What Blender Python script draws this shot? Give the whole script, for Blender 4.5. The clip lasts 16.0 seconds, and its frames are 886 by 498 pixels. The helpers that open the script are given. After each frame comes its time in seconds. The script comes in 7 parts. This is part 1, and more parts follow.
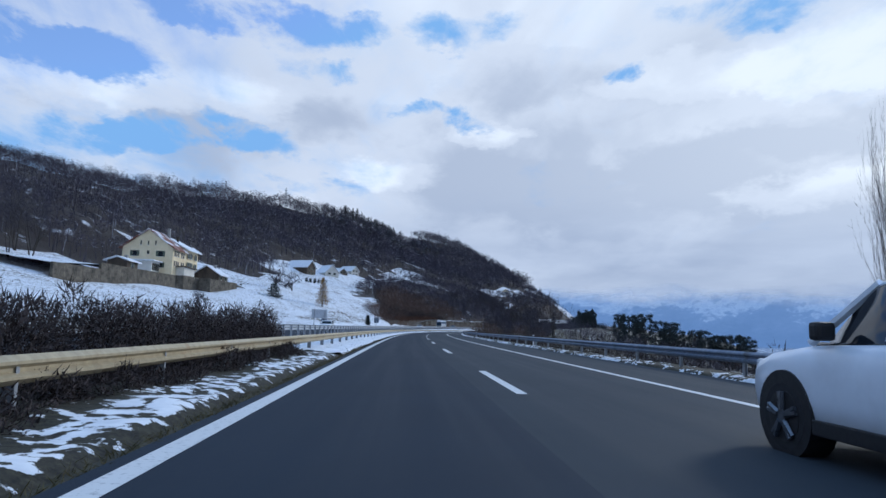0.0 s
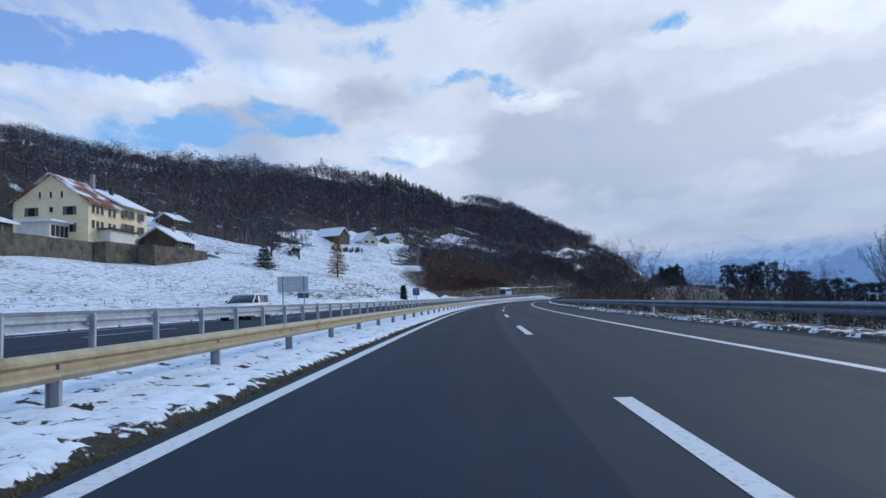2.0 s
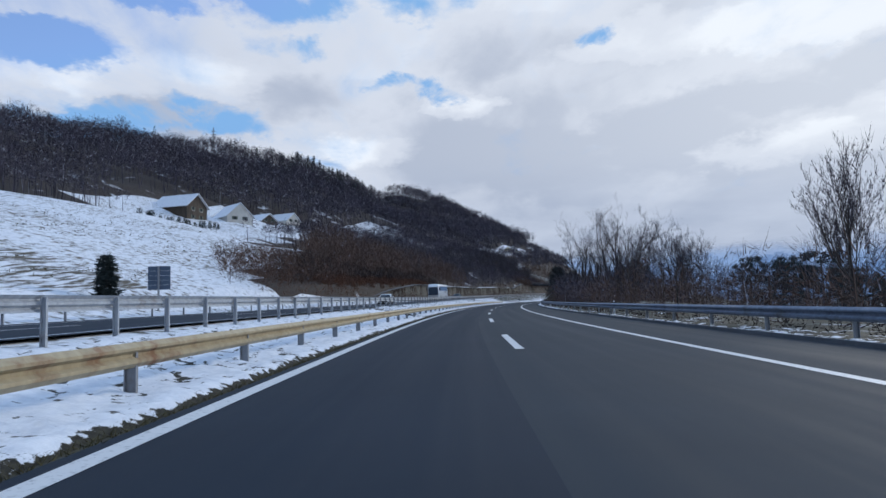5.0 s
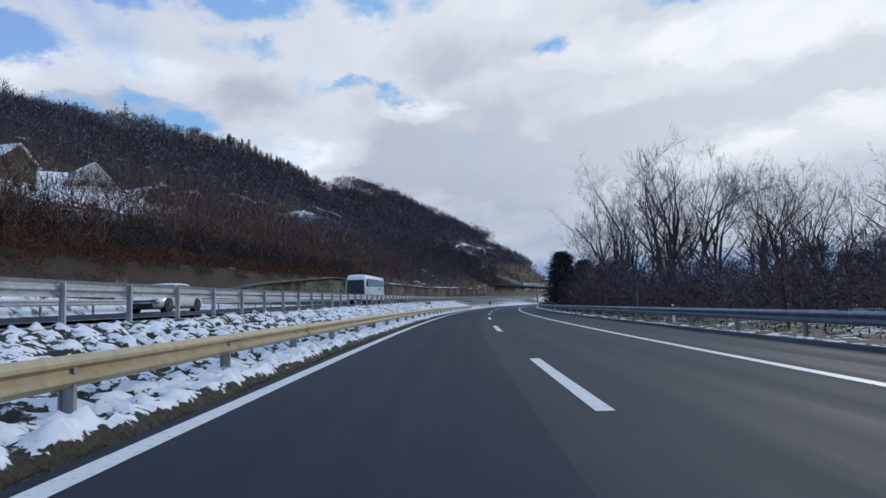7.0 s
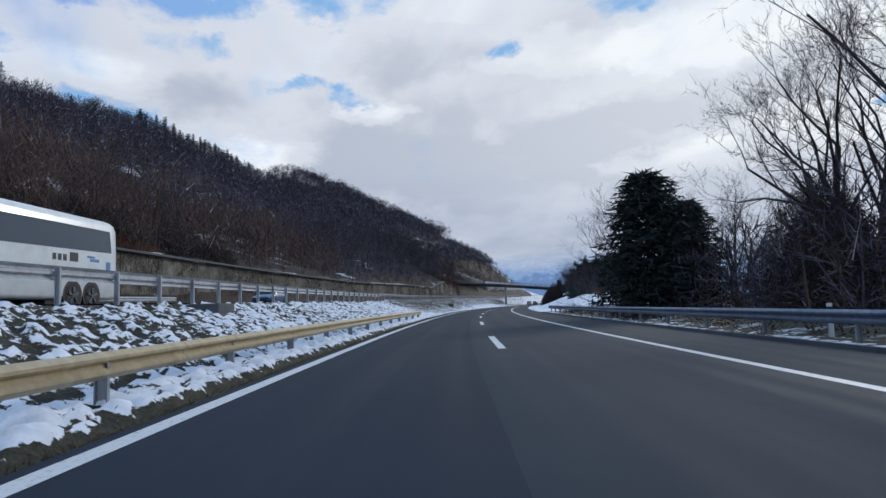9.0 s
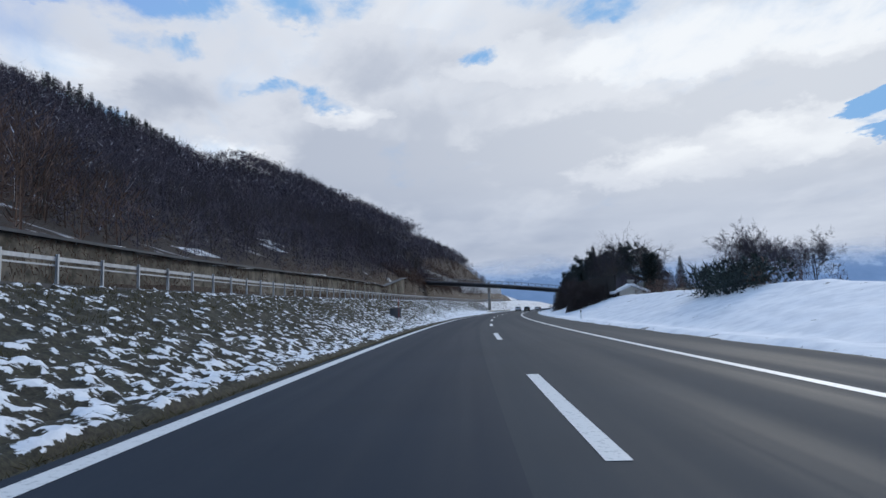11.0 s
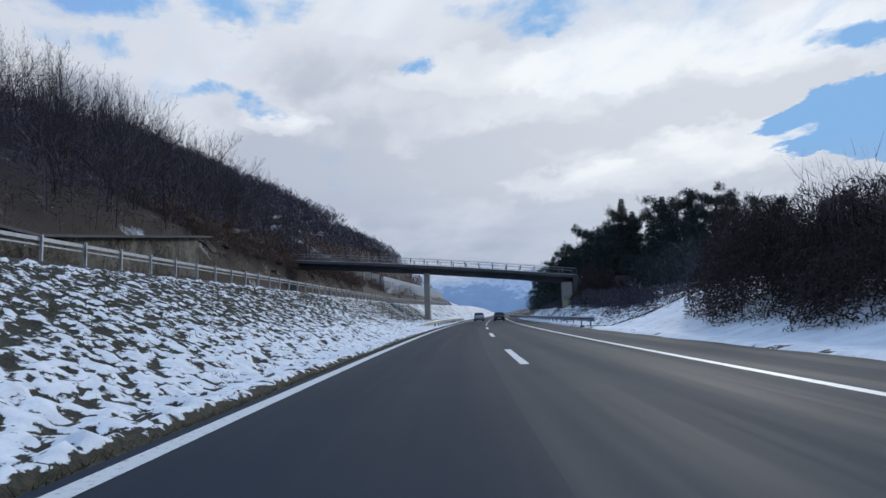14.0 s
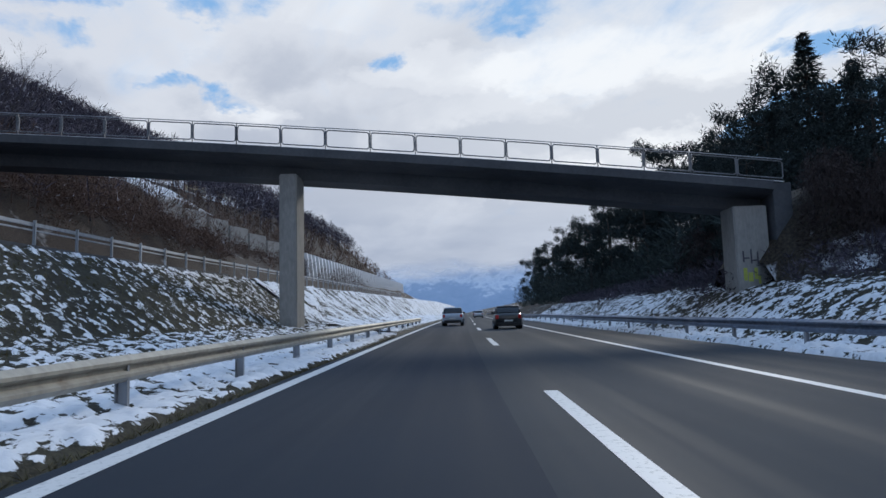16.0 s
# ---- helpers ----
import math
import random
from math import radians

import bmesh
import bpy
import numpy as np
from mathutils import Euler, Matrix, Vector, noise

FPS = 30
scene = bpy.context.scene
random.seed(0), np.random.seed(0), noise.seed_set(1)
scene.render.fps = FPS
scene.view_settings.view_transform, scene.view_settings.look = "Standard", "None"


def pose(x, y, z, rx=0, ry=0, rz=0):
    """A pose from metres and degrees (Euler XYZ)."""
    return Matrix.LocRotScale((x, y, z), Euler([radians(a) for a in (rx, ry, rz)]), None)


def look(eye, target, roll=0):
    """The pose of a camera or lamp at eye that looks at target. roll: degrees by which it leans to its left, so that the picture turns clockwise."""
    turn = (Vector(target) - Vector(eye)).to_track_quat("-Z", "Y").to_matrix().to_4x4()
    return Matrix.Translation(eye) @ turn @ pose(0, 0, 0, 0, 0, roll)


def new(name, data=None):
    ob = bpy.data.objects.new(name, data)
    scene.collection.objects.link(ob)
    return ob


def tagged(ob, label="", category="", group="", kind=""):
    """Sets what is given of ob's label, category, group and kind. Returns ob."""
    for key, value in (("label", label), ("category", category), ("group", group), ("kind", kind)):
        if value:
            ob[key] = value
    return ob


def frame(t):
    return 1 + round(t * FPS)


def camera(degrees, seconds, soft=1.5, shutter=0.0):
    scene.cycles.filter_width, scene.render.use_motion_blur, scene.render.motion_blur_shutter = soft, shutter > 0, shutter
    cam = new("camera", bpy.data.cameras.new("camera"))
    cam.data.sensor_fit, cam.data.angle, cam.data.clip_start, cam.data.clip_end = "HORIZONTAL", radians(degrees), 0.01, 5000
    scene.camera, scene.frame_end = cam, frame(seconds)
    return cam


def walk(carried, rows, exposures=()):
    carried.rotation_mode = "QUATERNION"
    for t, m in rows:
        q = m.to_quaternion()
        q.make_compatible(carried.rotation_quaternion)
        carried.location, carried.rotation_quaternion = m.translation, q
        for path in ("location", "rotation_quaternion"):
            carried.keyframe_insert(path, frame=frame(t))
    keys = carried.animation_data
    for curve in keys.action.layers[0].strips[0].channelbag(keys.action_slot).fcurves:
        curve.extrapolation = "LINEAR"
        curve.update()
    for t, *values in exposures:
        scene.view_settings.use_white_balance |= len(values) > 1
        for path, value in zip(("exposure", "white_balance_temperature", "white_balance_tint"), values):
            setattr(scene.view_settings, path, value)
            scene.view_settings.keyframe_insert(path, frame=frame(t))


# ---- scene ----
# The road is laid out along its lane line: s metres along it, d metres to its right, z up.
EYE = 1.10
KAP = [(-20, -0.42), (60, 0.517), (150, 1.166), (250, 1.066), (350, 0.947), (450, 0.887), (600, -0.013)]  # turn to the right, mrad a metre
SG = np.arange(-300.0, 4001.0, 1.0)
_k = np.interp(SG, [a for a, _ in KAP], [b for _, b in KAP]) * 1e-3
_k[SG < -20] = 0
_k[SG > 600] = 0
PSI = np.cumsum(_k)
PSI -= np.interp(0, SG, PSI)
CX, CY = np.cumsum(np.sin(PSI)), np.cumsum(np.cos(PSI))
CX -= np.interp(0, SG, CX)
CY -= np.interp(0, SG, CY)


def head(s):
    """Heading of the road at s, radians to the right of +y."""
    return float(np.interp(s, SG, PSI))


def at(s, d, z=0.0):
    """The place s metres along the road and d metres right of the lane line."""
    p = head(s)
    return Vector((float(np.interp(s, SG, CX)) + d * math.cos(p), float(np.interp(s, SG, CY)) - d * math.sin(p), z))


# seconds, metres along, metres across, then yaw against the road, pitch and roll in degrees
PATH = [
    (0.0, 1.21, -2.08, -3.06, 7.25, 1.58),
    (0.5, 17.48, -1.9, -0.7, 6.58, -0.11),
    (1.0, 33.43, -1.79, 1.64, 5.8, -0.78),
    (1.5, 49.36, -1.6, 2.14, 5.2, -1.03),
    (2.0, 65.55, -1.53, 2.53, 4.69, -2.22),
    (2.5, 81.39, -1.42, 2.9, 4.62, -2.86),
    (3.0, 97.48, -1.35, 2.1, 4.68, -1.83),
    (3.5, 113.29, -1.32, 1.25, 4.26, -1.97),
    (4.0, 129.0, -1.34, 1.17, 4.71, -1.6),
    (4.5, 144.66, -1.27, 0.86, 4.73, -1.85),
    (5.0, 160.28, -1.31, 0.84, 4.79, -1.79),
    (5.5, 175.75, -1.34, 0.82, 4.85, -1.74),
    (6.0, 191.14, -1.38, 0.8, 4.9, -1.68),
    (6.5, 206.55, -1.42, 0.78, 4.96, -1.62),
    (7.0, 222.05, -1.46, 0.76, 5.02, -1.56),
    (7.5, 237.37, -1.39, 0.63, 5.06, -1.69),
    (8.0, 253.08, -1.3, 0.51, 5.12, -1.59),
    (8.5, 268.76, -1.21, 0.48, 5.03, -1.79),
    (9.0, 284.89, -1.12, 0.42, 5.13, -2.06),
    (9.5, 300.85, -1.11, 0.7, 5.24, -1.97),
    (10.0, 317.03, -1.1, 0.98, 5.35, -1.88),
    (10.5, 333.37, -1.08, 1.27, 5.46, -1.8),
    (11.0, 349.82, -1.07, 1.55, 5.56, -1.71),
    (11.5, 366.34, -1.06, 1.83, 5.67, -1.62),
    (12.0, 383.06, -1.16, 1.86, 5.86, -1.58),
    (12.5, 399.4, -1.24, 2.19, 5.9, -1.44),
    (13.0, 415.96, -1.37, 2.18, 6.09, -1.21),
    (13.5, 432.37, -1.32, 1.67, 6.21, -1.67),
    (14.0, 448.48, -1.36, 1.04, 6.12, -2.06),
    (14.5, 464.81, -1.38, 1.5, 5.89, -2.33),
    (15.0, 481.14, -1.37, 1.39, 5.8, -2.35),
    (15.5, 497.39, -1.33, 1.19, 5.86, -2.22),
    (16.0, 513.61, -1.28, 0.77, 5.83, -1.63),
]

cam = camera(70.3, 16.0, shutter=0.0)
walk(cam, [(t, pose(*at(s, d, EYE), 0, 0, yaw - math.degrees(head(s))) @ pose(0, 0, 0, 90 + pitch, 0, 0) @ pose(0, 0, 0, 0, 0, roll))
           for t, s, d, yaw, pitch, roll in PATH],
     exposures=[(0.0, 0.0, 5500, 8), (4.0, 0.0, 5800, 9), (8.0, 0.0, 6080, 9), (16.0, 0.0, 6080, 9)])

# ---- world, sun and sky ----
SUN_DIR = Vector((0.66, 0.60, 0.38)).normalized()  # from the place towards the sun behind thin cloud
world = bpy.data.worlds.new("winter_sky")
scene.world = world
world.use_nodes = True


class Nodes:
    """A short hand for building node trees."""

    def __init__(self, tree):
        self.t = tree
        tree.nodes.clear()

    def add(self, kind, **sets):
        n = self.t.nodes.new(kind)
        for k, v in sets.items():
            if k in n.inputs:
                n.inputs[k].default_value = v
            else:
                setattr(n, k, v)
        return n

    def link(self, a, b):
        self.t.links.new(a, b)

    def noise(self, vec, scale, detail=4.0, rough=0.55, dist=0.0):
        n = self.add("ShaderNodeTexNoise")
        n.inputs["Scale"].default_value, n.inputs["Detail"].default_value = scale, detail
        n.inputs["Roughness"].default_value, n.inputs["Distortion"].default_value = rough, dist
        if vec is not None:
            self.link(vec, n.inputs["Vector"])
        return n.outputs["Fac"]

    def ramp(self, fac, stops, ease="LINEAR"):
        n = self.add("ShaderNodeValToRGB")
        n.color_ramp.interpolation = ease
        while len(n.color_ramp.elements) < len(stops):
            n.color_ramp.elements.new(0.5)
        for e, (p, c) in zip(n.color_ramp.elements, stops):
            e.position = p
            e.color = (*c, 1) if isinstance(c, tuple) else (c, c, c, 1)
        self.link(fac, n.inputs["Fac"])
        return n.outputs["Color"]

    def mix(self, fac, a, b, blend="MIX"):
        n = self.add("ShaderNodeMix", data_type="RGBA", blend_type=blend)
        for sock, v in ((n.inputs[0], fac), (n.inputs[6], a), (n.inputs[7], b)):
            if isinstance(v, bpy.types.NodeSocket):
                self.link(v, sock)
            elif isinstance(v, tuple):
                sock.default_value = (*v, 1)
            else:
                sock.default_value = v
        return n.outputs[2]

    def math(self, op, a, b=0.0, clamp=False):
        n = self.add("ShaderNodeMath", operation=op, use_clamp=clamp)
        for sock, v in ((n.inputs[0], a), (n.inputs[1], b)):
            if isinstance(v, bpy.types.NodeSocket):
                self.link(v, sock)
            else:
                sock.default_value = v
        return n.outputs[0]

    def mapping(self, vec, scale=(1, 1, 1), rot=(0, 0, 0), loc=(0, 0, 0)):
        n = self.add("ShaderNodeMapping")
        n.inputs["Scale"].default_value, n.inputs["Rotation"].default_value, n.inputs["Location"].default_value = scale, rot, loc
        self.link(vec, n.inputs["Vector"])
        return n.outputs["Vector"]


# rifts in the cloud: bearing, height, half width and half height in degrees, depth
RIFTS = [(60.0, 13.6, 11.5, 3.5, 2.4), (57, 19.4, 4.5, 1.3, 0.24), (-32, 20.6, 11, 2.0, 0.40), (-17, 15.7, 10, 1.7, 0.32), (-26, 14.6, 7, 1.2, 0.22), (3.0, 19.5, 4.5, 1.0, 0.26), (19.4, 22.7, 3.0, 1.0, 0.34),
         (-8.5, 22.4, 5.0, 1.3, 0.26), (-14, 25.6, 12, 2.0, 0.32), (4, 26.6, 6, 1.6, 0.26), (29, 26.4, 9, 2.0, 0.20), (-30, 28, 14, 3, 0.30), (-9, 12.8, 5, 1.0, 0.20)]
# grey bellies and bright crowns of the cloud: bearing, height, half width, half height, shade
BELLIES = [(8.7, 12.2, 9, 3.0, 0.10), (21, 9.6, 10, 3.0, 0.10), (28, 14.2, 8, 2.4, 0.13), (35, 16.4, 8, 2.0, 0.13), (37, 8.3, 8, 2.0, 0.09), (45.5, 16.8, 8, 1.8, 0.13), (11, 22.5, 7, 2.4, 0.09), (-5.7, 18.4, 7, 1.8, 0.07),
           (18.5, 11.6, 8, 2.6, 0.08), (52, 9.5, 9, 1.8, 0.10), (7.4, 18.2, 3.0, 1.3, -0.14), (34, 11.6, 6, 1.5, -0.16), (38, 21.5, 9, 2.6, -0.16), (25, 21.6, 8, 1.8, -0.12), (47.5, 13.2, 7, 1.9, -0.20), (53, 20.4, 7, 2.6, -0.16),
           (-21, 19.2, 9, 1.8, -0.12), (-0.6, 14.0, 5, 1.4, -0.12), (-30, 17.6, 8, 1.4, -0.10)]


def build_sky():
    """Broken winter cloud over a blue sky; denser and greyer low down."""
    n = Nodes(world.node_tree)
    tc = n.add("ShaderNodeTexCoord")
    sep = n.add("ShaderNodeSeparateXYZ")
    n.link(tc.outputs["Generated"], sep.inputs[0])
    x, y, z = sep.outputs
    up = n.math("MAXIMUM", z, 0.0)
    # the cloud deck as a flat sheet overhead
    h = n.math("ADD", up, 0.16)
    comb = n.add("ShaderNodeCombineXYZ")
    n.link(n.math("DIVIDE", x, h), comb.inputs[0])
    n.link(n.math("DIVIDE", y, h), comb.inputs[1])
    deck = comb.outputs[0]
    big = n.noise(n.mapping(deck, (0.62, 0.40, 1), (0, 0, radians(-24)), (1.3, 0.4, 0)), 1.0, 3, 0.5, 0.3)
    mid = n.noise(n.mapping(deck, (1.7, 1.05, 1), (0, 0, radians(-30)), (5.2, 3.1, 0)), 1.0, 6, 0.60, 0.6)
    fine = n.noise(n.mapping(deck, (4.6, 2.6, 1), (0, 0, radians(-34)), (2.2, 8.0, 0)), 1.0, 7, 0.62, 0.4)
    # cover: thinner towards the left of the road's heading, with one clear window over the lake
    left = n.math("MULTIPLY", n.math("MAXIMUM", n.math("SUBTRACT", n.math("MULTIPLY", x, -1.0), -0.10), 0.0), 0.20)
    cov = n.math("ADD", n.math("MULTIPLY", big, 0.40), n.math("MULTIPLY", mid, 0.62))
    cov = n.math("ADD", cov, n.math("MULTIPLY", fine, 0.34))
    cov = n.math("SUBTRACT", cov, left)
    cov = n.math("SUBTRACT", cov, n.math("MULTIPLY", up, 0.12))
    cov = n.math("ADD", cov, 0.05)
    thin = n.ramp(fine, [(0.34, 1.6), (0.64, 0.35)])
    az = n.math("MULTIPLY", n.math("ARCTAN2", x, y), 57.2958)
    el = n.math("MULTIPLY", n.math("ARCSINE", z), 57.2958)
    az = n.math("ADD", az, n.math("MULTIPLY", n.math("SUBTRACT", n.noise(n.mapping(tc.outputs["Generated"], (7, 7, 16)), 1.0, 5, 0.62), 0.5), 13.0))
    el = n.math("ADD", el, n.math("MULTIPLY", n.math("SUBTRACT", n.noise(n.mapping(tc.outputs["Generated"], (8, 8, 14), (0, 0, 0), (4, 2, 1)), 1.0, 5, 0.62), 0.5), 6.0))
    for a0, e0, wa, we, deep in RIFTS:
        q = n.math("ADD", n.math("POWER", n.math("ABSOLUTE", n.math("DIVIDE", n.math("SUBTRACT", az, a0), wa)), 2.0),
                   n.math("POWER", n.math("ABSOLUTE", n.math("DIVIDE", n.math("SUBTRACT", el, e0), we)), 2.0))
        cov = n.math("SUBTRACT", cov, n.math("MULTIPLY", n.math("MULTIPLY", n.math("SUBTRACT", 1.0, q, True), deep), thin))
    mask = n.ramp(cov, [(0.34, 0.0), (0.66, 1.0)], "EASE")
    sky = n.add("ShaderNodeTexSky", sky_type="NISHITA", sun_disc=False, sun_elevation=math.asin(SUN_DIR.z),
                sun_rotation=math.atan2(SUN_DIR.x, SUN_DIR.y), air_density=1.0, dust_density=0.6)
    blue = n.mix(1.0, sky.outputs[0], (0.105, 0.135, 0.185), "MULTIPLY")
    blue = n.mix(1.0, blue, (0.17, 0.40, 0.72), "DARKEN")
    blue = n.mix(0.16, blue, (0.70, 0.76, 0.85))
    # cloud body: bright where thin, lilac-grey where thick
    belly = n.noise(n.mapping(deck, (1.0, 0.55, 1), (0, 0, radians(-28)), (3.7, 1.9, 0)), 1.0, 4, 0.5, 0.5)
    shade = n.math("ADD", n.math("MULTIPLY", belly, 0.66), n.math("ADD", n.math("MULTIPLY", mid, 0.22), n.math("MULTIPLY", fine, 0.12)))
    for a0, e0, wa, we, deep in BELLIES:
        q = n.math("ADD", n.math("POWER", n.math("ABSOLUTE", n.math("DIVIDE", n.math("SUBTRACT", az, a0), wa)), 2.0),
                   n.math("POWER", n.math("ABSOLUTE", n.math("DIVIDE", n.math("SUBTRACT", el, e0), we)), 2.0))
        shade = n.math("ADD", shade, n.math("MULTIPLY", n.math("SUBTRACT", 1.0, n.math("MULTIPLY", q, 0.6), True), deep))
    body = n.ramp(shade, [(0.34, (0.94, 0.935, 0.93)), (0.46, (0.70, 0.71, 0.75)), (0.60, (0.47, 0.50, 0.575))], "EASE")
    # glow of the hidden sun
    dot = n.add("ShaderNodeVectorMath", operation="DOT_PRODUCT")
    n.link(tc.outputs["Generated"], dot.inputs[0])
    dot.inputs[1].default_value = SUN_DIR
    glow = n.math("POWER", n.math("MAXIMUM", dot.outputs["Value"], 0.0), 7.0)
    body = n.mix(n.math("MULTIPLY", glow, 0.5), body, (0.92, 0.91, 0.89))
    col = n.mix(mask, blue, body)
    # haze and low stratus towards the horizon
    low = n.ramp(z, [(0.0, 1.0), (0.10, 0.8), (0.24, 0.0)], "EASE")
    lowc = n.ramp(n.noise(n.mapping(tc.outputs["Generated"], (3, 3, 14)), 1.0, 5, 0.55), [(0.35, (0.35, 0.40, 0.51)), (0.62, (0.54, 0.58, 0.67))])
    col = n.mix(n.math("MULTIPLY", low, 0.8), col, lowc)
    # the cloud breaks up overhead and leaves a pale blue zenith
    col = n.mix(n.math("MULTIPLY", n.ramp(z, [(0.50, 0.0), (0.74, 1.0)], "EASE"), 0.9), col, (0.43, 0.65, 1.01))
    bg = n.add("ShaderNodeBackground")
    n.link(col, bg.inputs["Color"])
    bg.inputs["Strength"].default_value = 1.0
    out = n.add("ShaderNodeOutputWorld")
    n.link(bg.outputs[0], out.inputs[0])


build_sky()
sun_lamp = bpy.data.lights.new("sun", "SUN")
sun_lamp.energy, sun_lamp.angle, sun_lamp.color = 1.4, radians(10), (1.0, 0.92, 0.80)
sun = new("sun", sun_lamp)
sun.matrix_world = look(SUN_DIR * 50, (0, 0, 0))

# ---- materials ----


def material(name, rough=0.8, metal=0.0, spec=0.4):
    m = bpy.data.materials.new(name)
    m.use_nodes = True
    n = Nodes(m.node_tree)
    bsdf = n.add("ShaderNodeBsdfPrincipled")
    bsdf.inputs["Roughness"].default_value, bsdf.inputs["Metallic"].default_value = rough, metal
    bsdf.inputs["Specular IOR Level"].default_value = spec
    out = n.add("ShaderNodeOutputMaterial")
    n.link(bsdf.outputs[0], out.inputs[0])
    geo = n.add("ShaderNodeNewGeometry")
    return m, n, bsdf, geo.outputs["Position"]


def bump(n, bsdf, height, strength, dist):
    b = n.add("ShaderNodeBump")
    b.inputs["Strength"].default_value, b.inputs["Distance"].default_value = strength, dist
    n.link(height, b.inputs["Height"])
    n.link(b.outputs[0], bsdf.inputs["Normal"])


def two_tone(name, dark, light, scale, rough=0.85, metal=0.0, fine=None, relief=0.02, vary=0.0, stretch=(1, 1, 1)):
    """A surface that wanders between two colours at a large and a small scale, with relief."""
    m, n, bsdf, pos = material(name, rough, metal)
    pos = n.mapping(pos, stretch)
    a = n.noise(pos, scale, 5, 0.6)
    b = n.noise(pos, fine or scale * 9, 4, 0.6)
    f = n.math("ADD", n.math("MULTIPLY", a, 0.6), n.math("MULTIPLY", b, 0.4))
    col = n.ramp(f, [(0.36, dark), (0.64, light)])
    if vary:
        info = n.add("ShaderNodeObjectInfo")
        k = n.math("ADD", n.math("MULTIPLY", info.outputs["Random"], 2 * vary), 1 - vary)
        col = n.mix(1.0, col, n.ramp(n.math("MULTIPLY", k, 0.5), [(0, 0.0), (1, 2.0)]), "MULTIPLY")
    n.link(col, bsdf.inputs["Base Color"])
    n.link(n.ramp(b, [(0.3, max(rough - 0.12, 0.05)), (0.7, min(rough + 0.1, 1))]), bsdf.inputs["Roughness"])
    bump(n, bsdf, f, 0.6, relief)
    return m


def island_tone(name, dark, light, rough=0.9, snowy=0.0):
    """For joined masses of twigs and leaves: each piece has its own shade."""
    m, n, bsdf, pos = material(name, rough, 0.0, 0.2)
    geo = n.add("ShaderNodeNewGeometry")
    own = n.add("ShaderNodeAttribute", attribute_name="tone")
    f = n.math("ADD", n.math("MULTIPLY", geo.outputs["Random Per Island"], 0.40), n.math("MULTIPLY", n.noise(pos, 0.05, 3), 0.25))
    f = n.math("ADD", f, n.math("MULTIPLY", own.outputs["Fac"], 0.40))
    col = n.ramp(f, [(0.15, dark), (0.85, light)])
    if snowy:
        col = n.mix(n.math("MULTIPLY", n.math("GREATER_THAN", geo.outputs["Random Per Island"], 1.0 - snowy), 0.8), col, (0.55, 0.57, 0.62))
    n.link(col, bsdf.inputs["Base Color"])
    return m


def snow_mix(name, scale, cover, under_dark, under_light, stretch=(1, 1, 1), soft=0.06, relief=0.10):
    """Snow broken by earth and grass; cover is the part of the ground that is white."""
    m, n, bsdf, pos = material(name, 0.85, 0.0, 0.25)
    p = n.mapping(pos, stretch)
    a = n.noise(p, scale, 6, 0.62, 0.3)
    b = n.noise(pos, 0.11, 3, 0.5)
    f = n.math("ADD", n.math("MULTIPLY", a, 0.75), n.math("MULTIPLY", b, 0.25))
    t = 0.5 + (0.5 - cover) * 0.34
    mask = n.ramp(f, [(t - soft, 0.0), (t + soft, 1.0)])
    g = n.noise(pos, 7.0, 4, 0.65)
    under = n.ramp(g, [(0.35, under_dark), (0.65, under_light)])
    white = n.ramp(n.noise(pos, 2.3, 4), [(0.35, (0.60, 0.62, 0.655)), (0.6, (0.74, 0.75, 0.77))])
    n.link(n.mix(mask, under, white), bsdf.inputs["Base Color"])
    hgt = n.math("ADD", n.math("MULTIPLY", mask, 0.6), n.math("MULTIPLY", g, 0.4))
    bump(n, bsdf, hgt, 0.7, relief)
    return m


def asphalt(name, tone, warm):
    m, n, bsdf, pos = material(name, 0.85, 0.0, 0.10)
    uv = n.add("ShaderNodeUVMap")
    p = n.mapping(uv.outputs[0], (0.02, 1.1, 1))
    streak = n.noise(p, 1.0, 4, 0.6)
    grit = n.noise(pos, 90.0, 3, 0.7)
    patch = n.noise(pos, 0.35, 4, 0.6)
    lo, hi = tuple(tone * 0.86 * w for w in warm), tuple(tone * 1.16 * w for w in warm)
    f = n.math("ADD", n.math("MULTIPLY", streak, 0.40), n.math("ADD", n.math("MULTIPLY", grit, 0.25), n.math("MULTIPLY", patch, 0.35)))
    n.link(n.ramp(f, [(0.36, lo), (0.64, hi)]), bsdf.inputs["Base Color"])
    n.link(n.ramp(streak, [(0.35, 0.72), (0.65, 0.88)]), bsdf.inputs["Roughness"])
    bump(n, bsdf, grit, 0.35, 0.004)
    return m


def worn_paint(name):
    m, n, bsdf, pos = material(name, 0.6)
    a = n.noise(pos, 14.0, 5, 0.7)
    n.link(n.ramp(a, [(0.30, (0.26, 0.27, 0.28)), (0.46, (0.60, 0.60, 0.59))]), bsdf.inputs["Base Color"])
    bump(n, bsdf, a, 0.3, 0.003)
    return m


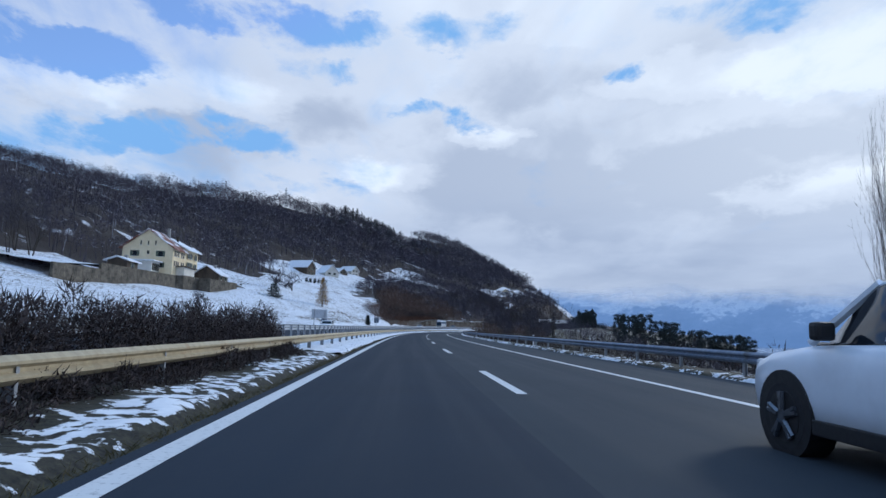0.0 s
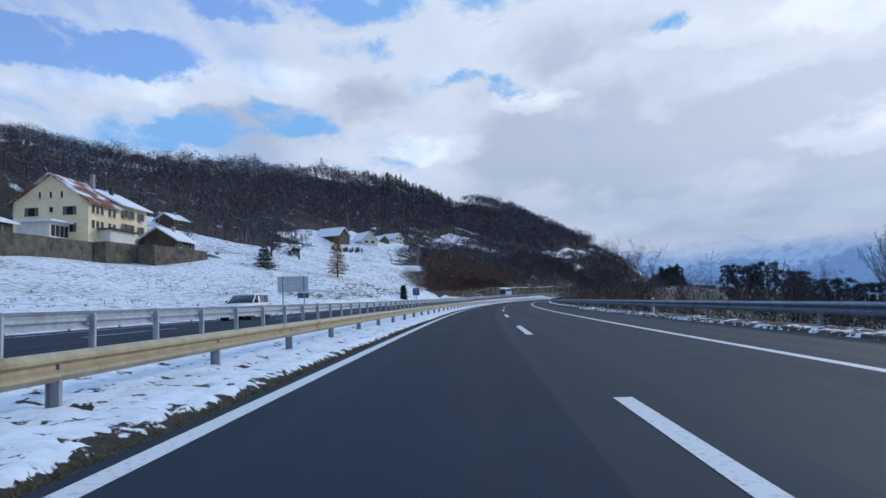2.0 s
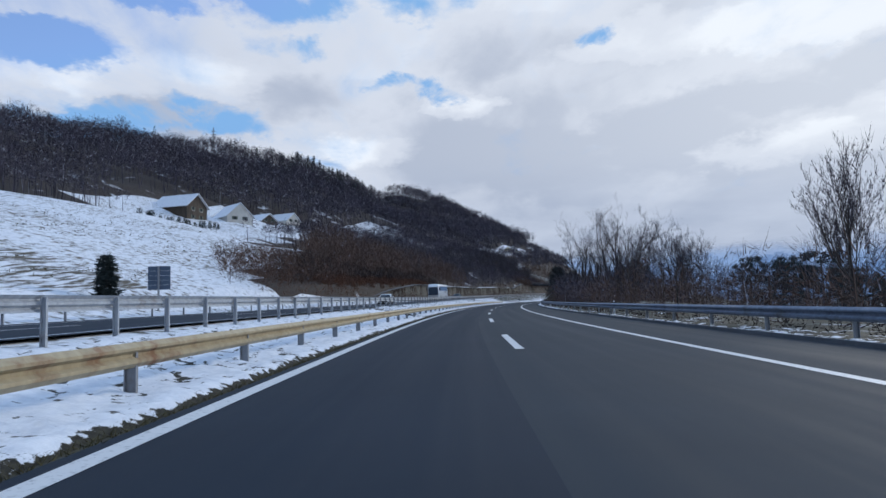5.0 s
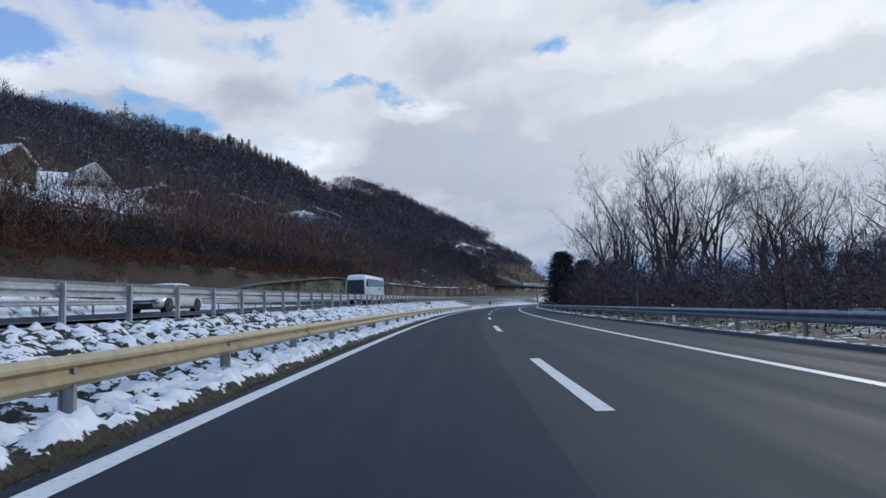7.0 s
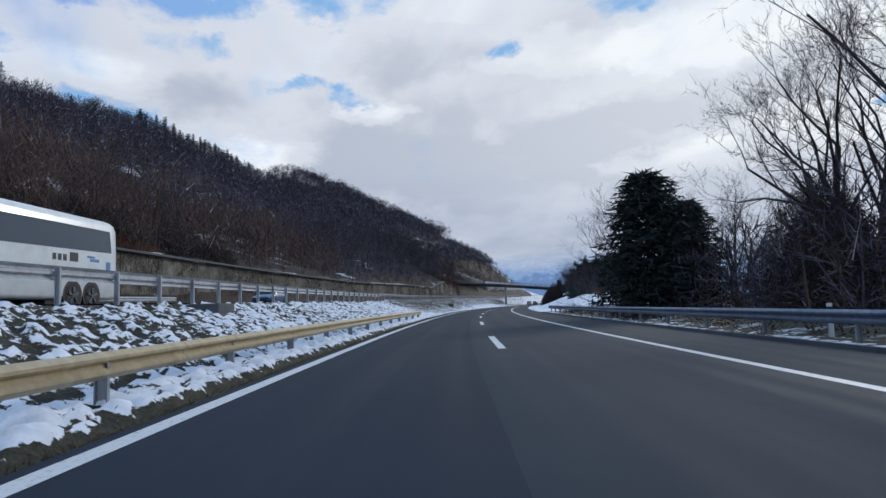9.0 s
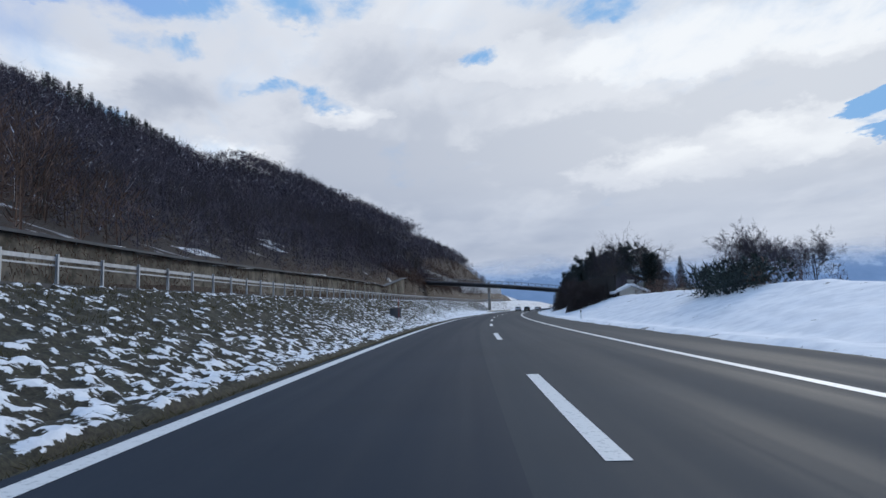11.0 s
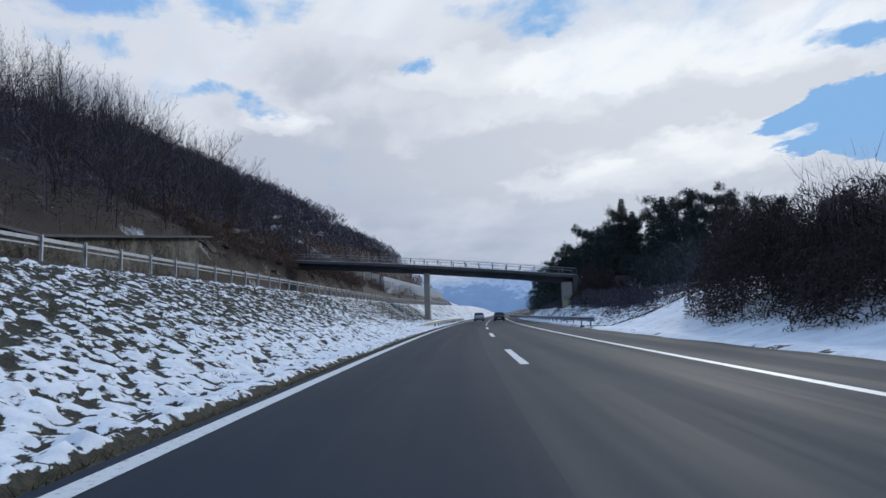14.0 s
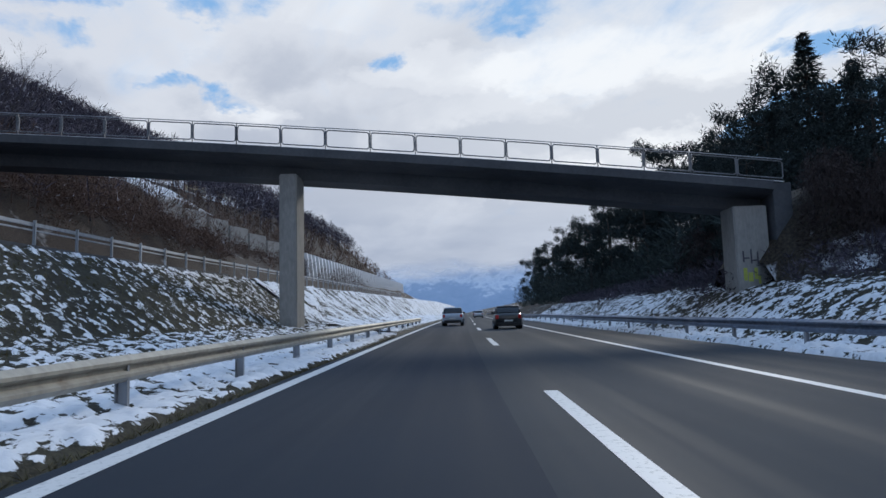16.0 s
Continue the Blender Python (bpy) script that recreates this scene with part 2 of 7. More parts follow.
def steel(name, base, dirt, rust):
    """Weathered galvanised steel with grime and rust runs."""
    m, n, bsdf, pos = material(name, 0.55, 0.35)
    a = n.noise(pos, 1.1, 5, 0.6)
    b = n.noise(n.mapping(pos, (6, 6, 1.5)), 1.0, 4, 0.6)
    col = n.mix(n.ramp(b, [(0.35, 0.0), (0.7, 0.8)]), base, dirt)
    col = n.mix(n.ramp(a, [(0.62, 0.0), (0.74, 0.8)]), col, rust)
    n.link(col, bsdf.inputs["Base Color"])
    n.link(n.ramp(a, [(0.3, 0.42), (0.7, 0.75)]), bsdf.inputs["Roughness"])
    bump(n, bsdf, b, 0.2, 0.004)
    return m


def plain(name, col, rough=0.5, metal=0.0, wear=0.15):
    return two_tone(name, tuple(c * (1 - wear) for c in col), tuple(min(c * (1 + wear), 1) for c in col), 2.0, rough, metal, relief=0.003)


MAT = {}
MAT["asphalt_dark"] = asphalt("asphalt_dark", 0.031, (0.70, 0.96, 1.36))
MAT["asphalt_grey"] = asphalt("asphalt_grey", 0.042, (0.81, 1.0, 1.22))
MAT["paint"] = worn_paint("road_paint")
MAT["verge_soil"] = two_tone("verge_soil", (0.020, 0.020, 0.014), (0.062, 0.058, 0.034), 1.3, 0.95, fine=14, relief=0.05)
MAT["snow_field"] = snow_mix("snow_field", 1.3, 0.70, (0.06, 0.05, 0.035), (0.17, 0.14, 0.09), (1.5, 0.8, 1), 0.07, 0.06)
MAT["snow_median"] = snow_mix("snow_median", 1.5, 0.72, (0.045, 0.042, 0.03), (0.14, 0.12, 0.08), (1, 1, 1), 0.05, 0.12)
MAT["forest_floor"] = snow_mix("forest_floor", 0.16, 0.10, (0.018, 0.014, 0.012), (0.055, 0.040, 0.032), (1, 1, 1), 0.05, 0.3)
MAT["snow_furrow"] = snow_mix("snow_furrow", 1.1, 0.52, (0.05, 0.042, 0.032), (0.15, 0.125, 0.085), (2.4, 0.30, 1), 0.05, 0.06)
MAT["right_floor"] = snow_mix("right_floor", 0.5, 0.20, (0.03, 0.028, 0.02), (0.09, 0.08, 0.05), (1, 1, 1), 0.05, 0.15)
MAT["bank_wood"] = snow_mix("bank_wood", 0.33, 0.26, (0.020, 0.018, 0.014), (0.065, 0.052, 0.038), (1, 1, 1), 0.03, 0.12)
MAT["bank_right"] = snow_mix("bank_right", 0.6, 0.93, (0.04, 0.035, 0.025), (0.12, 0.10, 0.06), (1, 1, 1), 0.04, 0.08)
MAT["spray_lime"] = plain("spray_lime", (0.42, 0.46, 0.10), 0.8)
MAT["spray_dark"] = plain("spray_dark", (0.07, 0.07, 0.09), 0.8)
MAT["rail_old"] = steel("rail_old", (0.44, 0.37, 0.24), (0.30, 0.25, 0.16), (0.20, 0.07, 0.03))
MAT["rail_dull"] = steel("rail_dull", (0.38, 0.36, 0.31), (0.24, 0.23, 0.20), (0.15, 0.11, 0.08))
MAT["rail_grey"] = steel("rail_grey", (0.42, 0.45, 0.49), (0.25, 0.27, 0.30), (0.22, 0.20, 0.18))
MAT["rail_dark"] = steel("rail_dark", (0.20, 0.21, 0.23), (0.12, 0.13, 0.14), (0.10, 0.09, 0.08))
MAT["rail_blue"] = steel("rail_blue", (0.20, 0.24, 0.31), (0.10, 0.12, 0.16), (0.10, 0.09, 0.08))
MAT["post"] = steel("post_steel", (0.30, 0.32, 0.35), (0.20, 0.21, 0.23), (0.16, 0.12, 0.09))
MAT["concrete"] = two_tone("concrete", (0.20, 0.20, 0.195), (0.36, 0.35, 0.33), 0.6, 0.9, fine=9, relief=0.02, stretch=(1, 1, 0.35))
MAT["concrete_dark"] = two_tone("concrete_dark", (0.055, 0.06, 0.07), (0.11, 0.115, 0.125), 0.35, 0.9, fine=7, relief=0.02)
MAT["rock"] = two_tone("rock", (0.035, 0.032, 0.028), (0.16, 0.138, 0.112), 0.5, 0.95, fine=4, relief=0.25)
MAT["bark"] = two_tone("bark", (0.028, 0.024, 0.022), (0.075, 0.064, 0.056), 2.5, 0.95, fine=18, relief=0.03)
MAT["bark_pale"] = two_tone("bark_pale", (0.09, 0.08, 0.07), (0.22, 0.20, 0.18), 2.5, 0.95, fine=18, relief=0.02)
# bluish-lilac tint in these two stands in for haze over the far woods
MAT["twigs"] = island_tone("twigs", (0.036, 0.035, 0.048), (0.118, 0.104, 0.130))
MAT["twigs_hazed"] = island_tone("twigs_hazed", (0.024, 0.023, 0.033), (0.105, 0.093, 0.120), snowy=0.03)
MAT["bush_dark"] = island_tone("bush_dark", (0.012, 0.011, 0.013), (0.078, 0.060, 0.056))
MAT["fence_dark"] = two_tone("fence_dark", (0.010, 0.010, 0.011), (0.030, 0.027, 0.025), 1.2, 0.9, fine=8, relief=0.02, stretch=(1, 1, 0.3))
MAT["bracken"] = island_tone("bracken", (0.050, 0.026, 0.018), (0.16, 0.078, 0.048))
MAT["twigs_brown"] = island_tone("twigs_brown", (0.036, 0.025, 0.022), (0.165, 0.108, 0.084), snowy=0.008)
# lifted and slightly blued, so distance haze is part of this colour
MAT["needles"] = island_tone("needles", (0.022, 0.031, 0.033), (0.056, 0.073, 0.066))
MAT["larch"] = island_tone("larch_needles", (0.22, 0.12, 0.035), (0.50, 0.30, 0.10))
MAT["water"] = plain("lake_water", (0.20, 0.26, 0.34), 0.25)
MAT["grass_dry"] = island_tone("grass_dry", (0.028, 0.030, 0.014), (0.13, 0.112, 0.058))

# ---- mesh helpers ----


def part(name, data, mat, parent=None, label="", pose_m=None, smooth=False):
    """Links a mesh (a bmesh or a mesh) as ONE object under a thing or a part."""
    if isinstance(data, bmesh.types.BMesh):
        me = bpy.data.meshes.new(name)
        data.to_mesh(me)
        data.free()
    else:
        me = data
    if mat is not None and not me.materials:
        me.materials.append(MAT[mat] if isinstance(mat, str) else mat)
    if smooth:
        me.shade_smooth()
    ob = new(name, me)
    if parent is not None:
        ob.parent = parent
    if pose_m is not None:
        ob.matrix_basis = pose_m
    if label:
        ob["label"] = label
    return ob


def mesh_of(name, verts, faces, mat=None, smooth=False):
    me = bpy.data.meshes.new(name)
    me.from_pydata([tuple(v) for v in verts], [], faces)
    me.update()
    if mat:
        me.materials.append(MAT[mat] if isinstance(mat, str) else mat)
    if smooth:
        me.shade_smooth()
    return me


def box(bm, x0, y0, z0, x1, y1, z1, bevel=0.0):
    """A box between two corners; returns its vertices."""
    m = Matrix.Translation(((x0 + x1) / 2, (y0 + y1) / 2, (z0 + z1) / 2)) @ Matrix.Diagonal((x1 - x0, y1 - y0, z1 - z0, 1))
    r = bmesh.ops.create_cube(bm, size=1, matrix=m)
    if bevel:
        edges = list({e for v in r["verts"] for e in v.link_edges})
        bmesh.ops.bevel(bm, geom=edges, offset=bevel, segments=2, affect="EDGES", profile=0.6)
    return r["verts"]


def tube(bm, p, q, r0, r1=None, seg=8, caps=True):
    p, q = Vector(p), Vector(q)
    d = q - p
    m = Matrix.Translation((p + q) / 2) @ d.to_track_quat("Z", "Y").to_matrix().to_4x4()
    bmesh.ops.create_cone(bm, cap_ends=caps, segments=seg, radius1=r0, radius2=r0 if r1 is None else r1, depth=d.length, matrix=m)


def road_pose(s, d, z, turn=0.0):
    """A pose at the roadside: x to the right of the road, y along it."""
    return pose(*at(s, d, z), 0, 0, -math.degrees(head(s)) + turn)


def knots(*pairs):
    a, b = [p[0] for p in pairs], [p[1] for p in pairs]
    return lambda s: np.interp(s, a, b)


def strip(name, s0, s1, step, offs, mat, uv=True, smooth=False):
    """A sheet along the road. offs: functions of s that give (d, z) of each of its long edges."""
    ss = np.arange(s0, s1 + step * 0.5, step)
    verts, faces, uvs = [], [], []
    k = len(offs)
    for s in ss:
        for f in offs:
            d, z = f(s)
            verts.append(at(s, d, z))
            uvs.append((s, d))
    for i in range(len(ss) - 1):
        for j in range(k - 1):
            a = i * k + j
            faces.append((a, a + 1, a + k + 1, a + k))
    me = mesh_of(name, verts, faces, mat, smooth)
    if uv:
        lay = me.uv_layers.new(name="UVMap")
        idx = np.empty(len(me.loops), int)
        me.loops.foreach_get("vertex_index", idx)
        lay.data.foreach_set("uv", np.array(uvs, float)[idx].ravel())
    return me


def swept(name, s0, s1, step, profile, dfun, zfun, mat, smooth=True):
    """A closed profile of (d, z) drawn along the road."""
    n = max(int(round((s1 - s0) / step)), 1)
    ss = np.linspace(s0, s1, n + 1)
    k = len(profile)
    verts = [at(s, float(dfun(s)) + a, float(zfun(s)) + b) for s in ss for a, b in profile]
    faces = [(i * k + j, i * k + (j + 1) % k, (i + 1) * k + (j + 1) % k, (i + 1) * k + j) for i in range(n) for j in range(k)]
    faces += [tuple(range(k))[::-1], tuple(range(n * k, n * k + k))]
    return mesh_of(name, verts, faces, mat, False)


# ---- the lie of the land ----
DB = knots((0, -8.7), (250, -8.7), (300, -9.4), (380, -11.7), (490, -13), (700, -14))  # far carriageway's near rail
ZB = knots((-50, 0.3), (120, 0.42), (243, 1.0), (300, 1.45), (380, 2.0), (415, 2.35), (485, 3.0), (540, 3.2), (640, 4.5), (800, 6.5), (1100, 8))
Z25 = knots((0, 0.5), (90, 0.6), (200, 1.9), (230, 2.6), (300, 1.9), (400, 2.7), (480, 3.4), (540, 4), (640, 6.2), (830, 8.6), (1100, 8))
Z27 = knots((0, 0.7), (90, 0.8), (200, 2.4), (250, 4.2), (314, 5.6), (400, 6.0), (450, 7), (475, 7), (506, 9.8), (540, 9), (600, 8), (640, 7), (800, 9.5), (1000, 9))
Z45 = knots((0, 2.2), (100, 2.8), (160, 4.6), (200, 8.6), (260, 12), (320, 12), (400, 13), (480, 17), (540, 20), (600, 15), (700, 18), (800, 22), (950, 14), (1000, 9))
Z68 = knots((0, 6), (100, 7), (145, 9), (165, 9.4), (213, 17), (260, 19.2), (320, 19.6), (400, 21), (500, 28), (600, 27), (700, 34), (820, 40), (930, 34), (1000, 10))
Z105 = knots((0, 18), (160, 20), (220, 25), (250, 25.4), (300, 26.6), (355, 31), (500, 38), (600, 40), (700, 49), (800, 55), (900, 59), (960, 40), (1010, 10))
Z200 = knots((0, 50), (250, 65), (400, 72), (500, 84), (600, 86), (665, 76), (715, 78), (775, 96), (830, 103), (900, 106), (980, 98), (1080, 25))
DR = knots((0, -300), (380, -311), (486, -324), (566, -291), (600, -277), (770, -261), (820, -249), (976, -225))
ZR = knots((0, 95), (380, 100), (486, 121), (566, 125), (700, 127), (755, 119), (790, 99), (818, 126), (880, 129), (976, 115), (1120, 20))
DW = knots((0, -26.5), (205, -25.5), (232, -22.6), (268, -23.2), (314, -24.2), (434, -26), (500, -27.0), (700, -28))  # foot of the slope, and the retaining wall from 268 on
R11 = knots((-50, -0.8), (130, -0.6), (200, 0.1), (350, 0.2), (380, 0.7), (440, 0.6), (500, 0.6), (538, 1.5), (700, 1.5))
R15 = knots((-50, -2.5), (130, -1.6), (200, 0.1), (350, 0.3), (380, 1.9), (430, 2.1), (470, 2.1), (520, 2.2), (538, 2.8), (700, 2.6))
R22 = knots((-50, -6), (130, -4), (200, 0.0), (350, 0.2), (400, 2.2), (470, 2.8), (540, 4.4), (700, 5))
R40 = knots((-50, -14), (130, -10), (200, -2), (350, -1), (420, 2.0), (540, 5.5), (700, 4))
R100 = knots((-50, -28), (200, -18), (350, -16), (540, -8), (700, -10))
R300 = knots((-50, -58), (540, -52), (900, -56))


def ground_profile(s):
    """Cross-section of the land at s: rows of (d, z), left to right."""
    b, zb = float(DB(s)), float(ZB(s))
    dr = min(float(DR(s)), -215.0)
    rows = [(-1500, 60 if s < 900 else 5), (dr - 170, float(ZR(s)) * 0.86), (dr, float(ZR(s))), (-200, float(Z200(s))), (-105, float(Z105(s))),
            (-68, float(Z68(s))), (-45, float(Z45(s))), (float(DW(s)) - 0.5, float(Z27(s))), (float(DW(s)) + 0.5, float(Z25(s)))]
    rows += [(b - 12.6, zb), (b - 11.6, zb - 0.06), (b - 0.4, zb - 0.06), (b + 0.4, zb - (0.2 if s < 352 else 0.05))]
    if s > 490:
        rows += [(-9.2, float(np.interp(s, [490, 515, 760], [(float(ZB(490)) - 0.05) * 0.53, 0.62, 0.62])))]
    rows += [(-5.3, 0.0), (-4.3, -0.04), (6.35, -0.04), (7.2, -0.02), (8.6, -0.1)]
    rows += [(11, float(R11(s))), (15, float(R15(s))), (22, float(R22(s))), (40, float(R40(s))), (100, float(R100(s))), (300, float(R300(s))), (620, -70)]
    return rows


def ground_z(s, d):
    rows = ground_profile(s)
    return float(np.interp(d, [r[0] for r in rows], [r[1] for r in rows]))


def wooded(s, d):
    """Whether trees or thicket stand there; the rest of the hillside is snowy meadow."""
    edge = np.interp(s, [-200, 0, 120, 190, 215, 222, 230], [-100, -90, -92, -98, -92, -50, -23.5])
    if d > edge:
        return False
    if d > -58 and s < np.interp(d, [-58, -54, -39, -30, -26], [326, 316, 282, 241, 222]):
        return False
    if 236 < s < 310 and d < -0.3 * s - 8:
        return True
    if 215 < s < 425 and -126 < d <= -58 and s < 292 + (-58 - d) * 3.2:
        return False
    if 440 < s < 650:
        mid = np.interp(s, [440, 515, 540, 560, 600, 650], [-110, -121, -127, -101, -88, -62])
        if abs(d - mid) < np.interp(s, [440, 500, 540, 570, 650], [3, 6, 15, 7, 5]):
            return False
    if 604 < s < 640 and -198 < d < -152:
        return noise.noise(Vector((s * 0.09, d * 0.09, 1.0))) > 0.1
    if 340 < s < 476 and -62 < d and noise.noise(Vector((s * 0.07, d * 0.11, 4.0))) > 0.46:
        return False
    if 640 < s < 800 and -100 < d < -80:
        return False
    if 855 < s < 960 and d > -112:
        return False
    return True


def build_ground():
    ss = np.concatenate([[-1500, -800, -400], np.arange(-200, 1100, 6.0), np.arange(1100, 1700, 40.0), [2000, 2600, 3300, 3900]])
    dd = np.unique(np.concatenate([[-1500, -1100, -800, -620], np.arange(-500, -200, 16.0), np.arange(-200, -60, 7.0), np.arange(-60, -27, 3.0), np.arange(-27, -23, 0.75),
                                   np.arange(-23, 7.4, 0.9), np.arange(7.4, 24, 1.3), np.arange(24, 60, 5.0), [70, 85, 100, 130, 170, 220, 300, 400, 500, 620]]))
    verts, mats = [], []
    for s in ss:
        rows = ground_profile(float(s))
        z = np.interp(dd, [r[0] for r in rows], [r[1] for r in rows])
        for d, h in zip(dd, z):
            p = at(float(s), float(d))
            rough = noise.noise(Vector((p.x * 0.03, p.y * 0.03, 0.0))) * 5.0 + noise.noise(Vector((p.x * 0.09, p.y * 0.09, 5.0))) * 1.6
            amp = np.interp(d, [-500, -120, -60, -30, -26, 16, 30, 80], [1.6, 1.0, 0.4, 0.10, 0, 0, 0.15, 0.5])
            verts.append((p.x, p.y, h + rough * float(amp)))
    k = len(dd)
    faces = []
    for i in range(len(ss) - 1):
        for j in range(k - 1):
            a = i * k + j
            faces.append((a, a + 1, a + k + 1, a + k))
            s, d = (ss[i] + ss[i + 1]) / 2, (dd[j] + dd[j + 1]) / 2
            if d < -26 or (s > 224 and d < -22.2 and s < 600):
                mats.append(1 if wooded(s, d) or s > 228 and d > -26.5 else 6 if 158 < s < 208 and d > -37 else 0)
            elif d < -5:
                mats.append(2)
            elif d < 6.4:
                mats.append(4)
            elif s < 355:
                mats.append(3)
            else:
                mats.append(3 if d > 24 else 5 if s < 503 or 506 < s < 540 and 16.5 < d < 19.5 else 7)
    me = mesh_of("ground", verts, faces)
    for m in ("snow_field", "forest_floor", "snow_median", "right_floor", "verge_soil", "bank_right", "snow_furrow", "bank_wood"):
        me.materials.append(MAT[m])
    me.polygons.foreach_set("material_index", mats)
    me.shade_smooth()
    ob = new("ground", me)
    tagged(ob, "snow-covered valley side with woods and meadows", "ground", kind="structure")


build_ground()
lake = part("water", mesh_of("water", [(-4000, -3000, -46), (4900, -3000, -46), (4900, 4900, -46), (-4000, 4900, -46)], [(0, 1, 2, 3)]), "water")
tagged(lake, "pale grey-blue lake under winter cloud", "lake", kind="structure")


def build_mountains():
    """The far shore: a jagged range, dim blue with painted haze, snow high up."""
    m, n, bsdf, pos = material("far_range", 1.0, 0.0, 0.0)
    sep = n.add("ShaderNodeSeparateXYZ")
    n.link(pos, sep.inputs[0])
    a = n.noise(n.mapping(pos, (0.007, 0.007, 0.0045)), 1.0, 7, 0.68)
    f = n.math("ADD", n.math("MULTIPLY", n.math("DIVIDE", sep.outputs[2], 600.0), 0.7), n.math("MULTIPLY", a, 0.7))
    # pale bluish tones: the haze across the lake is mixed into the colour
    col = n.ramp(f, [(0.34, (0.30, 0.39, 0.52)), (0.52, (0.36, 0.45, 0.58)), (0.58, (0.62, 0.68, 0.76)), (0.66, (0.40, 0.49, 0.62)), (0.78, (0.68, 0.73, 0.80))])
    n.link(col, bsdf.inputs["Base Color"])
    # the tops fade to transparent, as if lost in cloud
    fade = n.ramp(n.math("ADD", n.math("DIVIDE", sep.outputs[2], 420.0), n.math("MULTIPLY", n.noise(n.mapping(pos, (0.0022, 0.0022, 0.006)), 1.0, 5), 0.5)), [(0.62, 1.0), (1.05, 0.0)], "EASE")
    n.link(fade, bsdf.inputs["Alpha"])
    MAT["far_range"] = m
    az = np.radians(np.arange(-75, 130, 1.0))
    verts, faces = [], []
    rings = 9
    c = at(300, 0)
    for i, th in enumerate(az):
        deg = math.degrees(th)
        top = np.interp(deg, [-75, -10, 5, 14, 22, 30, 36, 44, 52, 60, 75, 100, 130], [150, 200, 260, 330, 430, 470, 520, 430, 470, 400, 420, 380, 300])
        top *= 1 + 0.16 * noise.noise(Vector((deg * 0.21, 3.3, 0))) + 0.07 * noise.noise(Vector((deg * 0.9, 7.3, 0)))
        for j in range(rings):
            u = j / (rings - 1)
            r = 3300 + 800 * u
            h = -50 + (top + 50) * u ** 1.25 + 30 * u * noise.noise(Vector((deg * 0.35, u * 6, 2.0)))
            verts.append((c.x + r * math.sin(th), c.y + r * math.cos(th), h))
    for i in range(len(az) - 1):
        for j in range(rings - 1):
            a0 = i * rings + j
            faces.append((a0, a0 + rings, a0 + rings + 1, a0 + 1))
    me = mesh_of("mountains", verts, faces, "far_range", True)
    tagged(new("mountains", me), "snow-streaked mountains across the lake, coloured a hazy blue", "mountains", kind="structure")


build_mountains()

# ---- roads and markings ----
lane_l = part("road", strip("road", -60, 1400, 4, [lambda s: (-4.36, 0.0), lambda s: (-2.2, 0.0), lambda s: (-0.7, 0.0)], "asphalt_dark"), None)
tagged(lane_l, "dark blue-grey asphalt of the overtaking lane", "road", kind="structure")
lane_r = part("road", strip("road_right", -60, 1400, 4, [lambda s: (-0.7, 0.0), lambda s: (3.0, 0.0), lambda s: (6.35, 0.0)], "asphalt_grey"), None)
tagged(lane_r, "paler worn asphalt of the right lane and shoulder", "road", kind="structure")
far_road = part("road", strip("far_road", -200, 1200, 4, [lambda s: (DB(s) - 11.2, ZB(s)), lambda s: (DB(s) - 5.6, ZB(s)), lambda s: (DB(s) - 0.55, ZB(s))], "asphalt_dark"), None)
tagged(far_road, "asphalt of the oncoming carriageway", "road", kind="structure")
for nm, d0, w in (("edge_line", -4.07, 0.24), ("edge_line", 3.61, 0.20)):
    o = part(nm, strip(nm, -60, 1400, 4, [lambda s, d0=d0, w=w: (d0 - w / 2, 0.005), lambda s, d0=d0, w=w: (d0 + w / 2, 0.005)], "paint"), None)
    tagged(o, "solid white painted line at the carriageway's edge", "road marking", kind="structure")
for off in (-0.95, -9.2):
    o = part("edge_line", strip("far_edge_line", -200, 1200, 4, [lambda s, off=off: (DB(s) + off - 0.1, ZB(s) + 0.005), lambda s, off=off: (DB(s) + off + 0.1, ZB(s) + 0.005)], "paint"), None)
    tagged(o, "white painted line of the oncoming carriageway", "road marking", kind="structure")
for k in range(-3, 52):
    s1 = 18.43 + 18 * k
    o = part("lane_dash", strip("lane_dash", s1 - 6, s1, 3, [lambda s: (-0.1, 0.005), lambda s: (0.1, 0.005)], "paint"), None)
    tagged(o, "white dash of the lane line", "road marking", group="lane dashes", kind="structure")
    if s1 < 760:
        o = part("lane_dash", strip("far_lane_dash", s1 - 6, s1, 3, [lambda s: (DB(s) - 5.15, ZB(s) + 0.005), lambda s: (DB(s) - 5.0, ZB(s) + 0.005)], "paint"), None)
        tagged(o, "white dash of the oncoming lanes", "road marking", group="oncoming lane dashes", kind="structure")

# ---- guard rails ----
W_BEAM = [(0.0, -0.155), (0.045, -0.12), (0.075, -0.095), (0.075, -0.06), (0.012, -0.02), (0.012, 0.02), (0.075, 0.06), (0.075, 0.095), (0.045, 0.12), (0.0, 0.155),
          (-0.012, 0.155), (0.03, 0.11), (0.06, 0.085), (0.06, 0.065), (-0.004, 0.025), (-0.004, -0.025), (0.06, -0.065), (0.06, -0.085), (0.03, -0.11), (-0.012, -0.155)]


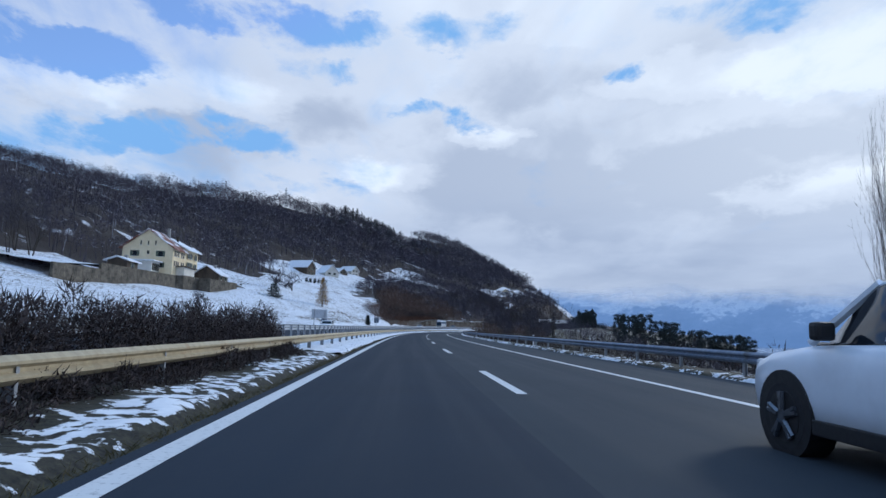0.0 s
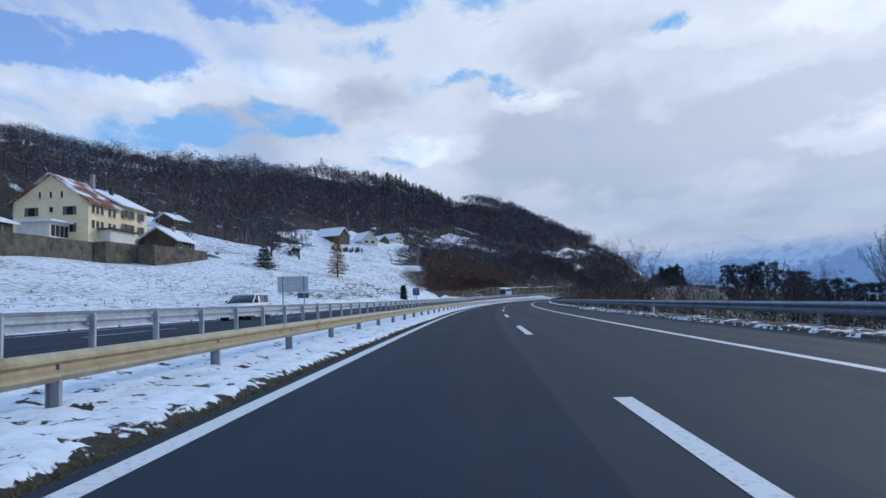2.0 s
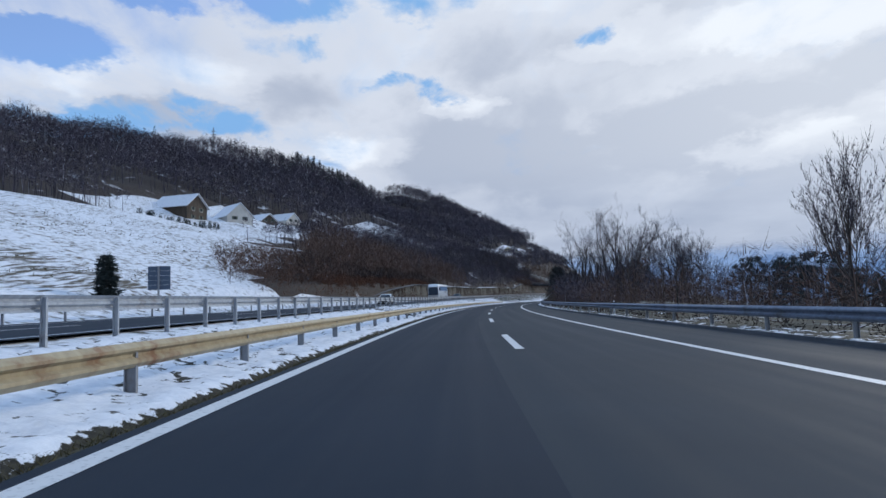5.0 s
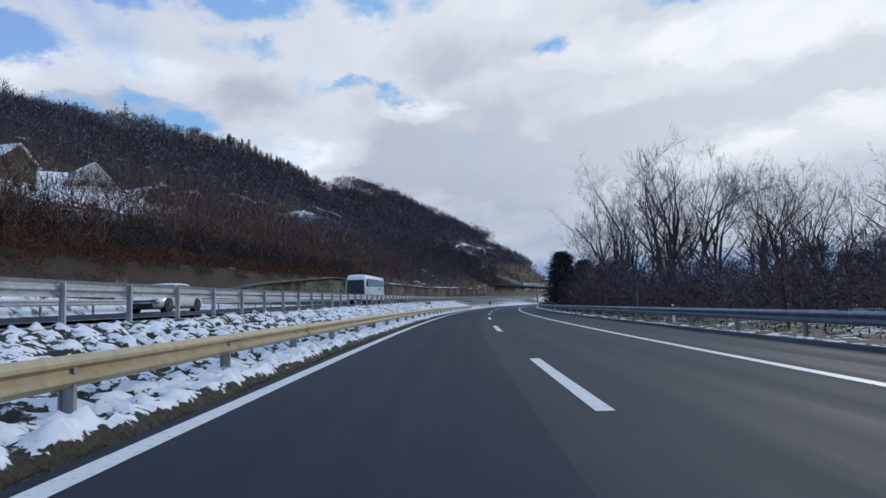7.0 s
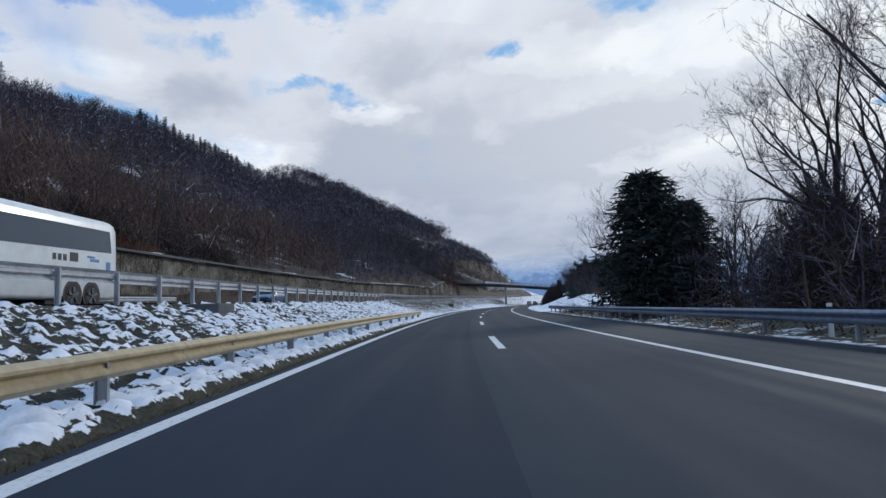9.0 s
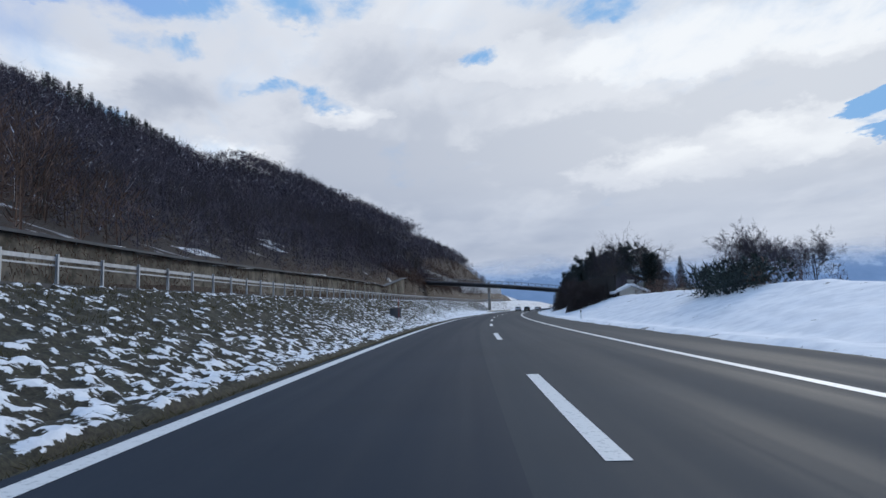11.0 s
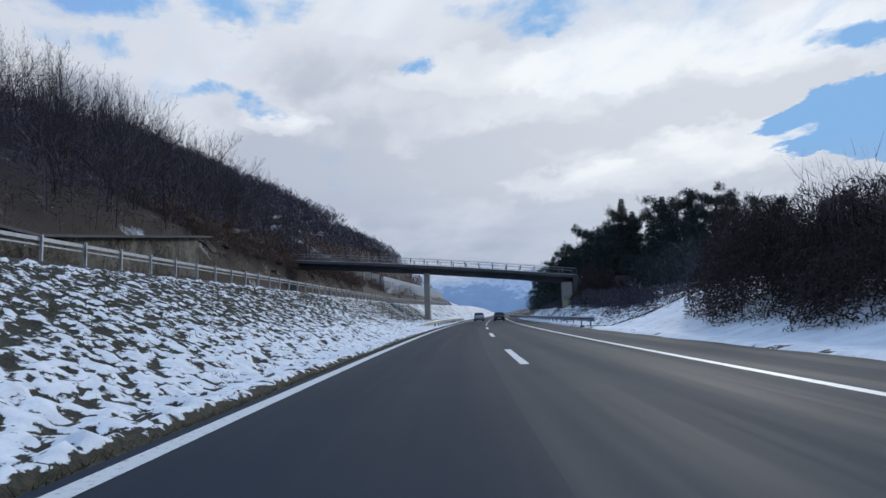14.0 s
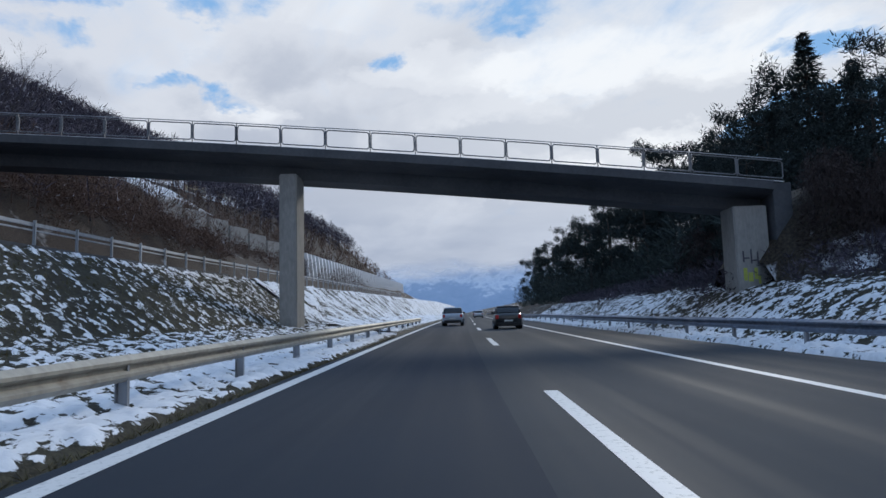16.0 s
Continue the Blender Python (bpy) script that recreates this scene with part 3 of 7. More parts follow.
def post_mesh(name, h, w, mat):
    """A rolled channel post, open to one side, sunk into the ground."""
    bm = bmesh.new()
    box(bm, -w / 2, -0.028, -0.6, -w / 2 + 0.012, 0.028, h)
    box(bm, -w / 2 + 0.012, 0.018, -0.6, w / 2, 0.028, h)
    box(bm, w / 2 - 0.001, -0.028, -0.6, w / 2 + 0.011, 0.028, h)
    me = bpy.data.meshes.new(name)
    bm.to_mesh(me)
    bm.free()
    me.materials.append(MAT[mat] if isinstance(mat, str) else mat)
    return me


def guard_rail(label, s0, s1, dfun, zfun, face, mat, spacing=4.0, top=0.72, pmat="post", sec=12.0, pw=0.10, profile=None, lower=None, flare=0.0):
    """A steel crash barrier on posts. face: 1 if its front looks to +d, -1 to -d. flare: metres over which its start dives away and down."""
    rail = tagged(new("guard_rail"), label, "guard rail")
    dive = (lambda s: max(0.0, 1 - (s - s0) / flare) ** 1.4) if flare else (lambda s: 0.0)
    df, zf = (lambda s: float(dfun(s)) - 1.9 * dive(s)), (lambda s: float(zfun(s)) - 0.55 * dive(s))
    prof = profile or [(face * a, b) for a, b in W_BEAM]
    if (profile is None) and face < 0:
        prof = prof[::-1]
    s = s0
    while s < s1 - 0.1:
        e = min(s + sec, s1)
        part("beam", swept("beam", s, e + (0.0 if e >= s1 else -0.012), 2.0, prof, df, lambda q: zf(q) + top - 0.155, mat), None, rail)
        if lower:
            part("lower_rail", swept("lower_rail", s, e - 0.012, 2.0, lower[0], df, lambda q: zf(q) + lower[1], mat), None, rail)
        s = e
    pm = post_mesh("post", top - 0.04, pw, pmat)
    s = s0 + spacing / 2
    while s < s1:
        part("post", pm, None, rail, pose_m=road_pose(s, df(s) - face * 0.045, zf(s), 2 * math.sin(s * 7)))
        s += spacing
    return rail


def beam_box(w, h):
    return [(-w / 2, -h / 2), (w / 2, -h / 2), (w / 2, h / 2), (-w / 2, h / 2)]


DA = knots((-60, -6.1), (57, -6.05), (125, -5.45), (230, -5.1), (300, -5.05), (360, -5.0))
guard_rail("weathered ochre-stained steel guard rail on the median", -30, 338, DA, lambda s: 0.0, 1, "rail_old", pw=0.14)
guard_rail("weathered steel guard rail starting under the bridge", 503, 574, knots((500, -5.15), (760, -5.1)), lambda s: 0.0, 1, "rail_dull", pw=0.14, flare=11)
guard_rail("dull blue-grey steel guard rail by the hard shoulder", -40, 352, lambda s: 7.05, lambda s: 0.0, -1, "rail_blue")
guard_rail("dull blue-grey steel guard rail by the snowy bank", 491, 760, lambda s: 7.05, lambda s: 0.0, -1, "rail_blue")
guard_rail("grey galvanised barrier of the oncoming carriageway", -30, 352, DB, ZB, -1, "rail_grey", spacing=2.3, top=0.78, pmat="rail_grey")
guard_rail("slender galvanised railing along the bank's crest", 352, 640, DB, ZB, -1, "rail_grey", spacing=2.0, top=0.92, pmat="rail_grey", pw=0.06,
           profile=beam_box(0.06, 0.10), lower=(beam_box(0.04, 0.04), 0.60))
guard_rail("pale steel guard rail along the meadow", -60, 330, lambda s: DB(s) - 12.0, ZB, 1, "rail_grey", top=0.75)

# ---- bridge ----


def build_bridge():
    """A slim concrete road bridge that slopes down to the right, on two wall piers, with steel railings."""
    b = tagged(new("bridge"), "dark concrete road bridge with steel railings over the motorway", "bridge")
    s0, wide = 541.0, 4.6
    slope = -0.103

    def ztop(d):
        return 8.76 + slope * (d + 8.8)

    yaw = -head(s0)
    base = at(s0, -8.8)
    b.matrix_basis = pose(*base, 0, 0, math.degrees(yaw))  # local x across to the right, y along the road
    sec = [(0.0, 0.0), (0.0, -0.38), (0.35, -0.5), (1.3, -0.62), (1.5, -1.17), (wide - 1.5, -1.17), (wide - 1.3, -0.62), (wide - 0.35, -0.5), (wide, -0.38), (wide, 0.0)]
    xs = np.linspace(-31, 21.5, 30)
    verts = [(x, y, ztop(x - 8.8) + z - 0.0006 * (x - 9) ** 2) for x in xs for y, z in sec]
    k = len(sec)
    faces = [(i * k + j, (i + 1) * k + j, (i + 1) * k + (j + 1) % k, i * k + (j + 1) % k) for i in range(len(xs) - 1) for j in range(k)]
    faces += [tuple(range(k)), tuple(range((len(xs) - 1) * k, len(xs) * k))[::-1]]
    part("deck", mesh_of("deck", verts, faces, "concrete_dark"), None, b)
    zt = lambda x: ztop(x - 8.8) - 0.0006 * (x - 9) ** 2

    def pier(x, z0, taper, lab, half=0.40):
        bm = bmesh.new()
        h = zt(x) - 1.1
        vs = box(bm, x - half, 0.5, z0, x + half, 1.9, h)
        for v in vs:
            if v.co.z > (h + z0) / 2:
                v.co.x = x + (v.co.x - x) * taper
        bmesh.ops.bevel(bm, geom=bm.edges[:], offset=0.05, segments=2, affect="EDGES")
        part("pier", bm, "concrete", b, lab)

    pier(0.0, -0.6, 1.0, "pale concrete pier between the carriageways")
    pier(20.6, 0.4, 1.0, "graffiti-stained concrete abutment pier", 0.74)
    pier(-22.0, 1.0, 1.0, "concrete pier on the hillside")
    # abutment with a wing wall that runs down into the ramp's slope
    bm = bmesh.new()
    box(bm, 21.5, 0.15, 0.5, 22.3, wide - 0.15, zt(21.9) - 0.02, 0.04)
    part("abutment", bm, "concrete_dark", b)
    # plain bars stand for the sprayed writing on the right-hand pier
    for i, (x, z, w, h, mt) in enumerate([(20.2, 2.15, 0.16, 0.55, "spray_lime"), (20.42, 2.1, 0.2, 0.4, "spray_lime"), (20.66, 2.2, 0.14, 0.5, "spray_lime"), (20.8, 2.0, 0.10, 0.35, "spray_lime"),
                                          (20.16, 2.95, 0.07, 0.5, "spray_dark"), (20.3, 3.1, 0.22, 0.06, "spray_dark"), (20.5, 2.9, 0.06, 0.62, "spray_dark"), (20.64, 3.0, 0.2, 0.06, "spray_dark"), (20.78, 2.85, 0.06, 0.55, "spray_dark")]):
        bm = bmesh.new()
        box(bm, x - w / 2, 0.482, z, x + w / 2, 0.502, z + h)
        part("spray_mark", bm, mt, b)
    # railings: frames with rounded corners between posts
    for y in (0.12, wide - 0.12):
        for i in range(26):
            xa, xb = -30.5 + 2.02 * i, -30.5 + 2.02 * (i + 1)
            za, zb = zt(xa), zt(xb)
            bm = bmesh.new()
            g, r = 0.05, 0.027
            lo, hi = 0.16, 0.92
            pts = [(xa + g, lo + 0.08), (xa + g, hi - 0.08), (xa + g + 0.08, hi), (xb - g - 0.08, hi), (xb - g, hi - 0.08), (xb - g, lo + 0.08), (xb - g - 0.08, lo), (xa + g + 0.08, lo)]
            f = lambda x: za + (zb - za) * (x - xa) / (xb - xa)
            for p, q in zip(pts, pts[1:] + pts[:1]):
                tube(bm, (p[0], y, f(p[0]) + p[1]), (q[0], y, f(q[0]) + q[1]), r, seg=6)
            part("railing_panel", bm, "rail_dark", b)
            bm = bmesh.new()
            box(bm, xa - 0.02, y - 0.025, za - 0.03, xa + 0.02, y + 0.025, za + 1.0)
            part("railing_post", bm, "rail_dark", b)
        part("handrail", mesh_of("handrail", *bar_points([(x, y, zt(x) + 1.02) for x in np.linspace(-30.5, 22, 20)], 0.04, 0.03), "rail_grey"), None, b)
    snow = mesh_of("snow_edge", *bar_points([(x, 0.16, zt(x) + 0.03) for x in np.linspace(-30.5, 22, 40)], 0.10, 0.035), "bank_right")
    part("snow_edge", snow, None, b, "thin snow lying on the deck's edge")


def bar_points(pts, w, h):
    """Vertices and faces of a bar of w by h along points."""
    verts, faces = [], []
    for x, y, z in pts:
        verts += [(x, y - w / 2, z - h / 2), (x, y + w / 2, z - h / 2), (x, y + w / 2, z + h / 2), (x, y - w / 2, z + h / 2)]
    for i in range(len(pts) - 1):
        for j in range(4):
            a = i * 4
            faces.append((a + j, a + 4 + j, a + 4 + (j + 1) % 4, a + (j + 1) % 4))
    faces += [(0, 1, 2, 3), tuple(len(verts) - 4 + k for k in (3, 2, 1, 0))]
    return verts, faces


build_bridge()


def ramp_z(s, d):
    """Top of the earth ramp that carries the lane on from the bridge."""
    run = max(0.0, d - 13.0)
    crown = 6.35 - 0.045 * run - 1.4 * max(0.0, 14.4 - d)
    u = s - 541.0
    side = max(0.0, 0.2 - u) if u < 2 else max(0.0, u - 4.6)
    return max(ground_z(s, d), crown - side * 0.85)


def build_ramp():
    ss, dd = np.arange(532, 556, 0.6), np.arange(12.0, 60, 0.8)
    verts = []
    for s in ss:
        for d in dd:
            p = at(float(s), float(d), ramp_z(float(s), float(d)))
            rough = noise.noise(Vector((p.x * 0.6, p.y * 0.6, 2.0))) * 0.22
            rim = s < 532.5 or s > 555
            verts.append((p.x, p.y, p.z + (-0.5 if rim else rough)))
    k = len(dd)
    faces = [(i * k + j, i * k + j + 1, (i + 1) * k + j + 1, (i + 1) * k + j) for i in range(len(ss) - 1) for j in range(k - 1)]
    tagged(new("embankment", mesh_of("embankment", verts, faces, "bank_wood", True)), "brushy earth ramp leading up to the bridge", "embankment", kind="structure")


build_ramp()

# ---- vegetation ----
RNG = np.random.default_rng(11)


def limb(verts, faces, p, q, r0, r1, seg):
    """A tapered tube from p to q added to plain lists."""
    ax = q - p
    side = ax.orthogonal().normalized()
    up = ax.cross(side).normalized()
    b = len(verts)
    for c, r in ((p, r0), (q, r1)):
        for i in range(seg):
            a = 2 * math.pi * i / seg
            verts.append(c + (side * math.cos(a) + up * math.sin(a)) * r)
    for i in range(seg):
        faces.append((b + i, b + (i + 1) % seg, b + seg + (i + 1) % seg, b + seg + i))


def sliver(verts, faces, p, d, w):
    side = d.orthogonal().normalized()
    a = RNG.uniform(0, 6.28)
    side = (Matrix.Rotation(a, 3, d.normalized()) @ side) * w
    b = len(verts)
    verts += [p - side, p + side, p + d]
    faces.append((b, b + 1, b + 2))


def jitter(v, amt):
    return (v + Vector(RNG.normal(0, amt, 3))).normalized()


def bare_tree_meshes(height, spread, stems=1, order=4, twig=0.7, lift=0.35, girth=0.017, density=1.0, tmat="bark", cmat="twigs", leaves=0.0):
    """A winter tree: trunk and limbs in one mesh, its fine twigs in another."""
    tv, tf, cv, cf = [], [], [], []

    def grow(p, way, length, r, level):
        steps = 4 if level == 0 else 3
        for k in range(steps):
            way = jitter(way, 0.09 + 0.05 * level)
            way = (way + Vector((0, 0, lift * 0.25))).normalized()
            q = p + way * (length / steps)
            r2 = r * (0.80 if level < 2 else 0.72)
            if level < 4:
                limb(tv, tf, p, q, r, r2, 7 if level == 0 else 5 if level == 1 else 3)
            else:
                sliver(cv, cf, p, (q - p) * 1.6, max(r * 0.7, 0.008))
            r = r2
            first = 1 if level == 0 else 0
            if level < order and k >= first:
                for _ in range(2 if level else 3):
                    if RNG.random() > (0.92 if level < 2 else 0.8) * density:
                        continue
                    side = way.orthogonal().normalized()
                    side = Matrix.Rotation(RNG.uniform(0, 6.28), 3, way) @ side
                    out = (way * RNG.uniform(0.45, 0.9) + side * RNG.uniform(0.5, 1.0) * spread).normalized()
                    grow(q, out, length * RNG.uniform(0.46, 0.66), r * 0.62, level + 1)
            if level >= 2:
                for _ in range(1 if level == 2 else 2):
                    d = jitter(way + Vector((0, 0, lift)), 0.5) * twig * RNG.uniform(0.5, 1.2)
                    sliver(cv, cf, q, d, 0.007 + 0.006 * RNG.random())
                    if RNG.random() < leaves:
                        sliver(cv, cf, q + d * 0.7, Vector(RNG.normal(0, 0.05, 3)) + Vector((0, 0, 0.02)), 0.03)
            p = q

    for i in range(stems):
        a = 6.28 * i / max(stems, 1) + RNG.uniform(0, 1)
        lean = Vector((math.cos(a), math.sin(a), 0)) * (0.0 if stems == 1 else RNG.uniform(0.18, 0.4))
        base = Vector((lean.x * 0.6, lean.y * 0.6, -0.5))
        grow(base, (Vector((0, 0, 1)) + lean).normalized(), height * RNG.uniform(0.5, 0.62), height * girth / (1 + 0.25 * (stems - 1)), 0)
    top = max(v.z for v in cv) if cv else height
    k = height / top
    tv = [v * k for v in tv]
    cv = [v * k for v in cv]
    return mesh_of("trunk", tv, tf, tmat, True), mesh_of("crown", cv, cf, cmat)


def conifer_meshes(height, radius, first=0.08, whorls=26, per=9, needle="needles", droop=0.25, fan=10, size=0.34, power=0.85):
    """A spruce, pine or larch: trunk with boughs in whorls, each bough set with sprays."""
    tv, tf, cv, cf = [], [], [], []
    limb(tv, tf, Vector((0, 0, -0.5)), Vector((0, 0, height * 0.55)), height * 0.018 + 0.03, height * 0.010 + 0.02, 7)
    limb(tv, tf, Vector((0, 0, height * 0.55)), Vector((0, 0, height * 0.985)), height * 0.010 + 0.02, 0.012, 5)
    for w in range(whorls):
        u = first + (1 - first) * (w + RNG.uniform(-0.3, 0.3)) / whorls
        u = min(max(u, first), 0.985)
        reach = radius * (1 - (u - first) / (1 - first)) ** power + 0.12
        for b in range(per):
            a = 6.28 * (b + RNG.uniform(-0.35, 0.35)) / per + w * 0.7
            L = reach * RNG.uniform(0.62, 1.12)
            p0 = Vector((0, 0, height * u))
            way = Vector((math.cos(a), math.sin(a), RNG.uniform(*sorted((-droop, droop * 0.6)))))
            p1 = p0 + way * L
            if L > 0.5:
                limb(tv, tf, p0, p1, 0.012 + 0.012 * L, 0.006, 3)
            for f in range(max(int(fan * (0.35 + L / max(radius, 0.1))), 3)):
                t = RNG.uniform(0.2, 1.0)
                p = p0 + way * L * t
                side = Vector((-math.sin(a), math.cos(a), 0)) * RNG.normal(0, 0.55) + way * RNG.uniform(0.1, 0.8) + Vector((0, 0, RNG.uniform(-0.55, 0.25)))
                sliver(cv, cf, p, side.normalized() * size * RNG.uniform(0.9, 2.1), size * RNG.uniform(0.10, 0.24))
    return mesh_of("trunk", tv, tf, "bark", True), mesh_of("crown", cv, cf, needle)


def pine_meshes(height, radius):
    """A Scots pine: bare stem and a few flat, tufted boughs high up."""
    tv, tf, cv, cf = [], [], [], []
    p, way = Vector((0, 0, -0.5)), Vector((0, 0, 1))
    r = height * 0.016 + 0.05
    for k in range(6):
        way = (jitter(way, 0.05) + Vector((0, 0, 0.4))).normalized()
        q = p + way * height / 6.1
        limb(tv, tf, p, q, r, r * 0.84, 7)
        r *= 0.84
        p = q
        if k >= 1:
            for b in range(5 + k):
                a = RNG.uniform(0, 6.28)
                L = radius * RNG.uniform(0.5, 1.05) * (1.0 if k < 4 else 0.75)
                end = q + Vector((math.cos(a), math.sin(a), RNG.uniform(0.0, 0.5))) * L - Vector((0, 0, RNG.uniform(0, height / 7)))
                limb(tv, tf, q - Vector((0, 0, 0.3)), end, 0.05, 0.015, 3)
                for c in range(15):
                    cp = end + Vector(RNG.normal(0, 1, 3)) * Vector((0.55, 0.55, 0.26)).length * 0.55
                    cp.z = end.z + RNG.normal(0, 0.28)
                    for f in range(17):
                        d = jitter(Vector((0, 0, 0.35)), 0.9) * RNG.uniform(0.3, 0.6)
                        sliver(cv, cf, cp + Vector(RNG.normal(0, 0.22, 3)), d, RNG.uniform(0.028, 0.060))
    return mesh_of("trunk", tv, tf, "bark", True), mesh_of("crown", cv, cf, "needles")


def plant(meshes, s, d, label, scale=1.0, turn=0.0, z=None, name="tree", cat="tree", group="", tall=1.0):
    t = new(name)
    zz = ground_z(s, d) if z is None else z
    t.matrix_basis = pose(*at(s, d, zz), 0, 0, turn) @ Matrix.Diagonal((scale, scale, scale * tall, 1))
    part("trunk", meshes[0], None, t)
    part("crown", meshes[1], None, t)
    tagged(t, label, cat, group)
    return t


def tri_cloud(name, P, D, W, mat, label, cat, T=None):
    """Many slivers at once: roots P, ways D, half widths W."""
    if isinstance(P, list):
        P, D = (np.concatenate([np.atleast_2d(b) for b in a]) for a in (P, D))
        W = np.concatenate([np.atleast_1d(b) for b in W])
    n = len(P)
    side = np.cross(D, RNG.normal(0, 1, (n, 3)))
    side /= np.linalg.norm(side, axis=1, keepdims=True) + 1e-9
    side *= np.asarray(W).reshape(-1, 1)
    V = np.stack([P - side, P + side, P + D], 1).reshape(-1, 3)
    me = bpy.data.meshes.new(name)
    me.vertices.add(3 * n)
    me.vertices.foreach_set("co", V.ravel().astype(np.float32))
    me.loops.add(3 * n)
    me.loops.foreach_set("vertex_index", np.arange(3 * n, dtype=np.int32))
    me.polygons.add(n)
    me.polygons.foreach_set("loop_start", np.arange(0, 3 * n, 3, dtype=np.int32))
    me.update()
    me.attributes.new("tone", "FLOAT", "FACE").data.foreach_set("value", np.full(n, 0.5, np.float32) if T is None else np.asarray(T, np.float32))
    me.materials.append(MAT[mat])
    return tagged(new(name, me), label, cat, kind="stuff")


def land(s, d):
    p = at(s, d, ground_z(s, d))
    rough = noise.noise(Vector((p.x * 0.03, p.y * 0.03, 0.0))) * 5.0 + noise.noise(Vector((p.x * 0.09, p.y * 0.09, 5.0))) * 1.6
    p.z += rough * float(np.interp(d, [-500, -120, -60, -30, -26, 16, 30, 80], [1.6, 1.0, 0.4, 0.10, 0, 0, 0.15, 0.5]))
    return p


def wood(name, spots, mat, label, twigs=46, hgt=(9, 14), wid=0.10, crown=0.30, low=0.18, stretch=1.0, ball=0.0, uneven=0.3, tall=None):
    """A mass of bare trees at the given spots: stems and upright twigs, joined."""
    P, D, W, T = [], [], [], []
    for s, d in spots:
        T.extend([RNG.uniform(0, 1)] * (twigs + 1))
        b = np.array(land(s, d))
        h = RNG.uniform(*hgt) * (1 + uneven * 1.6 * noise.noise(Vector((b[0] * 0.045, b[1] * 0.045, 2.0)))) * (tall(s, d) if tall else 1.0)
        lean = RNG.normal(0, 0.05, 2)
        P.append(b - [0, 0, 0.5])
        D.append([lean[0] * h, lean[1] * h, h * 0.95])
        W.append(0.006 * h + 0.02)
        u = RNG.uniform(low, 0.92, twigs)
        ang = RNG.uniform(0, 6.283, twigs)
        r = crown * h * np.sqrt(RNG.uniform(0.0, 1, twigs)) * np.sin(np.clip((u - low * 0.5) * 3.0, 0.25, 2.6)) * 0.55
        root = b + np.stack([np.cos(ang) * r + lean[0] * u * h, np.sin(ang) * r + lean[1] * u * h, u * h], 1)
        way = np.stack([np.cos(ang) * 0.45, np.sin(ang) * 0.45, np.full(twigs, 1.0)], 1) + RNG.normal(0, 0.3 + 0.5 * ball, (twigs, 3)) + ball * np.stack([np.cos(ang) * 0.7, np.sin(ang) * 0.7, (u - 0.7) * 1.5], 1)
        way *= (h * RNG.uniform(0.08, 0.20, twigs) * stretch)[:, None]
        P.append(root)
        D.append(way)
        W.append(RNG.uniform(0.5, 1.2, twigs) * wid)
    return tri_cloud(name, P, D, W, mat, label, "woodland", T)


def crowns(name, spots, mat, label, twigs, hgt, wid, spread=0.27, tall=None):
    """Bare broad-crowned trees, joined: a forked stem each, and twigs that fill a rounded crown out to its shell."""
    P, D, W, T = [], [], [], []
    for s, d in spots:
        b = np.array(land(s, d))
        h = RNG.uniform(*hgt) * (1 + 0.4 * noise.noise(Vector((b[0] * 0.045, b[1] * 0.045, 2.0)))) * (tall(s, d) if tall else 1.0)
        r = h * spread * RNG.uniform(0.75, 1.25)
        tone = RNG.uniform(0, 1)
        lean = RNG.normal(0, 0.06, (4, 2))
        P.append([b - [0, 0, 0.5]] * 4)
        D.append([[x * h, y * h, h * (0.9 - 0.1 * i)] for i, (x, y) in enumerate(lean)])
        W.append([0.008 * h + 0.03, 0.05, 0.05, 0.04])
        v = RNG.normal(0, 1, (twigs, 3))
        v[:, 2] = np.abs(v[:, 2]) * 1.1 - 0.55
        v /= np.linalg.norm(v, axis=1, keepdims=True)
        k = RNG.uniform(0.25, 0.92, (twigs, 1)) ** 0.6
        P.append(b + [0, 0, 0.60 * h] + v * k * [r, r, 0.33 * h])
        way = v * [1, 1, 0.8] + [0, 0, 0.35] + RNG.normal(0, 0.35, (twigs, 3))
        D.append(way * (h * RNG.uniform(0.04, 0.11, twigs))[:, None])
        W.append(RNG.uniform(0.5, 1.2, twigs) * wid * float(np.interp(s, [250, 700], [0.75, 1.8])))
        T.extend([tone] * (twigs + 4))
    return tri_cloud(name, P, D, W, mat, label, "woodland", T)


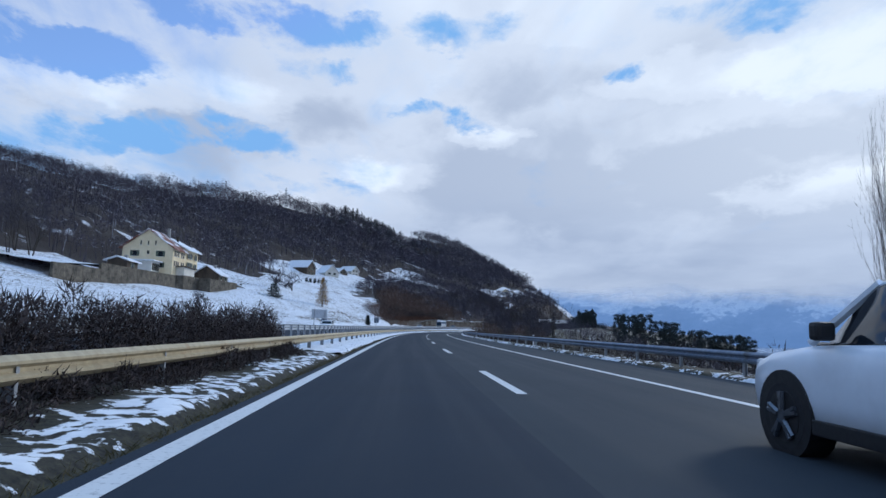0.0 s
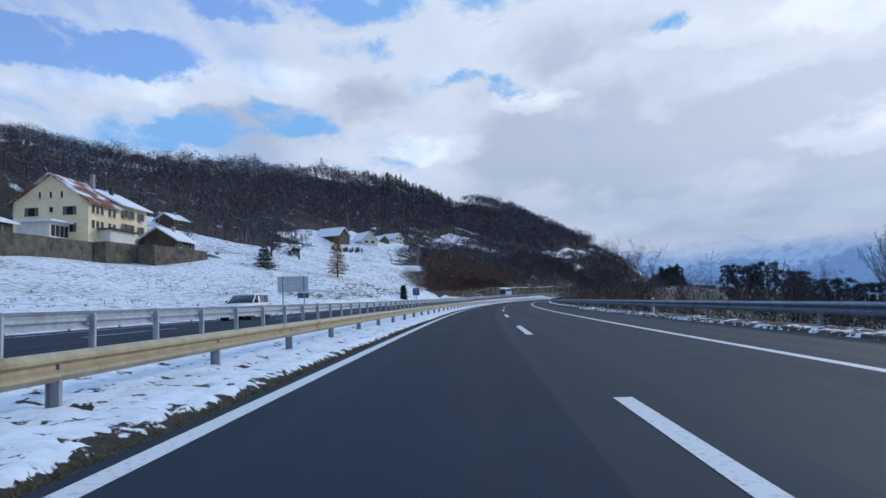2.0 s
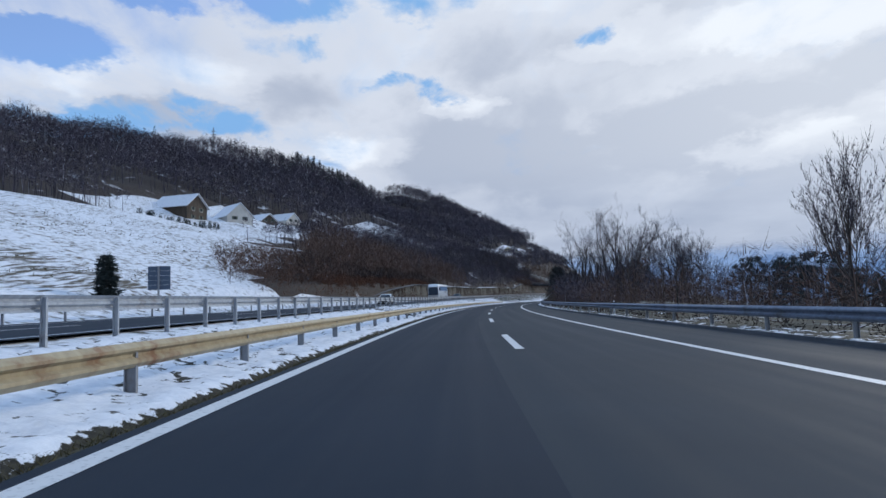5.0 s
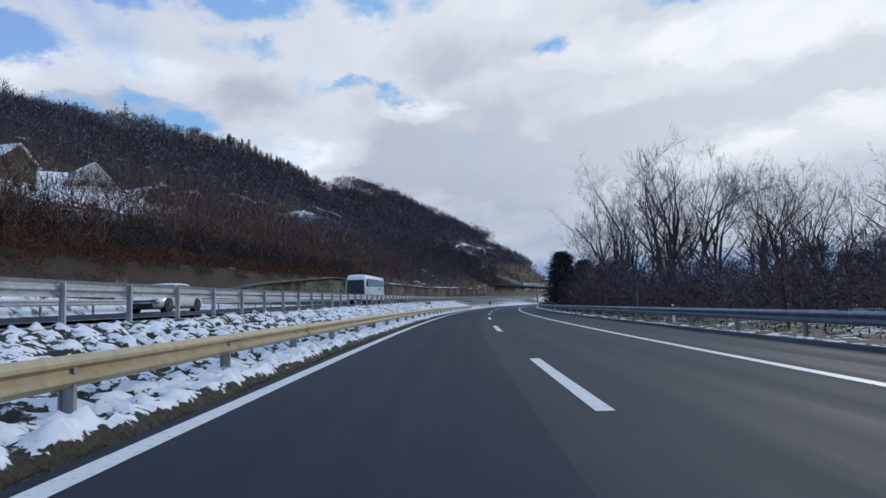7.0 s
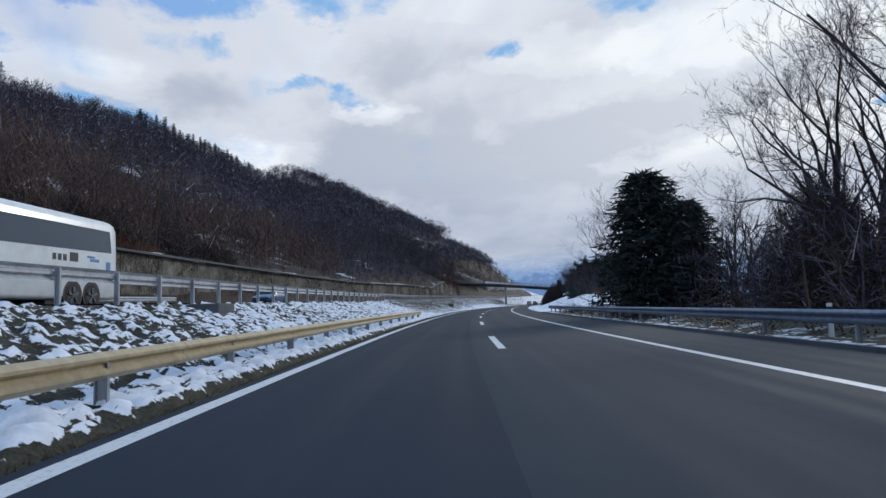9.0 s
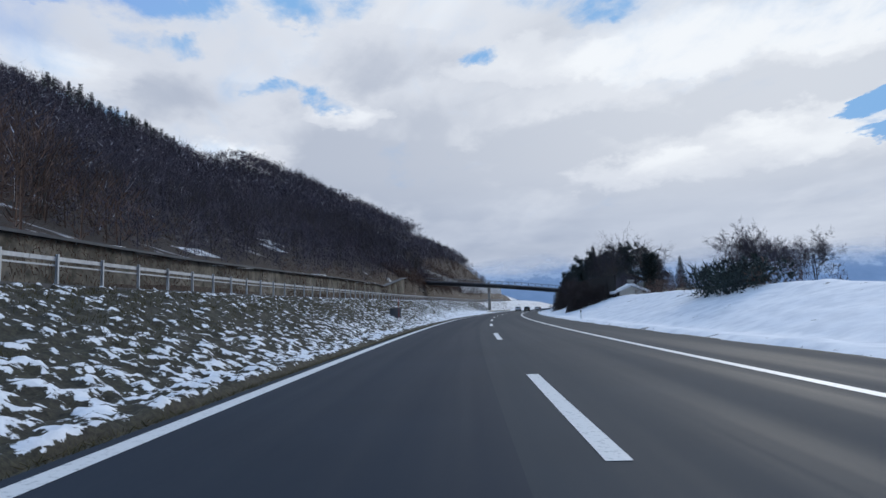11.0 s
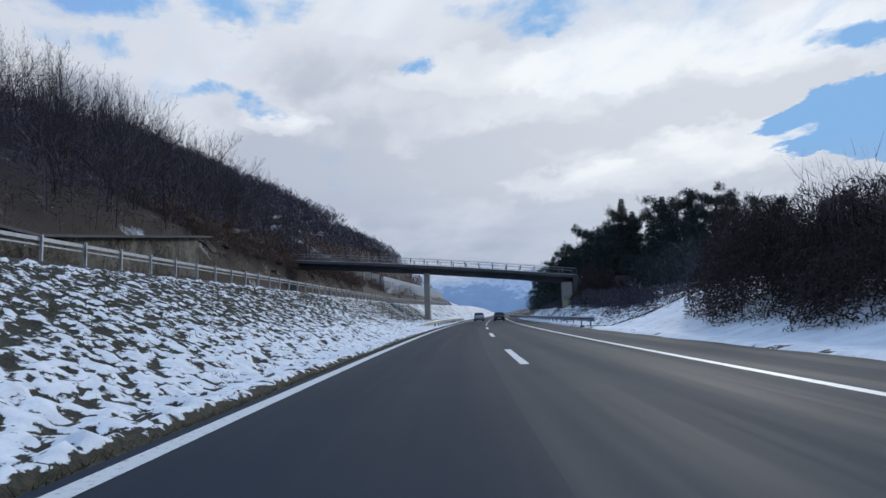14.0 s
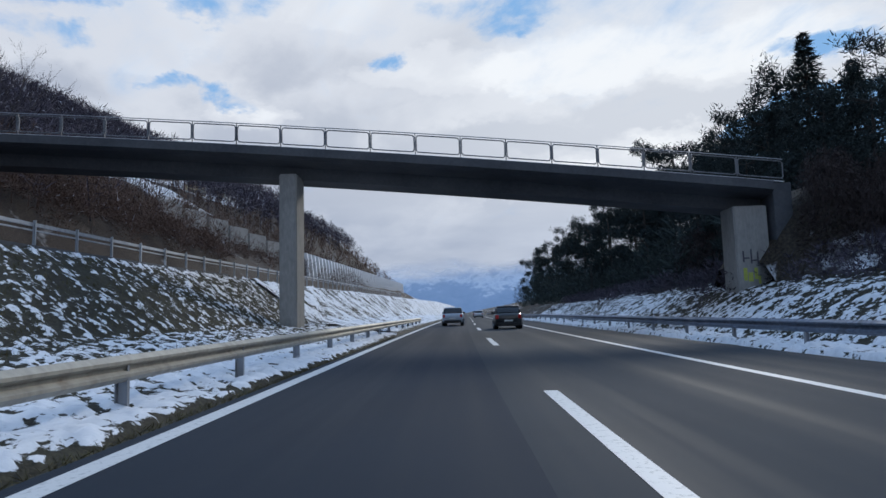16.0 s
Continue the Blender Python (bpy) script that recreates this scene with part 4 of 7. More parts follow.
def shrub_mass(name, blobs, mat, label, leaf=0.30, wid=0.05, dense=95, cat="shrubs", zf=ground_z):
    """Dense bushes grown together: blobs of (s, d, radius along, radius across, height), filled with fine sprays."""
    P, D, W, T = [], [], [], []
    for s, d, ra, rc, h in blobs:
        n = int(dense * (ra * rc * 3 + (ra + rc) * h * 2))
        v = RNG.normal(0, 1, (n, 3))
        v[:, 2] = np.abs(v[:, 2]) * 1.2 - 0.15
        v /= np.linalg.norm(v, axis=1, keepdims=True)
        lump = np.array([1 + 0.30 * noise.noise(Vector((x * 2.4 + s, y * 2.4, z * 2.4))) for x, y, z in v])[:, None]
        q = v * (RNG.uniform(0.1, 1.0, (n, 1)) ** 0.33) * lump
        c, along, across = np.array(at(s, d)), np.array(at(s + 1, d) - at(s, d)), np.array(at(s, d + 1) - at(s, d))
        along[2], across[2] = (zf(s + ra * 0.7, d) - zf(s - ra * 0.7, d)) / (1.4 * ra), (zf(s, d + rc * 0.7) - zf(s, d - rc * 0.7)) / (1.4 * rc)
        c[2] = zf(s, d)
        P.append(c + q[:, :1] * ra * along + q[:, 1:2] * rc * across + np.maximum(q[:, 2:], -0.02) * h * np.array([0, 0, 1.0]))
        D.append((v * 0.7 + RNG.normal(0, 0.6, (n, 3)) + [0, 0, 0.15]) * (leaf * RNG.uniform(0.4, 1.1, n))[:, None])
        W.append(RNG.uniform(0.4, 1.0, n) * wid)
        T.extend(RNG.uniform(0.2, 0.8, n))
    return tri_cloud(name, P, D, W, mat, label, cat, T)


def scatter(s0, s1, d0, d1, gap, keep=lambda s, d: True):
    out = []
    for s in np.arange(s0, s1, gap):
        for d in np.arange(d0, d1, gap):
            a, b = s + RNG.uniform(-0.5, 0.5) * gap, d + RNG.uniform(-0.5, 0.5) * gap
            if keep(a, b):
                out.append((a, b))
    return out


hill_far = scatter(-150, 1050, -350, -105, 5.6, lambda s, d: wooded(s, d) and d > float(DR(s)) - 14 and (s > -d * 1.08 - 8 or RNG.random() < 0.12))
crowns("hill_wood", hill_far, "twigs_hazed", "leafless dark-brown wood covering the hillside, tinted bluish for haze", 120, (11, 17), 0.10, 0.27, lambda s, d: float(np.interp(s, [300, 420], [0.72, 1.0])))
crowns("hill_wood_low", scatter(160, 960, -105, -56, 4.6, wooded), "twigs_hazed", "leafless wood on the lower slope", 120, (6, 10), 0.075, 0.30)
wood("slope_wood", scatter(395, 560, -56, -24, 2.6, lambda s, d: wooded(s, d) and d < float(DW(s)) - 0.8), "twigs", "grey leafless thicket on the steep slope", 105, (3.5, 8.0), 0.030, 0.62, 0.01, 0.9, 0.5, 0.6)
wood("slope_thicket", scatter(222, 402, -56, -23.5, 2.6, lambda s, d: wooded(s, d) and d < float(DW(s)) - 0.8), "twigs_brown", "brown leafless thicket above the retaining wall", 115, (3.5, 7.5), 0.030, 0.62, 0.01, 0.9, 0.3, 0.3, lambda s, d: float(np.interp(s + (d + 30) * 0.6, [250, 268, 295], [0.45, 0.85, 1.15])))
wood("slope_brush", scatter(236, 345, -54, -23.6, 1.5, lambda s, d: wooded(s, d) and d < float(DW(s)) - 0.6), "bush_dark", "dark undergrowth covering the foot of the slope", 44, (1.0, 2.6), 0.030, 0.9, 0.01, 1.0, 0.6)
wood("meadow_edge_bush", scatter(218, 262, -36, -23.6, 1.7, lambda s, d: d < float(DW(s)) + 0.2 and s > 221 + (-d - 26) * 1.6), "twigs_brown", "dense brown bushes where the meadow meets the slope", 70, (1.6, 2.8), 0.035, 0.75, 0.01, 1.0, 0.5)
wood("bracken", scatter(226, 330, -40, -21.6, 1.0, lambda s, d: (-3.2 if s > 290 else -16) < d - float(DW(s)) < (1.3 if s < 266 else -0.9) and s > 222 + (-26 - d) * 2.2), "bracken", "rust-brown dead bracken along the foot of the slope", 26, (0.6, 1.5), 0.035, 0.9, 0.01, 1.0, 0.6)
wood("cut_scrub", scatter(428, 560, -30, -24, 1.2, lambda s, d: -2.5 < d - float(DW(s)) < 1.6), "twigs_brown", "brown scrub clinging to the cutting", 36, (0.7, 1.9), 0.024, 0.8, 0.01, 1.0, 0.6)
wood("bridge_scrub", scatter(512, 690, -56, -27.5, 2.4), "twigs_brown", "brown scrub on the slope by the bridge", 70, (1.4, 3.8), 0.035, 0.8, 0.01, 1.0, 0.6, 0.3)
wood("spur_scrub", scatter(560, 960, -80, -36, 5.0, lambda s, d: wooded(s, d) and not (580 < s < 660 and d > -52)), "twigs_brown", "brown scrub along the foot of the spur", 50, (3, 6), 0.09, 0.5, 0.05)
shrub_mass("bracken_belt", [(247 + 2.6 * k, float(DW(247 + 2.6 * k)) - 1.5 - 0.5 * math.sin(k * 2.3), 1.9, 1.3, 0.9 + 0.3 * math.sin(k * 1.7)) for k in range(34)], "bracken", "rust-brown dead bracken along the top of the wall", 0.22, 0.026, 190)
shrub_mass("slope_foot_bush", [(250 + 3.1 * k, float(DW(250 + 3.1 * k)) - 4.4 - 1.2 * math.sin(k * 1.9), 2.5, 2.1, 2.1 + 0.8 * math.sin(k * 1.3)) for k in range(34)], "bush_dark", "dark bushes crowding the foot of the slope", 0.34, 0.030, 100)
shrub_mass("cutting_bush", [(512 + 3.0 * (k % 26), -29.2 - 3.0 * (k // 26) - 0.8 * math.sin(k * 2.1), 2.3, 1.8, 1.3 + 0.5 * math.sin(k * 1.7)) for k in range(78)], "twigs_brown", "brown leafless bushes over the slope by the bridge", 0.34, 0.026, 100)
# dark conifers scattered in the wood
P, D, W = [], [], []
spots = [(s, d) for s, d in scatter(380, 900, -330, -200, 11, wooded) if RNG.random() < (0.75 if 560 < s < 760 and d > -290 else 0.12)]
for s, d in spots:
    b = np.array(land(s, d))
    h = RNG.uniform(12, 19)
    n = 70
    u = RNG.uniform(0.15, 1.0, n)
    ang = RNG.uniform(0, 6.283, n)
    r = 2.3 * (1.02 - u) * RNG.uniform(0.2, 1, n)
    P.extend(b + np.stack([np.cos(ang) * r, np.sin(ang) * r, u * h], 1))
    D.extend(np.stack([np.cos(ang) * 1.1, np.sin(ang) * 1.1, RNG.uniform(-0.5, 0.9, n)], 1) * (0.5 + 1.0 * (1 - u))[:, None])
    W.extend(RNG.uniform(0.15, 0.4, n))
tri_cloud("hill_conifers", np.array(P), np.array(D), np.array(W), "needles", "dark spruces scattered through the hillside wood", "woodland")

ridge_spruce = [conifer_meshes(14, 2.0, 0.12, 20, 7, "needles", 0.3, 9, 0.62, 0.8), conifer_meshes(14, 1.7, 0.25, 16, 6, "needles", 0.3, 8, 0.6, 0.7)]
for i in range(24):
    s = 640 + 5.4 * i + RNG.uniform(-2, 2)
    d = float(DR(s)) + RNG.uniform(2, 9)
    plant(ridge_spruce[i % 2], s, d, "slender dark spruce standing on the wooded ridge", RNG.uniform(0.95, 1.35), 50 * i, z=land(s, d).z, group="ridge spruces", name="spruce_tree")

# single trees of the meadow
meadow_tree = bare_tree_meshes(4.8, 0.9, 1, 3, 0.5, girth=0.022)
plant(meadow_tree, 89, -31.5, "small bare tree standing in the snowy meadow")
fruit = bare_tree_meshes(4.6, 1.25, 1, 4, 0.35, 0.16, 0.040, 0.92)
plant(fruit, 213.4, -54.8, "low spreading bare fruit tree on the snowy slope", 1.8, z=12.0, group="fruit trees")
plant(fruit, 202, -56.3, "low spreading bare fruit tree on the snowy slope", 1.65, 120, z=12.6, group="fruit trees")
plant(fruit, 196, -74, "low spreading bare fruit tree on the snowy slope", 0.9, 210, group="fruit trees")
plant(fruit, 184, -80, "bare fruit tree beside the farmhouse", 1.2, 40, group="fruit trees")
plant(conifer_meshes(6.8, 3.3, 0.02, 22, 12, "needles", 0.1, 14, 0.34, 0.6), 190.2, -52.1, "bushy dark pine standing on the snowy meadow", z=7.2, name="pine_tree")
plant(conifer_meshes(10.4, 2.6, 0.19, 30, 8, "larch", 0.2, 15, 0.28, 0.75), 201, -40, "golden-brown larch on the snowy slope", z=6.3, name="larch_tree")
plant(conifer_meshes(3.3, 0.75, 0.02, 22, 9, "needles", -0.6, 14, 0.26, 0.5), 199.3, -24.5, "small dark cypress by the oncoming carriageway", z=1.5, name="cypress")

wood("larch_litter", scatter(196, 205, -42, -36, 0.8, lambda s, d: ((s - 200) / 4.2) ** 2 + ((d + 38.5) / 2.2) ** 2 < 1), "grass_dry", "bare brown litter under the larch", 14, (0.15, 0.3), 0.05, 1.6, 0.01, 1.0, 0.8)
shrub = conifer_meshes(1.9, 0.6, 0.02, 10, 7, "needles", 0.2, 8, 0.22, 0.6)
for i in range(15):
    plant(shrub, 284 + 3.6 * i, -78 - 0.9 * i + 1.5 * math.sin(i * 2.1), "small dark evergreen shrub in a row on the snowy slope", RNG.uniform(0.7, 1.3), 50 * i, group="shrub row", name="shrub", cat="shrub")
# tussocks poking through the meadow's snow
P, D, W = [], [], []
for s, d in scatter(60, 420, -120, -27, 2.6, lambda s, d: not wooded(s, d) and not (115 < s < 190 and d < -58)):
    if noise.noise(Vector((s * 0.05, d * 0.08, 7.0))) < 0.02:
        continue
    b = np.array(land(s, d))
    for _ in range(4):
        c = b + np.append(RNG.normal(0, 0.5, 2), 0)
        P.extend(c + RNG.normal(0, 0.16, (4, 3)) * [1, 1, 0.2])
        D.extend(RNG.normal(0, 0.10, (4, 3)) + [0, 0, 0.13])
        W.extend(RNG.uniform(0.015, 0.05, 4))
tri_cloud("tussocks", np.array(P), np.array(D), np.array(W), "grass_dry", "dry grass tussocks poking through the meadow's snow", "grass")
# right-hand side: slender trees, thickets and the tall bare wood
slim = [bare_tree_meshes(7.0, 0.32, 1, 3, 0.45, 0.8, 0.012, 0.9, leaves=0.16), bare_tree_meshes(6.5, 0.40, 3, 3, 0.4, 0.7, 0.010, 0.85, leaves=0.2), bare_tree_meshes(6.0, 0.30, 2, 3, 0.4, 0.8, 0.011, 0.9)]
for i, (s, d, top) in enumerate([(72, 14.2, 5.6), (80, 13, 5.5), (84, 16, 4.0), (92, 15, 4.0), (104, 17, 3.4), (118, 14, 3.2), (147, 12.2, 4.6), (150, 17, 4.0),
                                 (158, 19, 5.0), (166, 16, 5.4), (171, 15.5, 7.0), (180, 18, 6.6), (187, 15, 8.0), (191, 17.5, 8.3), (196, 20, 7.0), (205, 13, 6.0), (214, 17, 7.0), (223, 14, 6.0), (232, 19, 8.0), (240, 15, 7.0)]):
    g = ground_z(s, d)
    m = slim[i % 3]
    plant(m, s, d, "slender bare roadside tree with a few dry leaves", (top - g) / 6.8, 50 * i, group="roadside saplings")
poplar = bare_tree_meshes(11.5, 0.20, 1, 3, 0.7, 1.1, 0.014, 1.0)
for k, (s, d) in enumerate(((27.5, 19.2), (28.6, 19.9), (26.8, 20.3))):
    plant(poplar, s, d, "tall narrow bare poplar beyond the guard rail", 0.62, 70 * k, z=-4.0, tall=2.3 - 0.15 * k, group="poplars")
big = [bare_tree_meshes(22, 0.62, 4, 4, 0.9, 0.42, 0.029, 0.64), bare_tree_meshes(19, 0.6, 3, 4, 0.9, 0.45, 0.027, 0.66), bare_tree_meshes(17, 0.7, 2, 4, 0.8, 0.4, 0.026, 0.70)]
for i, (s, d, h) in enumerate([(306, 16.8, 20.5), (307, 23, 25), (312, 27, 23), (298, 20, 18), (300, 27, 20), (297, 35, 17.5), (284, 26, 15), (318, 20, 18), (276, 24, 13), (270, 31, 14), (262, 21, 10), (313, 15.5, 14), (330, 18, 11), (328, 14, 9.5)]):
    plant(big[i % 3], s, d, "tall many-stemmed bare tree in the roadside wood", h / (22, 19, 17)[i % 3], 67 * i, group="tall bare trees")
yew = conifer_meshes(9.0, 3.6, 0.01, 40, 17, "needles", 0.05, 17, 0.36, 0.38)
plant(big[2], 336, 11.6, "bare tree behind the dark evergreen", 0.62, 30)
plant(yew, 325.0, 10.7, "dense dark evergreen tree flecked with snow", 1.0, 0, 0.2, name="evergreen_tree")
plant(yew, 329.5, 14.6, "dense dark evergreen tree behind the first", 0.86, 80, 0.2, name="evergreen_tree")
wood("right_thicket", scatter(96, 350, 9.8, 34, 2.7, lambda s, d: RNG.random() < np.interp(s, [120, 175, 200], [0.25, 0.4, 1.0]) and d < np.interp(s, [96, 140, 240], [12, 20, 36]) and not (310 < s < 345 and d < 12)), "twigs_brown",
     "brown leafless thicket beyond the guard rail", 60, (1.6, 4.2), 0.024, 0.8, 0.01, 0.9, 0.6)
wood("right_brush", scatter(0, 130, 9.2, 18, 1.5), "bush_dark", "low dark brush beyond the guard rail", 40, (0.8, 1.7), 0.022, 0.8, 0.02)
wood("ivy_wood", scatter(256, 345, 11.5, 34, 2.4, lambda s, d: not (318 < s < 336 and d < 16)), "twigs", "dark tangled undergrowth below the bare trees", 120, (2.0, 6.0), 0.035, 0.75, 0.01, 0.9, 0.6)
shrub_mass("ivy_growth", [(312, 15, 3.0, 2.4, 5.0), (317, 16.8, 3.5, 3.0, 6.5), (309, 13, 2.0, 1.6, 3.4), (321, 19, 3.5, 3.0, 7.0)], "bush_dark", "dark ivy and brush grown up round the bare trunks", 0.34, 0.024, 130)
wood("rail_brush", scatter(-4, 352, 8.2, 9.4, 0.7), "bush_dark", "low dark brush close behind the guard rail", 24, (0.45, 0.85), 0.022, 0.9, 0.01, 1.2, 0.6, 0.2)
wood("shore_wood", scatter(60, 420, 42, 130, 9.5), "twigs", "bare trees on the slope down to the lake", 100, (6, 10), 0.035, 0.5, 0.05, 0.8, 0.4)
for i in range(28):
    s, d = 352 + 12 * (i % 4) + RNG.uniform(-5, 5), 70 + 10 * (i // 4) + RNG.uniform(-3, 3)
    if i == 0:
        shore_pine = pine_meshes(17, 4.5)
    plant(shore_pine, s, d, "dark pine in a clump above the lake", RNG.uniform(0.9, 1.35), 40 * i, group="shore pines", name="pine_tree")

# median brush at the start
shrub_mass("median_bush", [(-14 + 1.3 * k, -7.45 + 0.25 * math.sin(k * 2.2), 1.3, 0.85, 1.4 + 0.22 * math.sin(k * 1.9) + 0.12 * math.sin(k * 4.1)) for k in range(32)], "bush_dark", "dense dark bushes with dry leaves on the median", 0.13, 0.017, 420, "bushes")
shrub_mass("rail_foot_brush", [(-5 + 1.7 * k, -6.15 + 0.2 * math.sin(k * 2.1), 1.2, 0.55, 0.42 + 0.12 * math.sin(k * 1.7)) for k in range(18)], "bush_dark", "dark dead leaves and brush along the rail's foot", 0.09, 0.014, 900)

# right bank by the gardens
def build_screen():
    """A tall dark boarded fence that steps up along the gardens, overgrown."""
    w = tagged(new("screen_fence"), "tall dark boarded screen fence along the gardens", "fence")
    s, k = 427.4, 0
    while s < 456.5:
        z0, z1 = ground_z(s + 1.2, 14.6) - 0.3, float(np.interp(s, [427, 461], [4.7, 5.6]))
        for j in range(8):
            bm = bmesh.new()
            box(bm, -0.02 + 0.012 * (j % 2), 0.3 * j + 0.004, z0, 0.025 + 0.012 * (j % 2), 0.3 * j + 0.296, z1 - 0.02 * (j % 3))
            part("board", bm, "fence_dark", w, pose_m=road_pose(s, 14.6, 0))
        bm = bmesh.new()
        box(bm, 0.04, -0.06, z0, 0.16, 0.06, z1 + 0.05, 0.01)
        part("post", bm, "fence_dark", w, pose_m=road_pose(s, 14.6, 0))
        s, k = s + 2.4, k + 1


MAT["timber_dark"] = two_tone("timber_dark", (0.035, 0.028, 0.022), (0.10, 0.075, 0.055), 1.2, 0.9, fine=8, relief=0.02, stretch=(1, 1, 0.3))
build_screen()
shrub_mass("bank_bush", [(435, 10.6, 2.2, 1.3, 2.2), (438, 11.4, 3.0, 1.8, 3.0), (442, 12.2, 3.2, 1.9, 3.4), (433, 12.2, 2.4, 1.6, 2.4), (447, 12.6, 3.4, 1.8, 3.6), (431, 13.4, 2.0, 1.2, 2.3), (452, 12.8, 3.4, 1.8, 3.4)], "bush_dark", "dark shrubs spreading down the bank below the screen fence", 0.22, 0.020, 330)
shrub_mass("evergreen_clump", [(469, 11.4, 2.8, 2.1, 2.6), (472, 12.6, 3.4, 2.6, 3.7), (477, 12.2, 4.0, 2.9, 4.7), (482, 13.2, 4.0, 3.0, 4.9), (474, 15.0, 4.0, 3.0, 3.6), (466, 14.2, 2.6, 2.0, 2.8)], "bush_dark", "large dark tangled clump of bushes on the bank", 0.30, 0.030, 150)
shrub_mass("bank_belt", [(505 + 4 * k, 13.2 + 0.5 * math.sin(k * 1.9), 3.2, 1.1 + 0.3 * math.sin(k * 2.7), 1.5 + 0.4 * math.sin(k * 1.3)) for k in range(8)], "twigs_hazed", "belt of dark leafless brush along the snowy bank", 0.35, 0.026, 120)
shrub_mass("ramp_brush", [(538.2 + 0.8 * math.sin(k * 2.3), 15.2 + 1.9 * k, 2.2, 1.6, 1.5 + 0.5 * math.sin(k * 1.7)) for k in range(14)] + [(533.5, 19.5 + 3.0 * k, 2.0, 1.8, 1.6 + 0.5 * math.sin(k * 2.9)) for k in range(5)] + [(539.4, 14.0, 1.6, 1.2, 2.2), (540.6, 15.2, 1.6, 1.3, 1.8), (538.0, 15.6, 1.8, 1.4, 2.0), (537.0, 17.4, 1.8, 1.5, 2.0), (540.2, 17.4, 1.6, 1.5, 1.6), (549, 16.5, 3.6, 2.4, 4.0), (556, 16, 4.0, 2.6, 4.2), (552, 21, 4.0, 3.4, 5.0)],
           "bush_dark", "dark tangled brush on the ramp beside the bridge", 0.30, 0.024, 200, zf=ramp_z)
wood("clump_shoots", scatter(466, 486, 12, 17, 1.8), "twigs", "bare shoots standing over the dark clump", 40, (4.2, 5.6), 0.009, 0.3, 0.3)
wood("bank_scrub", scatter(384, 426, 14.2, 19.5, 1.1, lambda s, d: d > np.interp(s, [384, 390, 412, 426], [13.4, 14.6, 15.2, 16.5])), "twigs_brown", "dry brown scrub along the top of the snowy bank", 42, (0.7, 1.7), 0.018, 0.7, 0.02)
wood("crest_evergreen", scatter(385, 393, 13.4, 16.5, 0.8), "needles", "dark evergreen shrubs on the crest of the snowy bank", 80, (1.1, 1.9), 0.06, 0.7, 0.02, 0.9, 0.8)
garden = [bare_tree_meshes(7.5, 0.9, 2, 4, 0.6, 0.3, 0.014, 0.72), bare_tree_meshes(7.0, 1.2, 1, 3, 0.45, 0.1, 0.045)]
plant(garden[1], 440.5, 21.0, "gnarled bare tree with knobbed pollarded limbs", 1.25, 20)
plant(conifer_meshes(5.4, 0.85, 0.02, 22, 10, "needles", -0.5, 15, 0.30, 0.12), 433.8, 20.2, "ivy-clad stump of a tree in the garden", name="ivy_tree")
plant(conifer_meshes(6.2, 1.9, 0.05, 18, 9, "needles", 0.3, 12, 0.4, 0.6), 447.5, 24.0, "dark evergreen in the garden", 0.62, name="evergreen_tree")
plant(garden[1], 434.6, 21.2, "bare tree with drooping broken branches", 0.75, 200)
garden_tall = bare_tree_meshes(11, 0.5, 4, 3, 0.7, 0.5, 0.014, 0.85)
plant(garden_tall, 443, 16.6, "tall many-stemmed bare tree rising over the screen fence", 0.98, 60)
plant(garden_tall, 448.5, 17.0, "bare tree rising over the screen fence", 0.85, 170)
plant(garden[0], 390.5, 15.6, "bare many-stemmed shrub on the snowy bank", 0.62, 10)
plant(garden[0], 431, 30, "bare tree in a garden behind the bank", 0.8, 150)
for i, (s, d, h) in enumerate([(404, 27, 5.5), (408, 23, 6.0), (413, 26, 6.5), (398, 22, 4), (420, 33, 6), (474, 24, 5.0), (480, 20, 4.5), (486, 25, 5.5), (458, 28, 5)]):
    plant(garden[0], s, d, "bare garden tree behind the snowy bank", h / 7.5, 77 * i, group="garden trees")
plant(conifer_meshes(5.2, 0.8, 0.02, 26, 11, "needles", -0.6, 15, 0.28, 0.35), 464.2, 14.4, "dark column-shaped cypress on the bank", name="cypress")
spruce = [conifer_meshes(15, 3.6, 0.05, 44, 12, "needles", 0.3, 30, 0.26, 0.9), conifer_meshes(13, 3.2, 0.06, 40, 11, "needles", 0.3, 30, 0.25, 0.9)]
pine = [pine_meshes(14, 4.6), pine_meshes(12, 4.2)]
